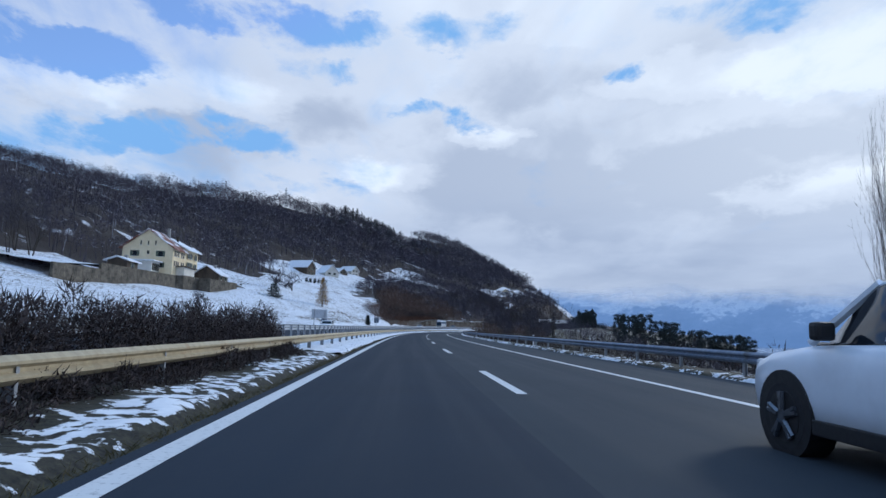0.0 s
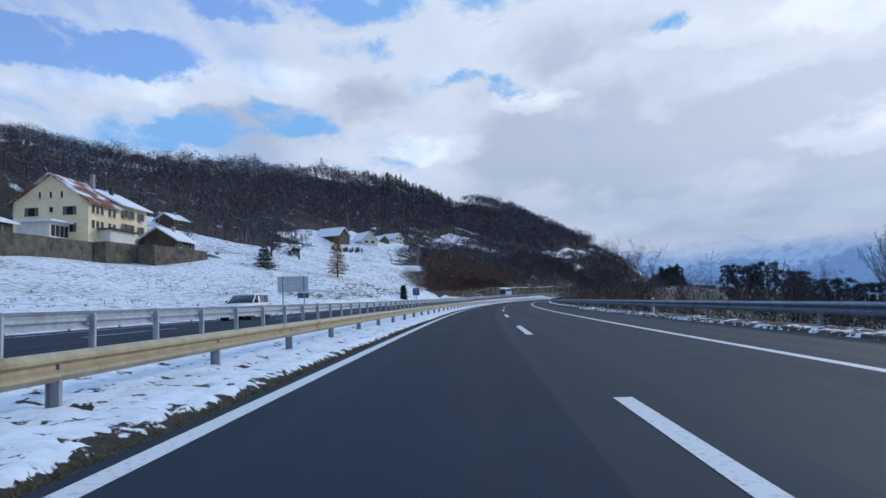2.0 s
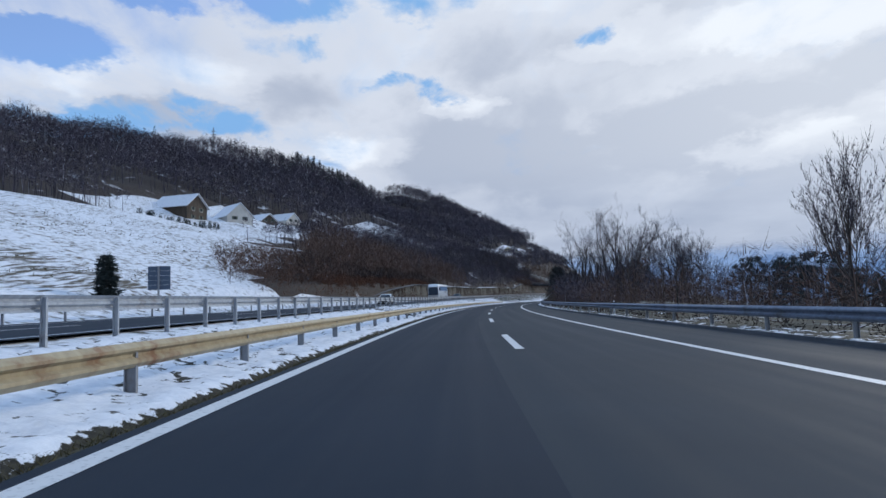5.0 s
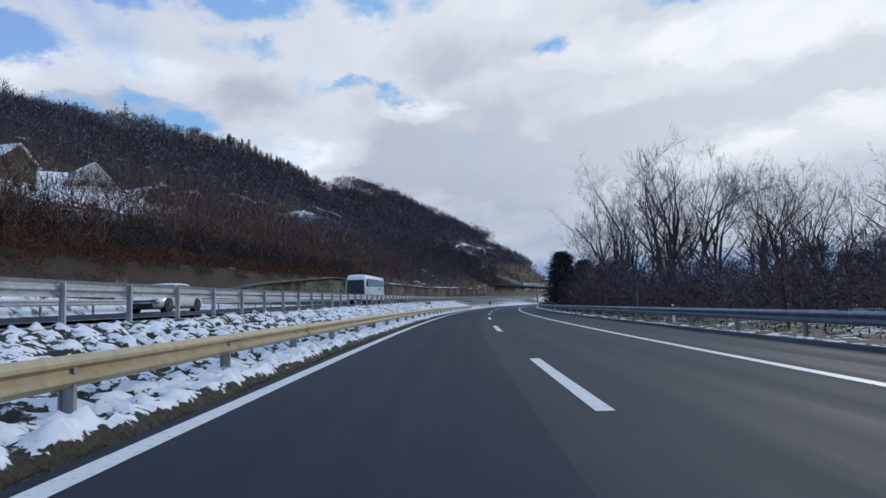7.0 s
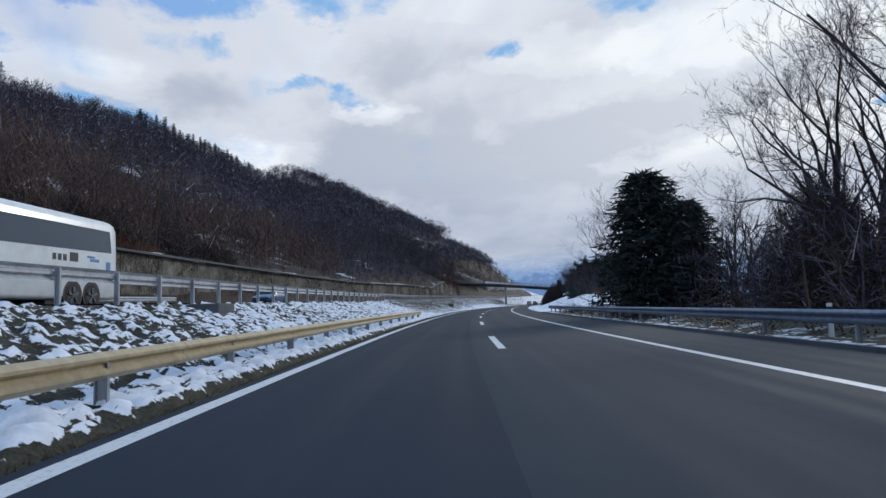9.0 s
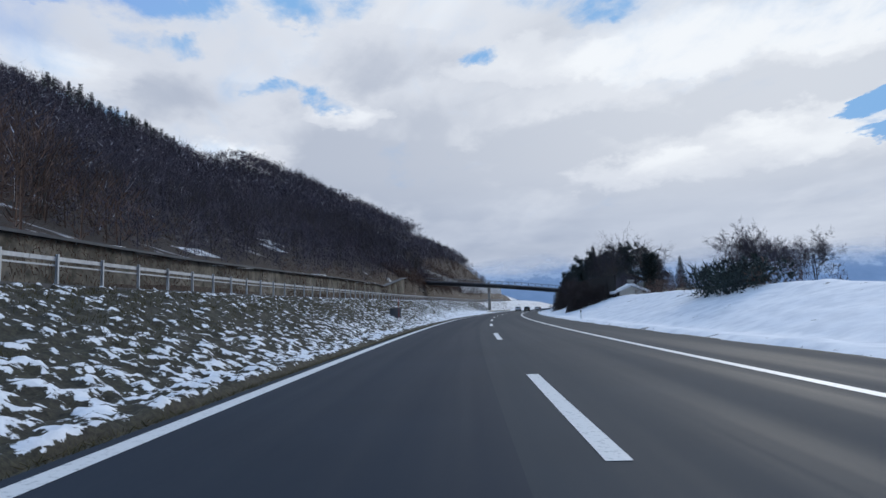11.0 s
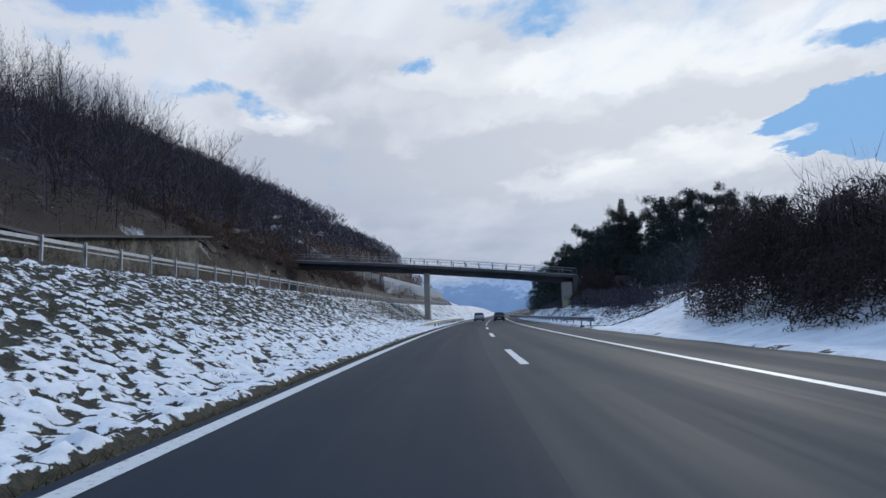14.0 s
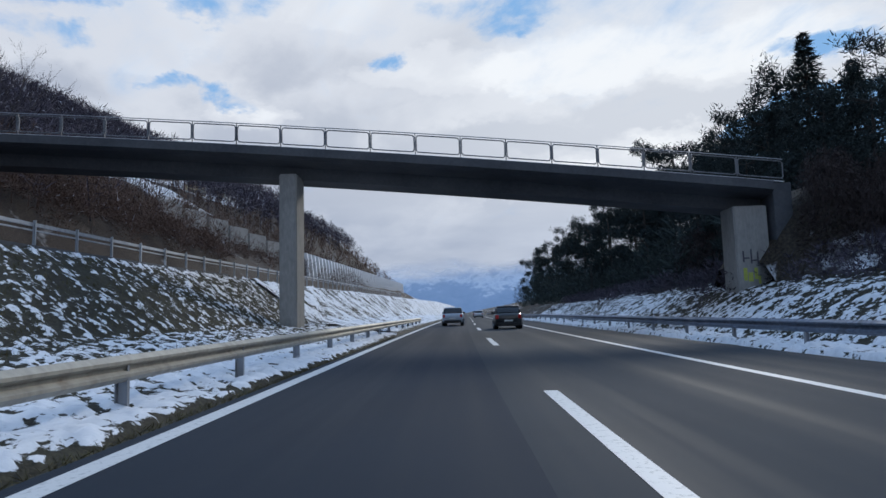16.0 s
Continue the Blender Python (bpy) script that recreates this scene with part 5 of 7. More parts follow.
for i, (s, d, top, kind) in enumerate([(557, 23.5, 20.2, 0), (548, 36, 18.5, 2), (560, 31, 20, 2), (567, 33, 22, 0), (573, 24, 17, 3), (580, 22, 15, 2), (590, 20, 13, 3), (596, 23, 16, 0), (603, 20, 13, 2), (612, 18, 12, 3),
                                       (540, 28, 14, 3), (533, 31, 14, 2), (552, 27, 17, 1), (545, 22, 14.5, 1), (622, 17, 12, 2), (634, 16, 11, 3), (648, 17, 12, 2), (664, 16, 11, 3), (537, 40, 15, 0), (526, 36, 12, 3), (570, 28, 20, 1),
                                       (553, 17, 10.5, 3), (563, 17.5, 12, 2), (575, 17, 11, 3), (586, 16, 10, 2), (598, 16, 10, 3), (515, 42, 13, 0), (508, 33, 11, 2), (547, 30, 18, 3), (551, 33, 19, 1), (556, 20, 14, 3), (562, 25, 18, 3), (566, 21, 15, 2), (578, 28, 19, 2), (584, 26, 17, 1), (592, 27, 18, 3), (543, 18.5, 11, 3), (548, 19, 12, 2), (606, 26, 17, 2), (535, 24, 12, 3), (529, 27, 12, 2), (541, 34, 17, 2), (533, 38, 15, 3)]):
    m, h = ((spruce[0], 15), (spruce[1], 13), (pine[0], 14), (pine[1], 12))[kind]
    top *= 1.22 if s > 574 and d < 23 else 1.0
    plant(m, s, d, "dark spruce on the bank" if kind < 2 else "dark pine on the bank", (top - ground_z(s, d)) / h, 61 * i, group="bank conifers", name="spruce_tree" if kind < 2 else "pine_tree")
wood("bank_undergrowth", scatter(500, 680, 12.8, 30, 2.0, lambda s, d: d > np.interp(s, [500, 540, 546, 600], [19.6, 19.6, 13.6, 12.5])), "needles", "dark evergreen undergrowth between the trunks", 120, (2.0, 5.5), 0.050, 0.7, 0.02, 0.7, 0.8)
wood("bank_brush", scatter(482, 540, 15.5, 27, 2.0, lambda s, d: d > 19.8 or s < 503 and noise.noise(Vector((s * 0.12, d * 0.2, 0))) > -0.15), "twigs", "leafless shrubs on the snowy bank", 60, (2.0, 5.0), 0.03, 0.6, 0.03)
wood("bank_foot_brush", scatter(496, 600, 9.6, 16.6, 0.95, lambda s, d: d > 11.6 + 1.6 * noise.noise(Vector((s * 0.14, 1.0, 2))) - 1.6 * (noise.noise(Vector((s * 0.3 + d * 0.25, 4.0, 2))) > 0.25)), "twigs", "dark brush on the lower bank", 75, (0.7, 1.5), 0.030, 0.9, 0.01, 1.0, 0.8, 0.25, lambda s, d: float(np.interp(d, [13, 15, 16.6], [1.0, 0.8, 0.45])))
wood("hollow_brush", scatter(466, 500, 19, 36, 2.6), "twigs", "leafless brush behind the bank", 40, (1.5, 3.4), 0.025, 0.6, 0.03)
# slender trees along the crest of the steep slope
crest_slim = [bare_tree_meshes(11, 0.36, 3, 3, 0.7, 0.6, 0.015, 0.9), bare_tree_meshes(10, 0.42, 2, 3, 0.7, 0.5, 0.016, 0.95), bare_tree_meshes(12, 0.30, 4, 3, 0.6, 0.7, 0.014, 0.8)]
for i, (s, d) in enumerate(scatter(330, 560, -60, -31, 6.2, wooded)):
    plant(crest_slim[i % 3], s, d, "slender dark bare tree on the steep slope", RNG.uniform(0.6, 0.95) * float(np.interp(s, [330, 430, 470, 505, 560], [0.85, 0.8, 1.0, 1.3, 1.25])), 47 * i, z=land(s, d).z, group="slope trees")
tall_left = bare_tree_meshes(16, 0.55, 2, 4, 0.9, 0.45, 0.016, 0.66)
for i, (s, d, h) in enumerate([(88, -92, 16), (97, -95, 17), (104, -90, 15), (112, -96, 16), (120, -93, 14), (128, -97, 15), (80, -90, 15), (137, -92, 13), (146, -95, 13), (92, -84, 12), (108, -82, 13), (116, -86, 14), (125, -84, 11), (134, -86, 12), (100, -101, 17), (118, -103, 17), (133, -104, 16), (150, -103, 15)]):
    plant(tall_left, s, d, "tall bare tree at the wood's edge above the meadow", 1.4 * h / 16, 70 * i, group="meadow edge trees")
crest_tree = bare_tree_meshes(16, 0.9, 2, 4, 1.2, 0.3, 0.018, 0.7)
for i, (s, d, h) in enumerate([(684, -100, 15), (821, -90, 13), (905, -98, 13), (976, -190, 16), (893, -104, 10), (640, -84, 12)]):
    plant(crest_tree, s, d, "bare tree standing out on the crest", h / 16, 90 * i, group="crest trees")

# ---- walls, rock and barriers ----
MAT["stone_wall"] = two_tone("stone_wall", (0.035, 0.033, 0.028), (0.17, 0.145, 0.11), 0.7, 0.95, fine=3.5, relief=0.12)
MAT["wall_vine"] = two_tone("wall_vine", (0.028, 0.028, 0.022), (0.19, 0.175, 0.15), 0.7, 0.95, fine=2.2, relief=0.08, vary=0.18)
MAT["render_cream"] = two_tone("render_cream", (0.66, 0.54, 0.34), (0.80, 0.69, 0.47), 0.5, 0.9, fine=5, relief=0.01)
MAT["render_pale"] = two_tone("render_pale", (0.52, 0.50, 0.45), (0.68, 0.66, 0.60), 0.5, 0.9, fine=5, relief=0.01)
MAT["roof_snow"] = snow_mix("roof_snow", 0.33, 0.38, (0.13, 0.05, 0.035), (0.22, 0.10, 0.07), (1, 1, 1), 0.05, 0.05)
MAT["roof_white"] = snow_mix("roof_white", 0.4, 0.97, (0.10, 0.09, 0.08), (0.2, 0.18, 0.16), (1, 1, 1), 0.05, 0.04)
MAT["shutter"] = plain("shutter_green", (0.10, 0.12, 0.09), 0.7)
MAT["window_frame"] = plain("window_frame", (0.55, 0.53, 0.48), 0.6)
MAT["white_paint"] = plain("white_paint", (0.72, 0.73, 0.74), 0.5, wear=0.05)
MAT["black"] = plain("black_plastic", (0.018, 0.018, 0.02), 0.55)
MAT["rubber"] = plain("tyre_rubber", (0.022, 0.022, 0.024), 0.85)
MAT["alloy"] = plain("alloy", (0.16, 0.17, 0.19), 0.35, 0.8)
MAT["red_lens"] = plain("red_lens", (0.45, 0.02, 0.02), 0.2)
MAT["lamp_lens"] = plain("lamp_lens", (0.55, 0.57, 0.60), 0.12)
MAT["sign_back"] = plain("sign_back", (0.42, 0.46, 0.52), 0.5, 0.4)
MAT["sign_dark"] = plain("sign_dark", (0.06, 0.09, 0.14), 0.5)
MAT["plate"] = plain("plate", (0.6, 0.6, 0.58), 0.5)
MAT["decal_blue"] = plain("decal_blue", (0.08, 0.22, 0.42), 0.4)


def glass(name, tint):
    m, n, bsdf, pos = material(name, 0.06, 0.0, 0.5)
    bsdf.inputs["Base Color"].default_value = (*tint, 1)
    return m


MAT["pane"] = glass("pane_dark", (0.02, 0.025, 0.03))
MAT["car_glass"] = glass("car_glass", (0.012, 0.016, 0.022))
MAT["bus_glass"] = glass("bus_glass", (0.05, 0.07, 0.10))


def car_paint(name, col, rough=0.28):
    m, n, bsdf, pos = material(name, rough, 0.0, 0.5)
    a = n.noise(pos, 2.0, 4)
    lo, hi = tuple(c * 0.86 for c in col), col
    grime = n.ramp(a, [(0.3, lo), (0.6, hi)])
    n.link(grime, bsdf.inputs["Base Color"])
    bsdf.inputs["Coat Weight"].default_value = 0.5
    bsdf.inputs["Coat Roughness"].default_value = 0.1
    return m


def build_retaining_wall():
    """Cast wall behind the oncoming carriageway: panels, coping and the snow on it."""
    w = tagged(new("retaining_wall"), "long stained concrete retaining wall with creepers", "wall")
    top = knots((266, 1.9), (285, 3.7), (314, 5.5), (400, 5.9), (450, 6.8), (476, 6.9), (484, 6.6), (508, 9.6))
    s = 266.0
    while s < 506:
        e = s + 4.0
        df, zf = (lambda q: float(DW(q)) + 0.35), (lambda q: 0.0)
        verts, faces = [], []
        proud = 0.05 * math.sin(s * 1.7)
        for q in (s + 0.02, e - 0.02):
            lo, hi = float(ZB(q)) - 0.6, float(top(q))
            for dd, z in ((0.0 + proud, lo), (0.0 + proud - 0.12, hi), (-0.9, hi), (-0.9, lo)):
                verts.append(at(q, df(q) + dd, z))
        faces = [(0, 4, 5, 1), (1, 5, 6, 2), (2, 6, 7, 3), (3, 7, 4, 0), (0, 1, 2, 3), (7, 6, 5, 4)]
        part("panel", mesh_of("panel", verts, faces, "wall_vine"), None, w)
        s = e
    cop = swept("coping", 266, 508, 4.0, [(0.42, -0.02), (0.42, 0.16), (-0.95, 0.16), (-0.95, -0.02)], lambda q: float(DW(q)) + 0.2, top, "concrete_dark")
    part("coping", cop, None, w)
    sn = swept("snow_cap", 330, 482, 1.0, [(0.30, 0.0), (0.18, 0.10), (-0.8, 0.22), (-2.4, 0.5), (-2.4, -0.4)], lambda q: float(DW(q)) + 0.0 + 0.16 * math.sin(q * 0.9) + 0.2 * math.sin(q * 0.23),
               lambda q: float(top(q)) + 0.16 - 0.30 * max(0.0, math.sin(q * 0.11 + 1.0)) - 0.1 * abs(math.sin(q * 0.37)), "bank_right")
    part("snow_cap", sn, None, w, "drifted snow lying along the coping")
    # creepers hanging on the face
    P, D, W = [], [], []
    for _ in range(20000):
        q = RNG.uniform(285, 507)
        if noise.noise(Vector((q * 0.16, 2.0, 0))) < -0.05:
            continue
        hi, lo = float(top(q)), float(ZB(q))
        z = hi - (hi - lo) * RNG.uniform(0, 1) ** 1.3
        P.append(at(q, float(DW(q)) + 0.42 + RNG.uniform(0, 0.12), z))
        D.append((RNG.normal(0, 0.16), RNG.normal(0, 0.16), RNG.uniform(-0.6, 0.2)))
        W.append(RNG.uniform(0.012, 0.035))
    tri_cloud("creepers", np.array(P), np.array(D), np.array(W), "twigs_brown", "dry creepers over the retaining wall", "creeper")


build_retaining_wall()


def build_rock_face():
    """A blasted rock cut by the bridge, stepped and cracked."""
    ss, uu = np.arange(488, 552, 0.7), np.linspace(0, 1, 22)
    verts, faces = [], []
    for s in ss:
        h = np.interp(s, [488, 500, 512, 528, 540, 552], [1.5, 5.5, 9.5, 10.5, 8.0, 3.0])
        for u in uu:
            p = at(s, float(DW(s)) + 0.9 - 4.2 * u, float(ZB(s)) - 0.3 + h * u)
            c = Vector((s * 0.35, u * h * 0.55, 0))
            step = noise.cell(Vector((s * 0.42 + noise.noise(c) * 0.7, u * h * 0.9, 1.0)))
            off = 1.0 * (step - 0.5) + 0.9 * noise.noise(c) + 0.35 * noise.noise(c * 4)
            n = at(s, 1, 0) - at(s, 0, 0)
            verts.append(p + n * off + Vector((0, 0, 0.25 * noise.noise(c * 3))))
    k = len(uu)
    for i in range(len(ss) - 1):
        for j in range(k - 1):
            a = i * k + j
            faces.append((a, a + k, a + k + 1, a + 1))
    ob = new("rock_face", mesh_of("rock_face", verts, faces, "rock"))
    tagged(ob, "rough brown rock cutting beside the bridge", "rock face", kind="structure")


build_rock_face()


def build_noise_barrier():
    """White slanted fins before a wall, in a long row on the bank."""
    b = tagged(new("noise_barrier"), "long noise barrier of white fins on the bank", "noise barrier")
    base = knots((636, 6.2), (830, 8.7))
    part("back_wall", swept("back_wall", 636, 832, 6, [(-0.6, -0.5), (-0.2, -0.5), (-1.0, 7.4), (-1.4, 7.4)], lambda s: -32.2, base, "concrete_dark"), None, b)
    part("plinth", swept("plinth", 636, 832, 6, [(-0.2, -1.0), (0.5, -1.0), (0.4, 1.0), (-0.2, 1.0)], lambda s: -32.0, base, "concrete"), None, b)
    bm = bmesh.new()
    vs = box(bm, -0.4, -0.30, 0.9, 0.25, 0.30, 7.6)
    for v in vs:
        if v.co.z > 4:
            v.co.x -= 0.7
    bmesh.ops.bevel(bm, geom=bm.edges[:], offset=0.03, segments=1, affect="EDGES")
    fin = bpy.data.meshes.new("fin")
    bm.to_mesh(fin)
    bm.free()
    fin.materials.append(MAT["white_paint"])
    for k in range(60):
        s = 637.5 + 3.2 * k
        part("fin", fin, None, b, pose_m=road_pose(s, -31.6, float(base(s))))
    # stepped end walls climbing the slope
    w = tagged(new("stepped_wall"), "pale concrete wall stepping up the hillside", "wall")
    for k in range(7):
        bm = bmesh.new()
        box(bm, -0.2, -2.4, -2.0, 0.2, 2.4, 0.9, 0.03)
        u = k / 6
        part("wall_block", bm, "concrete", w, pose_m=road_pose(634 - 30 * u, -34.5 - 9.5 * u, 13.6 + 4.4 * u, -17))


build_noise_barrier()

# ---- buildings ----


def gable_roof(L, D, eave, ridge, over, thick=0.28):
    """A pitched roof, ridge along y, over a body x in -D..0, y in 0..L."""
    x0, x1, y0, y1, xm = -D - over, over, -over, L + over, -D / 2
    drop = (ridge - eave) * over / (D / 2)
    sec = [(x0, eave - drop), (xm, ridge), (x1, eave - drop), (x1, eave - drop + thick), (xm, ridge + thick), (x0, eave - drop + thick)]
    v = [(x, y, z) for y in (y0, y1) for x, z in sec]
    f = [(i, (i + 1) % 6, 6 + (i + 1) % 6, 6 + i) for i in range(6)]
    f += [(0, 5, 4, 1), (1, 4, 3, 2), (6, 7, 10, 11), (7, 8, 9, 10)]
    return v, f


def body_mesh(L, D, eave, ridge, down=1.5):
    v = [(0, 0, -down), (0, L, -down), (-D, L, -down), (-D, 0, -down), (0, 0, eave), (0, L, eave), (-D, L, eave), (-D, 0, eave), (-D / 2, 0, ridge - 0.05), (-D / 2, L, ridge - 0.05)]
    f = [(0, 1, 5, 4), (1, 2, 6, 9, 5), (2, 3, 7, 6), (3, 0, 4, 8, 7), (4, 5, 9, 8), (8, 9, 6, 7), (0, 3, 2, 1)]
    return v, f


WINDOW = {}


def window(parent, side, a, z, w=1.0, h=1.45, shutters=True, L=0.0, smat="shutter"):
    """side 'front': on x = 0 at y = a; 'gable': on y = 0 at x = a."""
    key = (w, h)
    if key not in WINDOW:
        fr = bmesh.new()
        e = 0.07
        gx, gz = (-w / 2, -w / 2 + e, -e / 2, e / 2, w / 2 - e, w / 2), (-h / 2, -h / 2 + e, 0.09, 0.15, h / 2 - e, h / 2)
        grid = [[fr.verts.new((x, 0.0, z)) for z in gz] for x in gx]
        bars = [fr.faces.new((grid[i][j], grid[i + 1][j], grid[i + 1][j + 1], grid[i][j + 1])) for i in range(5) for j in range(5) if i % 2 == 0 or j % 2 == 0]
        bmesh.ops.solidify(fr, geom=bars, thickness=-0.07)
        si = bmesh.new()
        box(si, -w / 2 - 0.08, -0.16, -h / 2 - 0.1, w / 2 + 0.08, 0.0, -h / 2 - 0.002)
        pa = bmesh.new()
        box(pa, -w / 2 + 0.02, -0.035, -h / 2 + 0.02, w / 2 - 0.02, 0.0, h / 2 - 0.02)
        sh = bmesh.new()
        box(sh, -w / 4, -0.07, -h / 2, w / 4, -0.01, h / 2)
        front = [f for f in sh.faces if f.normal.y < -0.9]
        bmesh.ops.inset_region(sh, faces=front, thickness=0.06, depth=-0.02)
        res = []
        for nm, bm, mt in (("window", fr, "window_frame"), ("pane", pa, "pane"), ("shutter", sh, smat), ("sill", si, "window_frame")):
            me = bpy.data.meshes.new(nm)
            bm.to_mesh(me)
            bm.free()
            me.materials.append(MAT[mt])
            res.append(me)
        WINDOW[key] = res
    fr, pa, sh, si = WINDOW[key]
    m = pose(0.0, a, z, 0, 0, 90) if side == "front" else pose(a, 0.0, z, 0, 0, 0)
    win = part("window", fr, None, parent, pose_m=m)
    part("pane", pa, None, win)
    part("sill", si, None, win)
    if shutters:
        part("shutter", sh, None, win, pose_m=pose(-w * 0.77, 0, 0))
        part("shutter", sh, None, win, pose_m=pose(w * 0.77, 0, 0))


def chimney(parent, x, y, z, h, mat="concrete"):
    bm = bmesh.new()
    box(bm, x - 0.3, y - 0.3, z - 1.0, x + 0.3, y + 0.3, z + h, 0.02)
    box(bm, x - 0.38, y - 0.38, z + h - 0.2, x + 0.38, y + 0.38, z + h)
    part("chimney", bm, mat, parent)


def simple_house(label, s, d, z, L, D, eave, ridge, wall, roof, turn=0.0, wins=2, name="house", gable_wins=True, floors=2):
    h = tagged(new(name), label, "house")
    h.matrix_basis = road_pose(s, d, z, turn)
    part("wall", mesh_of("wall", *body_mesh(L, D, eave, ridge), wall), None, h)
    part("roof", mesh_of("roof", *gable_roof(L, D, eave, ridge, 0.7), roof), None, h)
    for f in range(floors):
        for k in range(wins):
            window(h, "front", L * (k + 0.5) / wins, 1.4 + 2.6 * f, 1.0, 1.2)
        if gable_wins:
            for k in range(2):
                window(h, "gable", -D * (0.3 + 0.4 * k), 1.4 + 2.6 * f, 1.0, 1.2)
    chimney(h, -D * 0.4, L * 0.6, ridge - 0.3, 1.0)
    return h


def build_farmhouse():
    h = tagged(new("farmhouse"), "large cream farmhouse with green shutters and snowy tiled roof", "house")
    h.matrix_basis = road_pose(161.4, -69.2, 13.0, 5)
    part("wall", mesh_of("wall", *body_mesh(9.6, 13.0, 7.2, 11.9), "render_cream"), None, h)
    m = mesh_of("wall", *body_mesh(9.8, 12.0, 8.1, 11.3), "render_cream")
    m.transform(Matrix.Translation((-0.25, 9.62, 0)))
    part("wall", m, None, h)
    part("roof", mesh_of("roof", *gable_roof(9.0, 13.0, 7.2, 11.9, 0.75), "roof_snow"), None, h, "tiled roof under sliding snow")
    m = mesh_of("roof", *gable_roof(9.4, 12.0, 8.1, 11.3, 0.95), "roof_white")
    m.transform(Matrix.Translation((-0.25, 9.9, 0.06)))
    part("roof", m, None, h, "snow-covered roof of the second wing")
    for z in (5.9, 3.3):
        for y in (1.4, 2.7, 4.0, 6.3, 7.7):
            window(h, "front", y, z, 0.85, 1.4, shutters=False)
        for y in (11.2, 13.3, 16.8):
            window(h, "front", y + 0.2, z + 0.5, 0.95, 1.45)
    for y in (16.8, 12.2):
        window(h, "front", y, 0.9, 0.95, 1.35)
    for x, z in ((-3.2, 5.6), (-9.8, 5.6), (-3.2, 2.7)):
        window(h, "gable", x, z, 1.15, 1.45)
    for x in (-4.6, -6.5, -8.4):
        window(h, "gable", x, 8.4, 0.35, 1.1, shutters=False)
    window(h, "gable", -6.4, 5.9, 0.6, 0.9, shutters=False)
    chimney(h, -5.0, 9.3, 11.2, 2.4)
    chimney(h, -4.4, 14.2, 10.2, 1.7, "timber_dark")
    chimney(h, -8.0, 5.0, 11.0, 1.0)
    bm = bmesh.new()
    box(bm, 0.0, 2.8, -0.2, 2.2, 10.6, 2.5)
    part("porch", bm, "render_pale", h, "low pale annex along the front")
    bm = bmesh.new()
    box(bm, -0.1, 2.3, 2.5, 2.8, 11.1, 2.75, 0.03)
    part("porch_roof", bm, "timber_dark", h)
    bm = bmesh.new()
    box(bm, -8.5, -5.0, -0.2, -3.2, -0.02, 3.2)
    part("side_wing", bm, "render_pale", h)
    bm = bmesh.new()
    box(bm, -9.2, -5.8, 3.2, -2.4, -0.02, 3.5, 0.03)
    part("side_roof", bm, "roof_white", h)
    for k in range(4):
        bm = bmesh.new()
        box(bm, -3.2, -4.6 + 1.1 * k, 0.9, -3.13, -3.75 + 1.1 * k, 2.7)
        part("wing_pane", bm, "pane", h)


build_farmhouse()
simple_house("open-fronted pale shed with a snowy lean-to roof", 143.5, -70.5, 12.4, 5.5, 4.5, 2.4, 3.2, "timber_dark", "roof_white", 4, 1, "shed", False, 1)
simple_house("dark timber pavilion with a snowy roof on the terrace", 176.5, -63.4, 12.6, 8.5, 7.0, 2.3, 4.6, "timber_dark", "roof_white", 6, 2, "pavilion", False, 1)
simple_house("small pale outbuilding below the terrace", 187, -60.5, 9.6, 4.2, 3.4, 2.2, 2.9, "render_cream", "roof_white", 8, 1, "outbuilding", False, 1)
simple_house("dark timber chalet with a snowy roof on the meadow", 348, -104.0, 29.6, 13.0, 10.0, 5.0, 9.0, "timber_dark", "roof_white", 86, 3, "chalet")
simple_house("pale house with a steep snowy gable", 362, -96.0, 28.4, 10.5, 9.5, 4.8, 9.2, "render_pale", "roof_white", 58, 2)
simple_house("pale house higher on the hillside", 398, -108, 33.0, 10, 9, 3.6, 6.6, "timber_dark", "roof_white", 75, 2)
simple_house("low pale house with a snowy roof", 424, -113, 36.4, 11, 9, 4.0, 7.4, "render_pale", "roof_white", 80, 3)
simple_house("pale house by the wood's edge", 486, -140, 49.5, 10, 9, 4.5, 7.5, "render_pale", "roof_white", 0, 2)
simple_house("grey hut among trees", 232, -104, 26.5, 7, 6, 2.2, 4.0, "timber_dark", "roof_white", 0, 1, "hut", False, 1)
simple_house("pale villa on the wooded ridge", 571, -318, 113, 15, 10, 8.5, 12.0, "render_pale", "roof_white", 20, 3, "villa")
simple_house("dark hut with a snow-white roof by the bridge", 590, -47.0, 18.2, 6.5, 6.0, 2.6, 4.8, "timber_dark", "roof_white", 82, 1, "hut", False, 1)
for i, (s, d) in enumerate([(737, -86), (752, -92), (726, -90)]):
    simple_house("small house on the spur above the motorway", s, d, ground_z(s, d) - 0.5, 9, 7, 3.4, 5.6, ("render_pale", "timber_dark", "render_cream")[i], "roof_white", 12 * i, 2)
simple_house("garden hut with a snowy roof behind the bank", 432, 18.6, 1.8, 2.5, 2.4, 1.1, 1.8, "timber_dark", "roof_white", 0, 1, "hut", False, 1)
simple_house("white garden house behind the bank", 427.2, 17.9, 1.75, 2.6, 2.8, 1.0, 1.6, "render_pale", "roof_white", 0, 2, "garden_house", False, 1)


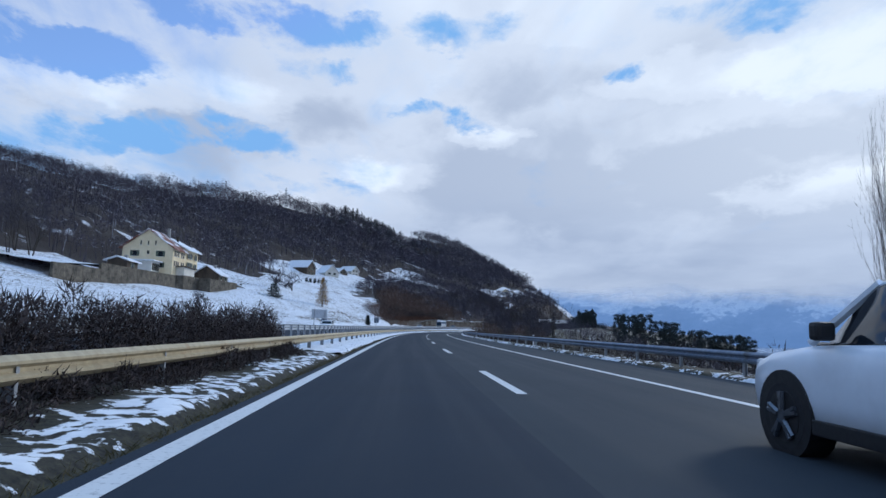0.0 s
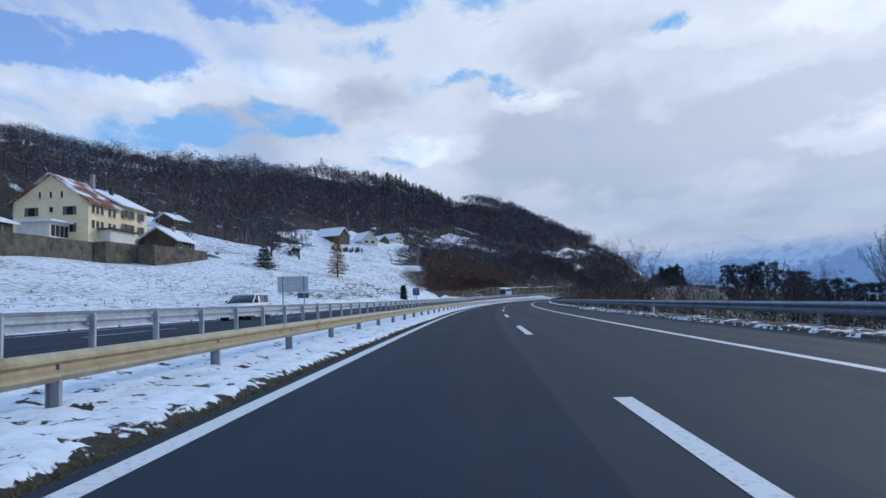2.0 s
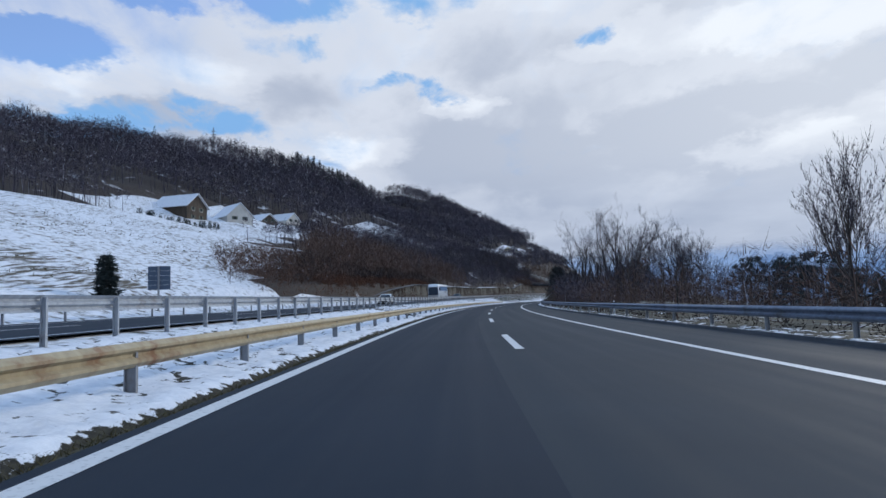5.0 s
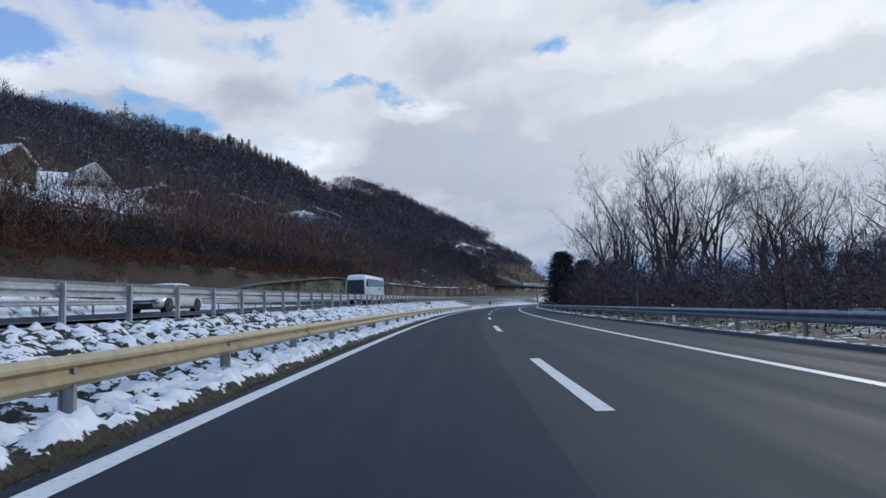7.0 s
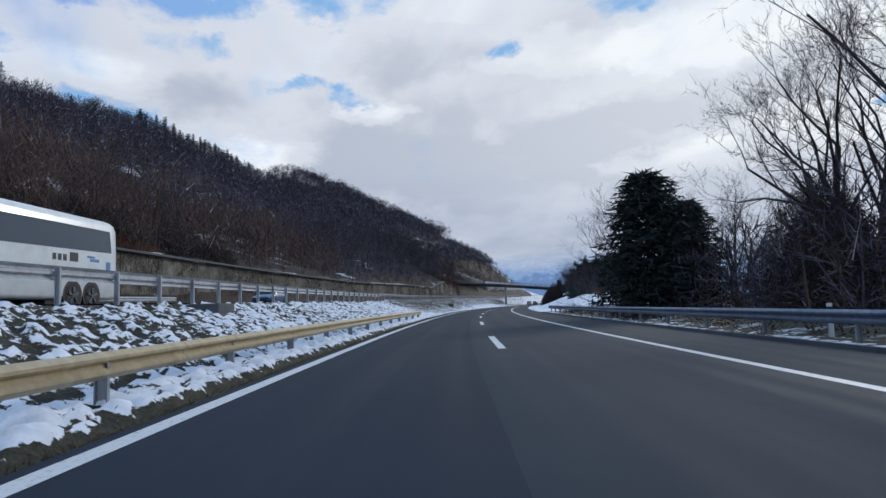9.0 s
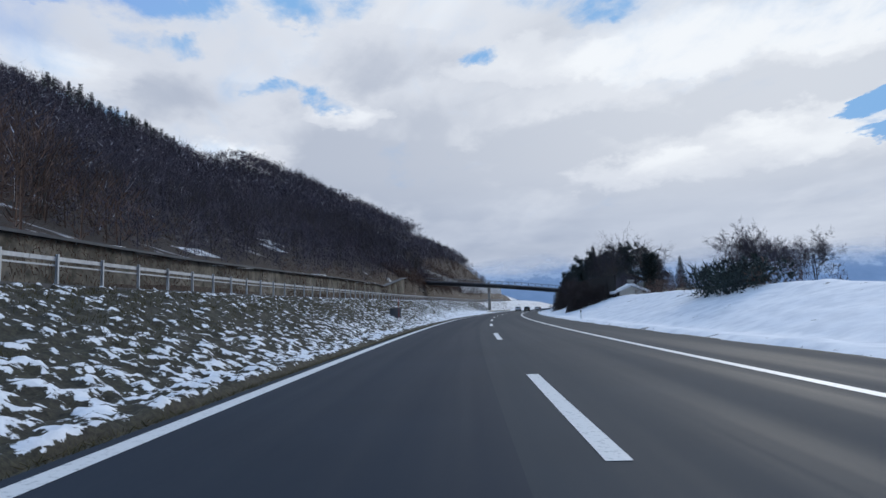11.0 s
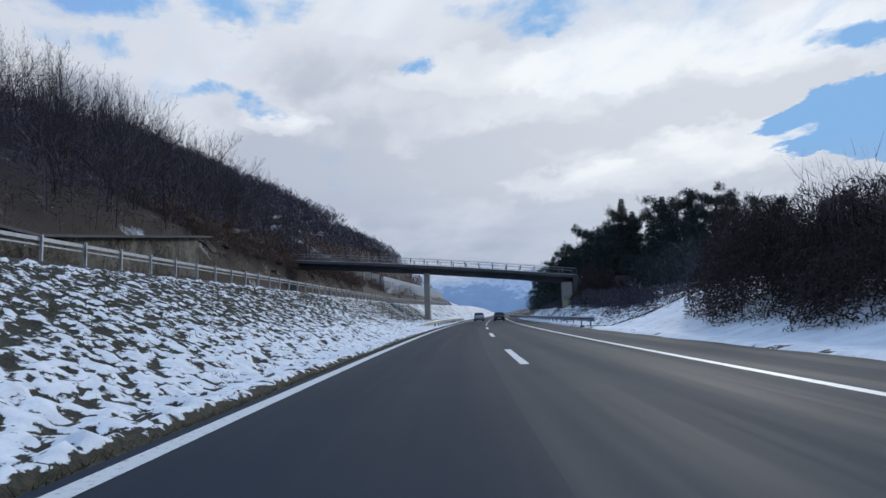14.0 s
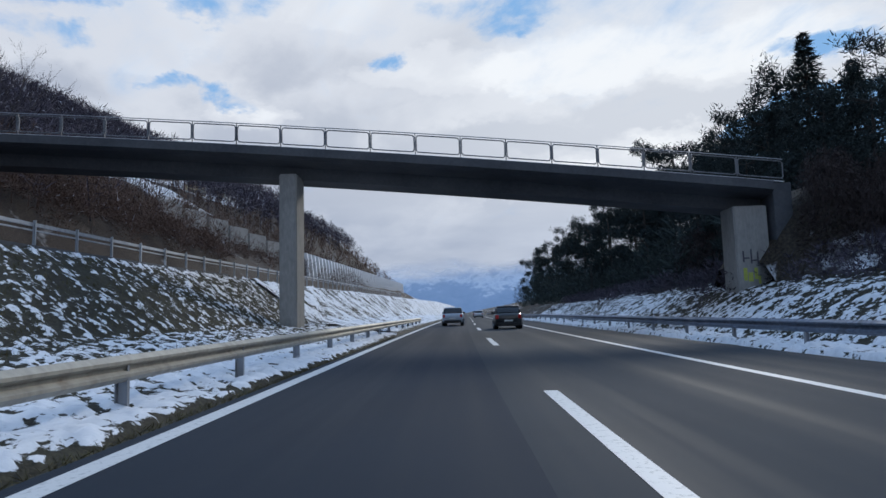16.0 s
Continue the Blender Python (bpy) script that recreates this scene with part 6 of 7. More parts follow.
def build_terrace():
    t = tagged(new("terrace_wall"), "high weathered stone terrace wall below the farmhouse", "wall")

    def leg(s0, d0, s1, d1, z0, z1, thick=0.7):
        a, b = at(s0, d0), at(s1, d1)
        n = Vector((-(b - a).y, (b - a).x, 0)).normalized() * thick
        if n.x > 0:
            n = -n
        k = max(int((b - a).length / 2.4), 1)
        for i in range(k):
            p, q = a.lerp(b, i / k), a.lerp(b, (i + 0.985) / k)
            up = 0.12 * noise.noise(Vector((i * 1.3, s0, 0)))
            v = []
            for c in (p, q):
                for o, z in ((Vector((0, 0, 0)), z0), (n * 0.25, z1 + up), (n, z1 + up), (n, z0)):
                    v.append((c.x + o.x, c.y + o.y, z))
            part("wall_length", mesh_of("wall_length", v, [(0, 4, 5, 1), (1, 5, 6, 2), (2, 6, 7, 3), (3, 7, 4, 0), (0, 1, 2, 3), (7, 6, 5, 4)], "stone_wall"), None, t)

    leg(118, -70, 131, -68.6, 8.0, 11.6)
    leg(131, -68.6, 160, -67.0, 7.5, 12.9)
    leg(160, -67.0, 161, -65.6, 7.5, 13.0)
    leg(161, -65.6, 168.5, -65.0, 7.5, 13.1)
    leg(168.5, -65.0, 168.8, -61.8, 7.2, 13.0)
    leg(168.8, -61.8, 183.5, -60.8, 7.0, 12.9)
    leg(183.5, -60.8, 186.5, -66.0, 7.0, 12.6)
    top = [at(118, -70.6, 11.5), at(131, -69.2, 12.5), at(160, -67.6, 12.8), at(161, -66.2, 12.8), at(168.6, -65.6, 12.8), at(169, -62.4, 12.8), at(183.2, -61.4, 12.8), at(187, -66, 12.6), at(188, -84, 14.5), at(118, -88, 14)]
    ob = new("terrace", mesh_of("terrace", top, [tuple(range(len(top)))], "snow_median"))
    tagged(ob, "snowy farmyard terrace", "terrace", kind="structure")


build_terrace()

# ---- roadside furniture ----


def sign_board(label, s, d, z, w, h, bottom, turn, mat, legs=2):
    sg = tagged(new("road_sign"), label, "road sign")
    sg.matrix_basis = road_pose(s, d, z, turn)
    n = max(int(h / 0.32), 1)
    for k in range(n):
        bm = bmesh.new()
        box(bm, -w / 2, -0.03, bottom + h * k / n + 0.006, w / 2, 0.03, bottom + h * (k + 1) / n - 0.006, 0.008)
        part("panel", bm, mat, sg)
    for k in range(legs):
        x = 0.0 if legs == 1 else -w * 0.34 + w * 0.68 * k / (legs - 1)
        bm = bmesh.new()
        tube(bm, (x, 0.07 - 0.16, -0.6), (x, 0.07 - 0.16, bottom + h), 0.07)
        part("leg", bm, "post", sg)
    return sg


big_sign = sign_board("large pale direction sign seen from behind on two posts", 134.8, -23.6, 0.75, 3.6, 1.8, 1.95, 38, "sign_back")
bm = bmesh.new()
box(bm, 0.5, -0.03, 1.25, 1.8, 0.03, 1.86, 0.01)
part("lower_panel", bm, "sign_dark", big_sign, "small dark panel under the sign")
sign_board("dark blue square sign on a post", 201.5, -22.2, 1.2, 1.5, 1.6, 1.3, 5, "sign_dark", 1)


def delineator(s, d):
    g = tagged(new("marker_post"), "white roadside marker post with a black band", "marker post", "marker posts")
    g.matrix_basis = road_pose(s, d, ground_z(s, d))
    bm = bmesh.new()
    vs = box(bm, -0.05, -0.04, -0.4, 0.05, 0.04, 0.88, 0.012)
    part("shaft", bm, "white_paint", g)
    bm = bmesh.new()
    box(bm, -0.054, -0.044, 0.62, 0.054, 0.044, 0.80, 0.006)
    part("band", bm, "black", g)


for s, d in ((50, 7.7), (100, 7.7), (150, 7.7), (200, 7.7), (250, 7.7), (300, 7.7), (402.7, 7.4), (453, 8.3)):
    delineator(s, d)
box_thing = tagged(new("concrete_shaft"), "round weathered concrete inspection shaft in the snowy bank", "shaft")
box_thing.matrix_basis = road_pose(396.4, -7.05, 0.32, 8)
bm = bmesh.new()
tube(bm, (0, 0, -0.8), (0, 0, 0.98), 0.44, 0.42, seg=32)
part("shaft", bm, "concrete_dark", box_thing)
bm = bmesh.new()
tube(bm, (0, 0, 0.98), (0, 0, 1.05), 0.46, 0.45, seg=32)
part("cover", bm, "concrete_dark", box_thing)
stake = tagged(new("snow_stake"), "thin red snow stake beside the shaft", "snow stake")
stake.matrix_basis = road_pose(396.0, -6.75, 0.35)
for k in range(5):
    bm = bmesh.new()
    tube(bm, (0, 0, -0.3 + 0.40 * k), (0, 0, 0.10 + 0.40 * k), 0.011, seg=6)
    part("band", bm, "red_lens", stake)
pl = tagged(new("concrete_block"), "weathered concrete block beside the far barrier", "concrete block")
pl.matrix_basis = road_pose(303.5, -8.5, 0.95, 4)
bm = bmesh.new()
box(bm, -0.55, -0.8, -0.4, 0.55, 0.8, 0.45, 0.04)
part("block", bm, "concrete_dark", pl)


def build_pylon():
    p = tagged(new("radio_mast"), "thin steel lattice mast on the wooded ridge", "mast")
    p.matrix_basis = pose(*at(566, -291, 118))
    H, w0, w1 = 29.0, 1.1, 0.25
    for sx, sy in ((1, 1), (1, -1), (-1, 1), (-1, -1)):
        bm = bmesh.new()
        tube(bm, (sx * w0, sy * w0, 0), (sx * w1, sy * w1, H), 0.13, seg=5)
        part("leg", bm, "post", p)
    bm = bmesh.new()
    for k in range(13):
        z0, z1 = H * k / 13, H * (k + 1) / 13
        a, b = w0 + (w1 - w0) * k / 13, w0 + (w1 - w0) * (k + 1) / 13
        for (x0, y0), (x1, y1) in (((-1, -1), (1, -1)), ((1, -1), (1, 1)), ((1, 1), (-1, 1)), ((-1, 1), (-1, -1))):
            tube(bm, (x0 * a, y0 * a, z0), (x1 * b, y1 * b, z1), 0.06, seg=4)
    part("lattice", bm, "post", p)
    for z, w in ((23, 2.2), (26, 1.6)):
        bm = bmesh.new()
        box(bm, -w, -0.15, z, w, 0.15, z + 0.5)
        part("crossarm", bm, "post", p)


build_pylon()
lamp = tagged(new("street_lamp"), "slim grey street lamp on the hillside lane", "street lamp")
lamp.matrix_basis = road_pose(735.9, -96.8, 46.0)
bm = bmesh.new()
tube(bm, (0, 0, -0.5), (0, 0, 9.0), 0.12, 0.07)
part("pole", bm, "post", lamp)
bm = bmesh.new()
box(bm, -0.1, -0.9, 9.0, 0.1, 0.3, 9.16, 0.03)
part("head", bm, "post", lamp)

# ---- vehicles ----


def loft(name, stations, mat, smooth=True):
    """A closed hull from cross-sections; each station is (y, half section of (x, z) from the bottom middle to the top middle)."""
    verts, faces = [], []
    k = 0
    for y, half in stations:
        ring = [(x, y, z) for x, z in half] + [(-x, y, z) for x, z in reversed(half) if x > 1e-6]
        k = len(ring)
        verts += ring
    n = len(stations)
    for i in range(n - 1):
        for j in range(k):
            a, b = i * k + j, i * k + (j + 1) % k
            faces.append((a, b, b + k, a + k))
    faces += [tuple(range(k))[::-1], tuple(range((n - 1) * k, n * k))]
    me = mesh_of(name, verts, faces, mat)
    if smooth:
        me.shade_smooth()
    return me


def wheel(parent, x, y, r, w, side):
    bm = bmesh.new()
    tube(bm, (x - w / 2, y, r), (x + w / 2, y, r), r, seg=28)
    bmesh.ops.bevel(bm, geom=[e for e in bm.edges if len(e.link_faces) == 2 and any(len(f.verts) > 4 for f in e.link_faces)], offset=0.035, segments=2, affect="EDGES")
    wh = part("wheel", bm, "rubber", parent)
    o = x + side * (w / 2 + 0.004)
    bm = bmesh.new()
    tube(bm, (o - side * 0.05, y, r), (o, y, r), r * 0.70, seg=24)
    part("rim", bm, "black", wh)
    bm = bmesh.new()
    for k in range(5):
        a = 2 * math.pi * k / 5 + 0.3
        c, sn = math.cos(a), math.sin(a)
        for off in (-0.10, 0.10):
            c2, s2 = math.cos(a + off), math.sin(a + off)
            tube(bm, (o + side * 0.012, y + 0.06 * c, r + 0.06 * sn), (o + side * 0.012, y + r * 0.67 * c2, r + r * 0.67 * s2), 0.034, 0.026, seg=6)
    tube(bm, (o, y, r), (o + side * 0.025, y, r), 0.07, seg=12)
    part("spokes", bm, "alloy", wh)


def car(label, paint, L=4.3, W=1.8, H=1.5, kind="hatch", name="car"):
    """A passenger car, nose to +y, standing on z = 0."""
    c = tagged(new(name), label, "car")
    hw, f = W / 2, L / 2
    suv = kind == "suv"
    clear = 0.26 if suv else 0.18
    hood, belt = (1.02, 1.08) if suv else (0.84, 0.95)
    hood, belt = hood * H / (1.68 if suv else 1.5), belt * H / (1.68 if suv else 1.5)
    boot = belt + 0.02 if kind != "sedan" else belt - 0.02

    def sec(w, zb, zt, crown=0.03):
        return [(0, zb), (hw * w * 0.86, zb), (hw * w * 0.97, zb + 0.10), (hw * w, zb + 0.28), (hw * w, (zb + zt) / 2 + 0.08), (hw * w * 0.985, zt - 0.10), (hw * w * 0.93, zt - 0.02), (hw * w * 0.6, zt + crown * 0.8), (0, zt + crown)]

    st = [(-f, sec(0.80, clear + 0.16, boot - 0.18)), (-f + 0.05, sec(0.90, clear + 0.06, boot - 0.06)), (-f + 0.25, sec(0.985, clear, boot)), (-f + 1.0, sec(1.0, clear, belt + 0.01)), (0.0, sec(1.0, clear, belt)),
          (f - 1.55, sec(1.0, clear, belt - 0.02)), (f - 1.15, sec(0.995, clear, hood + 0.02)), (f - 0.55, sec(0.97, clear, hood - 0.06)), (f - 0.2, sec(0.91, clear + 0.02, hood - 0.16)), (f - 0.05, sec(0.82, clear + 0.06, hood - 0.28)), (f, sec(0.70, clear + 0.12, hood - 0.36))]
    body = part("body", loft("body", st, paint), None, c)
    # cabin: glass from belt to roof, then the painted roof skin and pillars
    rear0, rear1 = {"hatch": (-f + 0.28, -f + 0.62), "suv": (-f + 0.22, -f + 0.45), "sedan": (-f + 0.75, -f + 1.35)}[kind]
    fr0, fr1 = f - 1.15, f - 1.95

    def gsec(w, zb, zt):
        return [(0, zb), (hw * w, zb), (hw * w * 0.97, zb + 0.05), (hw * (w - 0.10), zt - 0.05), (hw * (w - 0.16), zt), (0, zt + 0.02)]

    top = H - 0.06
    g = [(rear0, gsec(0.86, belt - 0.06, belt + 0.02)), ((rear0 * 0.45 + rear1 * 0.55), gsec(0.90, belt - 0.06, (belt + top) / 2 + 0.12)), (rear1, gsec(0.92, belt - 0.06, top - 0.03)), (0.0, gsec(0.93, belt - 0.06, top)), (fr1, gsec(0.92, belt - 0.06, top - 0.05)),
         (fr1 * 0.5 + fr0 * 0.5, gsec(0.89, belt - 0.06, (belt + top) / 2 - 0.02)), (fr0, gsec(0.84, belt - 0.06, belt - 0.02))]
    part("glazing", loft("glazing", g, "car_glass"), None, c)
    r = [(rear1 - 0.10, [(0, top - 0.06), (hw * 0.76, top - 0.07), (hw * 0.77, top - 0.05), (hw * 0.70, top - 0.005), (0, top + 0.02)]), (rear1 + 0.2, [(0, top - 0.06), (hw * 0.80, top - 0.07), (hw * 0.81, top - 0.04), (hw * 0.72, top + 0.02), (0, top + 0.05)]),
         (0.0, [(0, top - 0.06), (hw * 0.81, top - 0.06), (hw * 0.82, top - 0.03), (hw * 0.73, top + 0.03), (0, top + 0.06)]), (fr1 + 0.05, [(0, top - 0.09), (hw * 0.79, top - 0.10), (hw * 0.80, top - 0.08), (hw * 0.70, top - 0.03), (0, top)])]
    part("roof", loft("roof", r, paint), None, c)
    for sx in (-1, 1):
        for (y0, z0), (y1, z1) in (((fr0 - 0.03, belt - 0.02), (fr1, top - 0.05)), ((0.0, belt), (-0.12, top - 0.02)), ((rear0 + 0.35, belt), (rear1 + 0.22, top - 0.04))):
            bm = bmesh.new()
            tube(bm, (sx * hw * 0.90, y0, z0), (sx * hw * 0.775, y1, z1), 0.045, 0.04, seg=6)
            part("pillar", bm, paint, c)
    R = 0.35 if suv else 0.31
    for y in (f - 0.85, -f + 0.82):
        for sx in (-1, 1):
            bm = bmesh.new()
            tube(bm, (sx * (hw - 0.26), y, R + 0.02), (sx * (hw + 0.008), y, R + 0.02), R + 0.075, seg=28)
            part("wheel_arch", bm, "black", c)
            wheel(c, sx * (hw - 0.10), y, R, 0.22, sx)
    for sx in (-1, 1):
        bm = bmesh.new()
        box(bm, sx * (hw + 0.02) - 0.09, fr0 - 0.42, belt + 0.0, sx * (hw + 0.02) + 0.09, fr0 - 0.28, belt + 0.17, 0.04)
        part("mirror", bm, "black" if suv else paint, c)
        bm = bmesh.new()
        box(bm, sx * hw * 0.66 - 0.14, f - 0.24, hood - 0.30, sx * hw * 0.66 + 0.14, f - 0.06, hood - 0.15, 0.04)
        part("headlight", bm, "lamp_lens", c)
        bm = bmesh.new()
        box(bm, sx * hw * 0.80 - 0.10, -f - 0.005, boot - 0.32, sx * hw * 0.80 + 0.10, -f + 0.14, boot - 0.08, 0.03)
        part("tail_light", bm, "red_lens", c)
        bm = bmesh.new()
        box(bm, sx * (hw + 0.004) - 0.012, -0.35, belt - 0.19, sx * (hw + 0.004) + 0.012, -0.17, belt - 0.155, 0.008)
        part("door_handle", bm, "black", c)
        bm = bmesh.new()
        box(bm, sx * hw - 0.025, -f + 1.25, clear - 0.02, sx * hw + 0.012, f - 1.3, clear + 0.12, 0.015)
        part("sill", bm, "black", c)
    bm = bmesh.new()
    box(bm, -hw * 0.82, -f - 0.03, clear + 0.02, hw * 0.82, -f + 0.12, clear + 0.24, 0.04)
    part("bumper", bm, "black", c)
    bm = bmesh.new()
    box(bm, -hw * 0.6, f - 0.06, clear + 0.05, hw * 0.6, f + 0.015, clear + 0.26, 0.04)
    part("grille", bm, "black", c)
    bm = bmesh.new()
    box(bm, -0.26, -f - 0.036, clear + 0.30, 0.26, -f - 0.0, clear + 0.41)
    part("plate", bm, "plate", c)
    return c


def place(ob, s, d, z=0.0, turn=0.0):
    ob.matrix_basis = road_pose(s, d, z, turn)
    return ob


place(car("white off-road car with black mirrors in the slow lane", car_paint("paint_white", (0.80, 0.84, 0.90)), 4.34, 1.82, 1.69, "suv"), 6.0, 2.55)
place(car("silver-blue family car in the overtaking lane", car_paint("paint_silver", (0.36, 0.41, 0.48)), 4.4, 1.8, 1.60, "suv"), 569.3, -1.9, 0, -1)
place(car("black hatchback in the slow lane", car_paint("paint_black", (0.012, 0.013, 0.016)), 4.0, 1.76, 1.50), 555.3, 1.85, 0, -1)
place(car("white hatchback far ahead", car_paint("paint_offwhite", (0.6, 0.62, 0.64)), 4.1, 1.76, 1.48), 640, 1.7, 0, -2)
place(car("dark estate car far ahead", car_paint("paint_dark", (0.03, 0.035, 0.05)), 4.5, 1.8, 1.5), 668, 1.8, 0, -2)
place(car("white saloon on the oncoming carriageway", car_paint("paint_white_b", (0.72, 0.74, 0.76)), 4.7, 1.82, 1.45, "sedan"), 252.8, -16.3, float(ZB(252.8)), 180)
place(car("white off-road car on the oncoming carriageway", car_paint("paint_white_c", (0.72, 0.74, 0.76)), 4.4, 1.84, 1.62, "suv"), 104.0, -16.2, float(ZB(104)), 180)
place(car("blue car on the oncoming carriageway", car_paint("paint_blue", (0.06, 0.13, 0.25)), 4.3, 1.8, 1.5), 338, -18.0, float(ZB(338)), 180)


def build_coach():
    """A white touring coach, nose to +y."""
    c = tagged(new("coach"), "white touring coach with dark window band on the oncoming carriageway", "coach")
    L, hw, H = 12.0, 1.27, 3.65
    f = L / 2

    def sec(w, z0, z1, lean=0.0):
        return [(0, z0), (hw * w * 0.95, z0), (hw * w, z0 + 0.15), (hw * w, 1.3), (hw * w * 0.995, 2.2), (hw * w * (0.97 - lean), z1 - 0.35), (hw * w * (0.90 - lean), z1 - 0.1), (hw * w * 0.7, z1), (0, z1 + 0.03)]

    paint = car_paint("coach_white", (0.70, 0.74, 0.76))
    st = [(-f, sec(0.93, 0.5, H - 0.35)), (-f + 0.12, sec(0.98, 0.40, H - 0.10)), (-f + 0.5, sec(1.0, 0.35, H)), (0, sec(1, 0.35, H)), (f - 1.2, sec(1, 0.35, H)), (f - 0.5, sec(0.99, 0.35, H - 0.08)), (f - 0.12, sec(0.96, 0.38, H - 0.45)), (f, sec(0.90, 0.42, H - 0.9))]
    part("body", loft("body", st, paint), None, c)
    for sx in (-1, 1):
        v = []
        for x in (hw * 1.004, hw * 0.9):
            for y, z in ((-f + 0.5, 2.28), (f - 1.0, 2.12), (f - 0.55, 2.45), (f - 0.8, 3.12), (-f + 0.6, 3.18)):
                lean = (z - 1.7) * 0.03
                v.append((sx * (x - lean + 0.01), y, z))
        fc = [(0, 1, 2, 3, 4), (9, 8, 7, 6, 5)] + [(i, (i + 1) % 5, 5 + (i + 1) % 5, 5 + i) for i in range(5)]
        part("window_band", mesh_of("window_band", v, fc, "bus_glass"), None, c)
        for y in (f - 2.6, -f + 3.1, -f + 1.9):
            bm = bmesh.new()
            tube(bm, (sx * (hw - 0.3), y, 0.5), (sx * (hw + 0.006), y, 0.5), 0.58, seg=26)
            part("wheel_arch", bm, "black", c)
            wheel(c, sx * (hw - 0.12), y, 0.49, 0.28, sx)
        # plain bars stand for the lettering and emblem
        for k, (y0, y1, z0, z1) in enumerate([(-3.2, -2.7, 1.78, 2.12), (-2.5, -2.3, 1.78, 2.02), (-2.2, -2.0, 1.78, 2.02), (-1.9, -1.7, 1.78, 2.02), (-4.6, -4.0, 1.84, 1.96), (-4.3, -3.8, 1.98, 2.06), (-5.4, -5.1, 1.5, 1.9)]):
            bm = bmesh.new()
            box(bm, sx * hw * 1.001 - 0.006, y0, z0, sx * hw * 1.001 + 0.006, y1, z1, 0.004)
            part("decal", bm, "decal_blue" if k > 3 else "black", c)
        bm = bmesh.new()
        box(bm, sx * (hw + 0.2) - 0.1, f - 0.25, 2.1, sx * (hw + 0.2) + 0.1, f - 0.05, 2.75, 0.05)
        part("mirror", bm, "black", c)
        bm = bmesh.new()
        box(bm, sx * hw * 0.7 - 0.2, f - 0.14, 0.62, sx * hw * 0.7 + 0.2, f + 0.0, 0.85, 0.05)
        part("headlight", bm, "lamp_lens", c)
    v = [(-1.1, f - 0.10, 1.15), (1.1, f - 0.10, 1.15), (1.08, f - 0.42, 3.0), (-1.08, f - 0.42, 3.0), (-1.12, f + 0.05, 1.15), (1.12, f + 0.05, 1.15), (1.06, f + 0.0, 2.95), (-1.06, f + 0.0, 2.95)]
    part("windscreen", mesh_of("windscreen", v, [(4, 5, 6, 7), (0, 3, 2, 1), (0, 1, 5, 4), (1, 2, 6, 5), (2, 3, 7, 6), (3, 0, 4, 7)], "bus_glass"), None, c)
    return c


place(build_coach(), 305.2, -16.8, float(ZB(304)), 180)

# ---- verges ----


def verge_material(name, k, rag=3.0):
    """Snow lying in lumps over winter grass; k scales the lumps' fineness."""
    m, n, bsdf, pos = material(name, 0.85, 0.0, 0.25)
    pos = n.mapping(pos, (k, k, k))
    at_ = n.add("ShaderNodeAttribute", attribute_name="white")
    warp = n.add("ShaderNodeTexNoise")
    n.link(pos, warp.inputs["Vector"])
    warp.inputs["Scale"].default_value, warp.inputs["Detail"].default_value = 2.2, 3.0
    vor = n.add("ShaderNodeTexVoronoi", feature="F1")
    n.link(n.mix(0.30, pos, warp.outputs["Color"], "ADD"), vor.inputs["Vector"])
    vor.inputs["Scale"].default_value = 3.6
    lump = n.math("SUBTRACT", 0.92, n.math("MULTIPLY", vor.outputs["Distance"], 0.95))
    a = n.math("ADD", n.math("MULTIPLY", n.noise(pos, 6.5, 5, 0.65, 0.4), 0.62), n.math("MULTIPLY", lump, 0.38))
    f = n.math("ADD", at_.outputs["Fac"], n.math("MULTIPLY", n.math("SUBTRACT", a, 0.5), rag))
    mask = n.ramp(f, [(0.46, 0.0), (0.54, 1.0)])
    g = n.noise(pos, 11.0, 5, 0.7)
    h = n.noise(pos, 0.5, 3)
    under = n.mix(h, n.ramp(g, [(0.35, (0.010, 0.009, 0.008)), (0.68, (0.058, 0.046, 0.033))]), n.ramp(g, [(0.35, (0.011, 0.012, 0.009)), (0.68, (0.050, 0.052, 0.028))]))
    white = n.ramp(n.noise(pos, 3.0, 4), [(0.35, (0.60, 0.62, 0.655)), (0.6, (0.74, 0.75, 0.77))])
    n.link(n.mix(mask, under, white), bsdf.inputs["Base Color"])
    bump(n, bsdf, n.math("ADD", n.math("MULTIPLY", mask, 0.5), n.math("MULTIPLY", a, 0.5)), 0.6, 0.06)
    return m


MAT["verge_snow"] = verge_material("verge_snow", 1.0)
MAT["bank_snow"] = verge_material("bank_snow", 1.5, 2.0)
MAT["verge_drift"] = verge_material("verge_drift", 0.42)


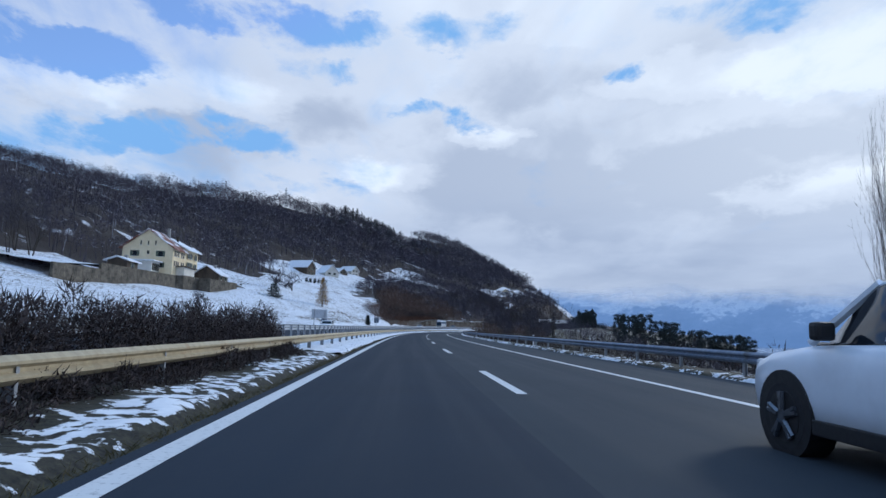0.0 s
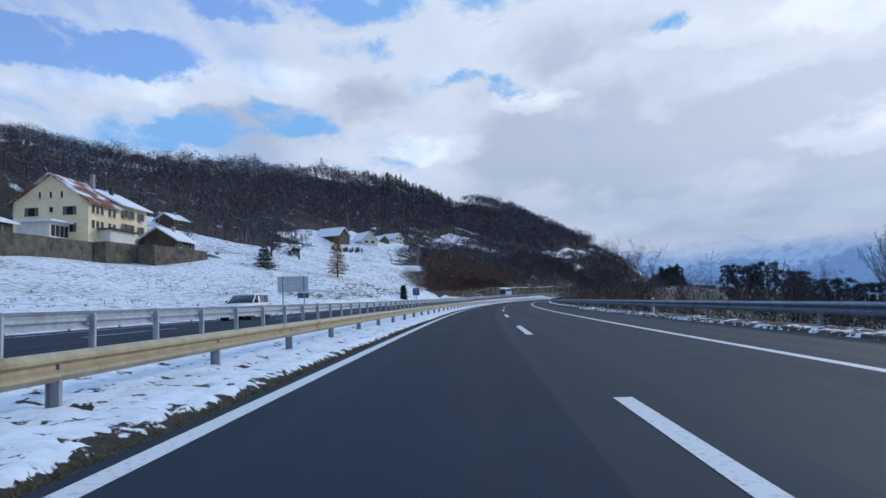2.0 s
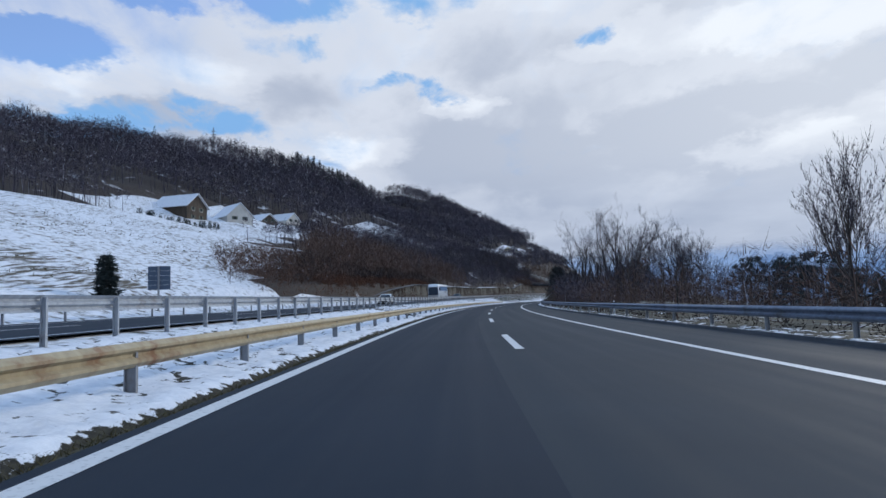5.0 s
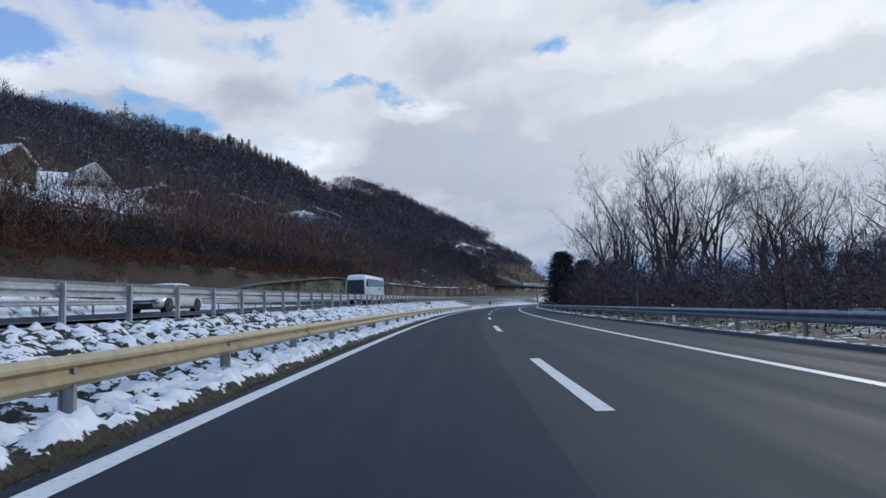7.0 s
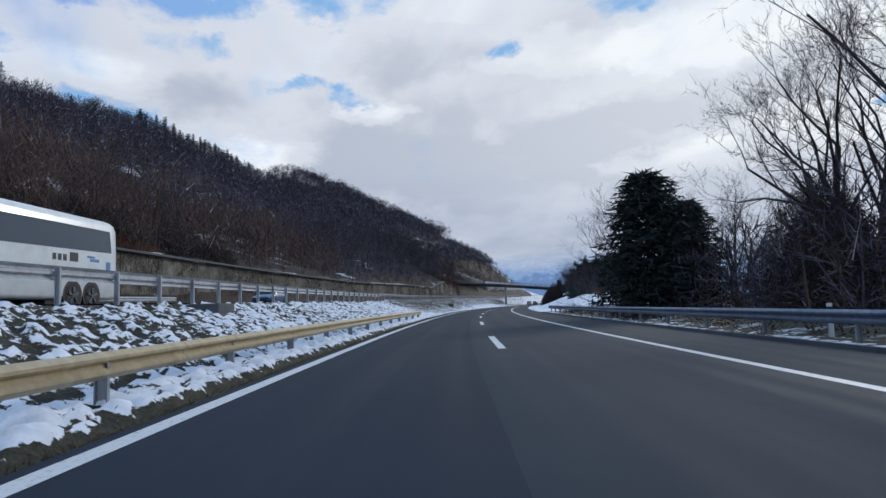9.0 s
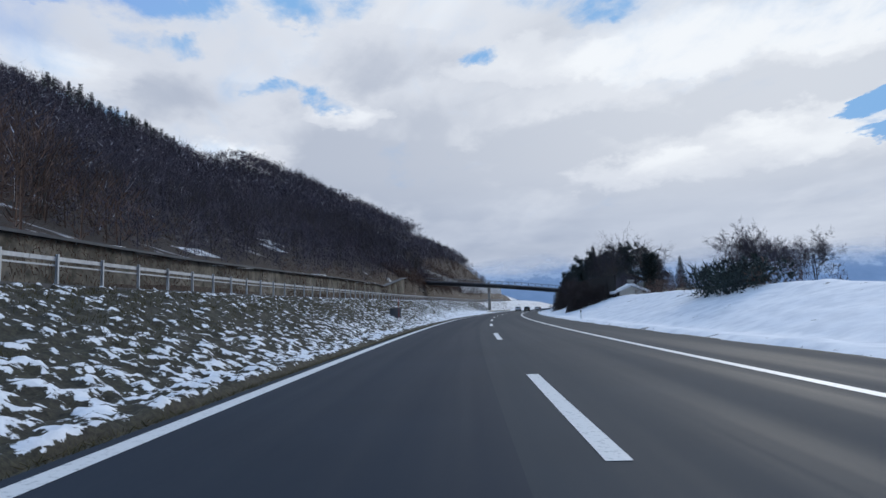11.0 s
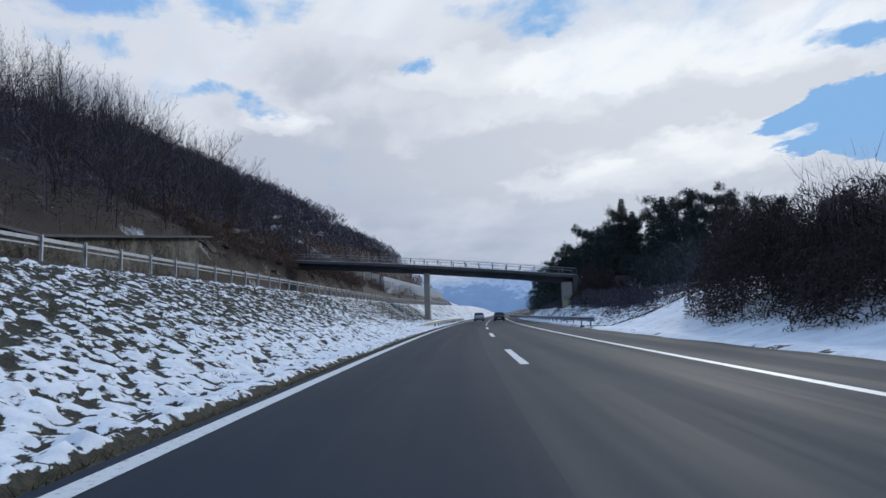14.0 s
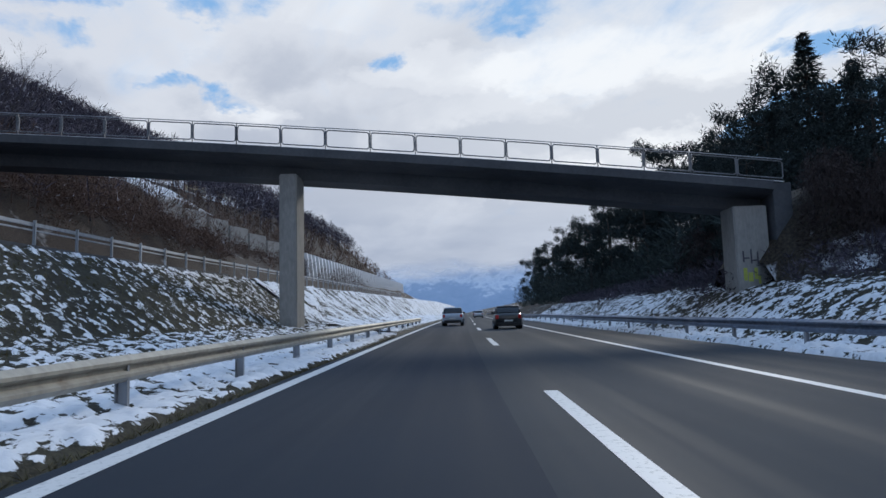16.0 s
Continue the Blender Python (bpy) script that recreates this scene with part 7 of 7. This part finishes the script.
def verge(label, s0, s1, step, d0f, d1f, dstep, cover, amp, freq, seed, lift=0.05, edge=True, mat="verge_snow", soil=0.0, clod=0.55):
    """Lumpy snow over grass along the road; cover(s, u) is the white share, u from the road's side outward."""
    ss = np.arange(s0, s1 + step / 2, step)
    nd = int(max(abs(d1f(s) - d0f(s)) for s in (s0, (s0 + s1) / 2, s1)) / dstep) + 1
    verts, white, faces = [], [], []
    for s in ss:
        rows = ground_profile(float(s))
        xs, zs = [r[0] for r in rows], [r[1] for r in rows]
        p = head(s)
        cx, cy, cc, sn = float(np.interp(s, SG, CX)), float(np.interp(s, SG, CY)), math.cos(p), math.sin(p)
        a, b = float(d0f(s)), float(d1f(s))
        for j in range(nd):
            u = j / (nd - 1)
            d = a + (b - a) * u + (0.0 if j in (0, nd - 1) else 0.3 * dstep * noise.noise(Vector((s * 3.1, j * 2.7, seed))))
            x, y = cx + d * cc, cy - d * sn
            v = noise.fractal(Vector((x * freq, y * freq, seed)), 0.9, 2.1, 3) * 0.5 + 0.5
            big = noise.noise(Vector((x * 0.13, y * 0.13, seed + 4)))
            c = cover(s, u)
            w = 0.5 + (c - 0.5) * 1.0 + (v - 0.5) * clod + big * 0.16
            end = 0.0 if (j in (0, nd - 1) and edge) else 1.0
            if soil:
                off = abs(d - a) / (soil * (1 + 0.45 * noise.noise(Vector((s * 0.45, seed, 1.0))) + 0.35 * noise.noise(Vector((s * 1.7, seed, 3.0)))))
                end = min(end, off)
                w -= 1.4 * max(0.0, 0.95 - off)
            z = float(np.interp(d, xs, zs)) + lift * end - 0.05 * (1 - end) + end * amp * max(0.0, min(1.2, v * 1.3 - 0.2))
            verts.append((x, y, z))
            white.append(min(max(w, -0.4), 1.4))
    for i in range(len(ss) - 1):
        for j in range(nd - 1):
            q = i * nd + j
            faces.append((q, q + 1, q + nd + 1, q + nd) if d1f(s0) > d0f(s0) else (q, q + nd, q + nd + 1, q + 1))
    me = mesh_of("verge", verts, faces, mat)
    me.attributes.new("white", "FLOAT", "POINT").data.foreach_set("value", np.array(white, np.float32))
    me.shade_smooth()
    return tagged(new("verge", me), label, "verge", kind="structure")


def near_edge(s):
    return -4.42 + 0.03 * math.sin(s * 0.31) + 0.02 * math.sin(s * 1.13)


verge("snowy median strip with grass showing through", 26, 205, 0.22, near_edge, lambda s: float(DB(s)) + 0.25, 0.18, lambda s, u: 0.84, 0.13, 2.4, 1.0, soil=0.20, clod=1.1, mat="bank_snow")
verge("dark earthy median with scattered snow", -6, 26, 0.35, near_edge, lambda s: float(DB(s)) + 0.25, 0.30, lambda s, u: float(np.interp(u, [0, 0.1, 0.2, 0.32, 0.4], [0.2, 0.66, 0.66, 0.3, -0.1])), 0.12, 0.8, 2.0, soil=0.20)
verge("rough median bank of snowy clods", 205, 350, 0.16, near_edge, lambda s: float(DB(s)) + 0.35, 0.15, lambda s, u: 0.74 if u < 0.25 else 0.52, 0.26, 3.0, 3.0, soil=0.20, clod=1.5, mat="bank_snow")


def bank_cover(s, u):
    low = np.interp(u, [0, 0.04, 0.09, 0.28, 0.42, 0.6, 0.92, 0.97, 1.0], [0.80, 0.82, 0.80, 0.70, 0.54, 0.46, 0.44, 0.64, 0.70])
    return float(low) * float(np.interp(s, [350, 366, 400, 425, 450, 500, 545], [0.95, 0.74, 0.72, 0.86, 1.02, 1.06, 1.10]))


verge("grassy bank flecked with melting snow", 350, 548, 0.15, near_edge, lambda s: float(DB(s)) + 0.35, 0.14, lambda s, u: bank_cover(s, u) - 0.13, 0.17, 3.3, 4.0, soil=0.20, clod=1.5, mat="bank_snow")
verge("snowy bank of rough clods beyond the bridge", 548, 640, 0.6, near_edge, lambda s: float(DB(s)) + 0.35, 0.45, lambda s, u: 0.62, 0.35, 0.9, 9.0, soil=0.20, clod=1.7, mat="bank_snow")
verge("snow along the hard shoulder", 352, 494, 0.5, lambda s: 6.5 + 0.12 * math.sin(s * 0.9), lambda s: 16.0, 0.42, lambda s, u: float(np.interp(u, [0, 0.1, 0.8, 1], [0.85, 1.25, 1.25, 1.0])) * float(np.interp(s, [352, 480, 500, 560], [1, 1, 0.72, 0.5])), 0.12, 0.5, 6.0, mat="verge_drift")
verge("thin line of old snow under the guard rail", -6, 352, 0.22, lambda s: 6.45 + 0.08 * math.sin(s * 1.7), lambda s: 8.2, 0.16, lambda s, u: (0.50 if u < 0.3 else 0.20) + 0.3 * noise.noise(Vector((s * 0.16, 2.0, 5.0))), 0.08, 2.2, 7.0, clod=1.2, mat="bank_snow")
verge("broken snow on the brushy bank", 494, 600, 0.18, lambda s: 6.5 + 0.12 * math.sin(s * 0.9), lambda s: float(np.interp(s, [494, 506, 600], [16, 13, 12])), 0.17, lambda s, u: float(np.interp(u, [0, 0.1, 0.8, 1], [0.75, 0.66, 0.5, 0.36])) + 0.25 * noise.noise(Vector((s * 0.12, u * 2.0, 8.0))), 0.18, 2.4, 6.0, clod=1.3, mat="bank_snow")
part_kerb = part("kerb", swept("kerb", 120, 352, 4, [(-0.07, -0.1), (0.07, -0.1), (0.07, 0.09), (-0.05, 0.09)], lambda s: 6.36, lambda s: 0.0, "concrete_dark"), None)
tagged(part_kerb, "low dark kerb along the hard shoulder", "kerb", kind="structure")
far_kerb = part("kerb", swept("kerb", 205, 545, 4, [(-0.12, -0.3), (0.14, -0.3), (0.14, 0.10), (-0.12, 0.10)], lambda s: float(DB(s)) + 0.32, lambda s: float(ZB(s)) - (0.16 if s < 345 else 0.0), "concrete_dark"), None)
tagged(far_kerb, "low concrete kerb under the far barrier", "kerb", kind="structure")
# grass tufts along the asphalt's edge and over the bank
P, D, W = [], [], []
for _ in range(64000):
    s = RNG.uniform(-4, 545)
    d = -4.38 - abs(RNG.normal(0, 0.17))
    P.append(at(s, d, max(0.0, (-4.6 - d) * 0.05) - 0.03))
    D.append((RNG.normal(0, 0.06), RNG.normal(0, 0.06), RNG.uniform(0.03, 0.10)))
    W.append(RNG.uniform(0.003, 0.007))
tri_cloud("edge_grass", np.array(P), np.array(D), np.array(W), "grass_dry", "tufts of winter grass along the asphalt's edge", "grass")
P, D, W = [], [], []
for _ in range(17000):
    s = RNG.uniform(352, 545)
    b = float(DB(s)) + 0.5
    u = RNG.uniform(0, 1) ** 0.8
    d = -5.4 + (b + 5.4) * u
    p = np.array(at(s, d, ground_z(s, d) + 0.06))
    if noise.noise(Vector((p[0] * 0.7, p[1] * 0.7, 3.0))) < 0.42 - 0.62 * min(1.0, u * 1.6):
        continue
    k = 14
    P.extend(p + RNG.normal(0, 0.10, (k, 3)) * [1, 1, 0.3])
    D.extend(RNG.normal(0, 0.06, (k, 3)) + [0, 0, 0.09])
    W.extend(RNG.uniform(0.004, 0.010, k))
tri_cloud("bank_grass", np.array(P), np.array(D), np.array(W), "grass_dry", "matted winter grass on the bank", "grass")
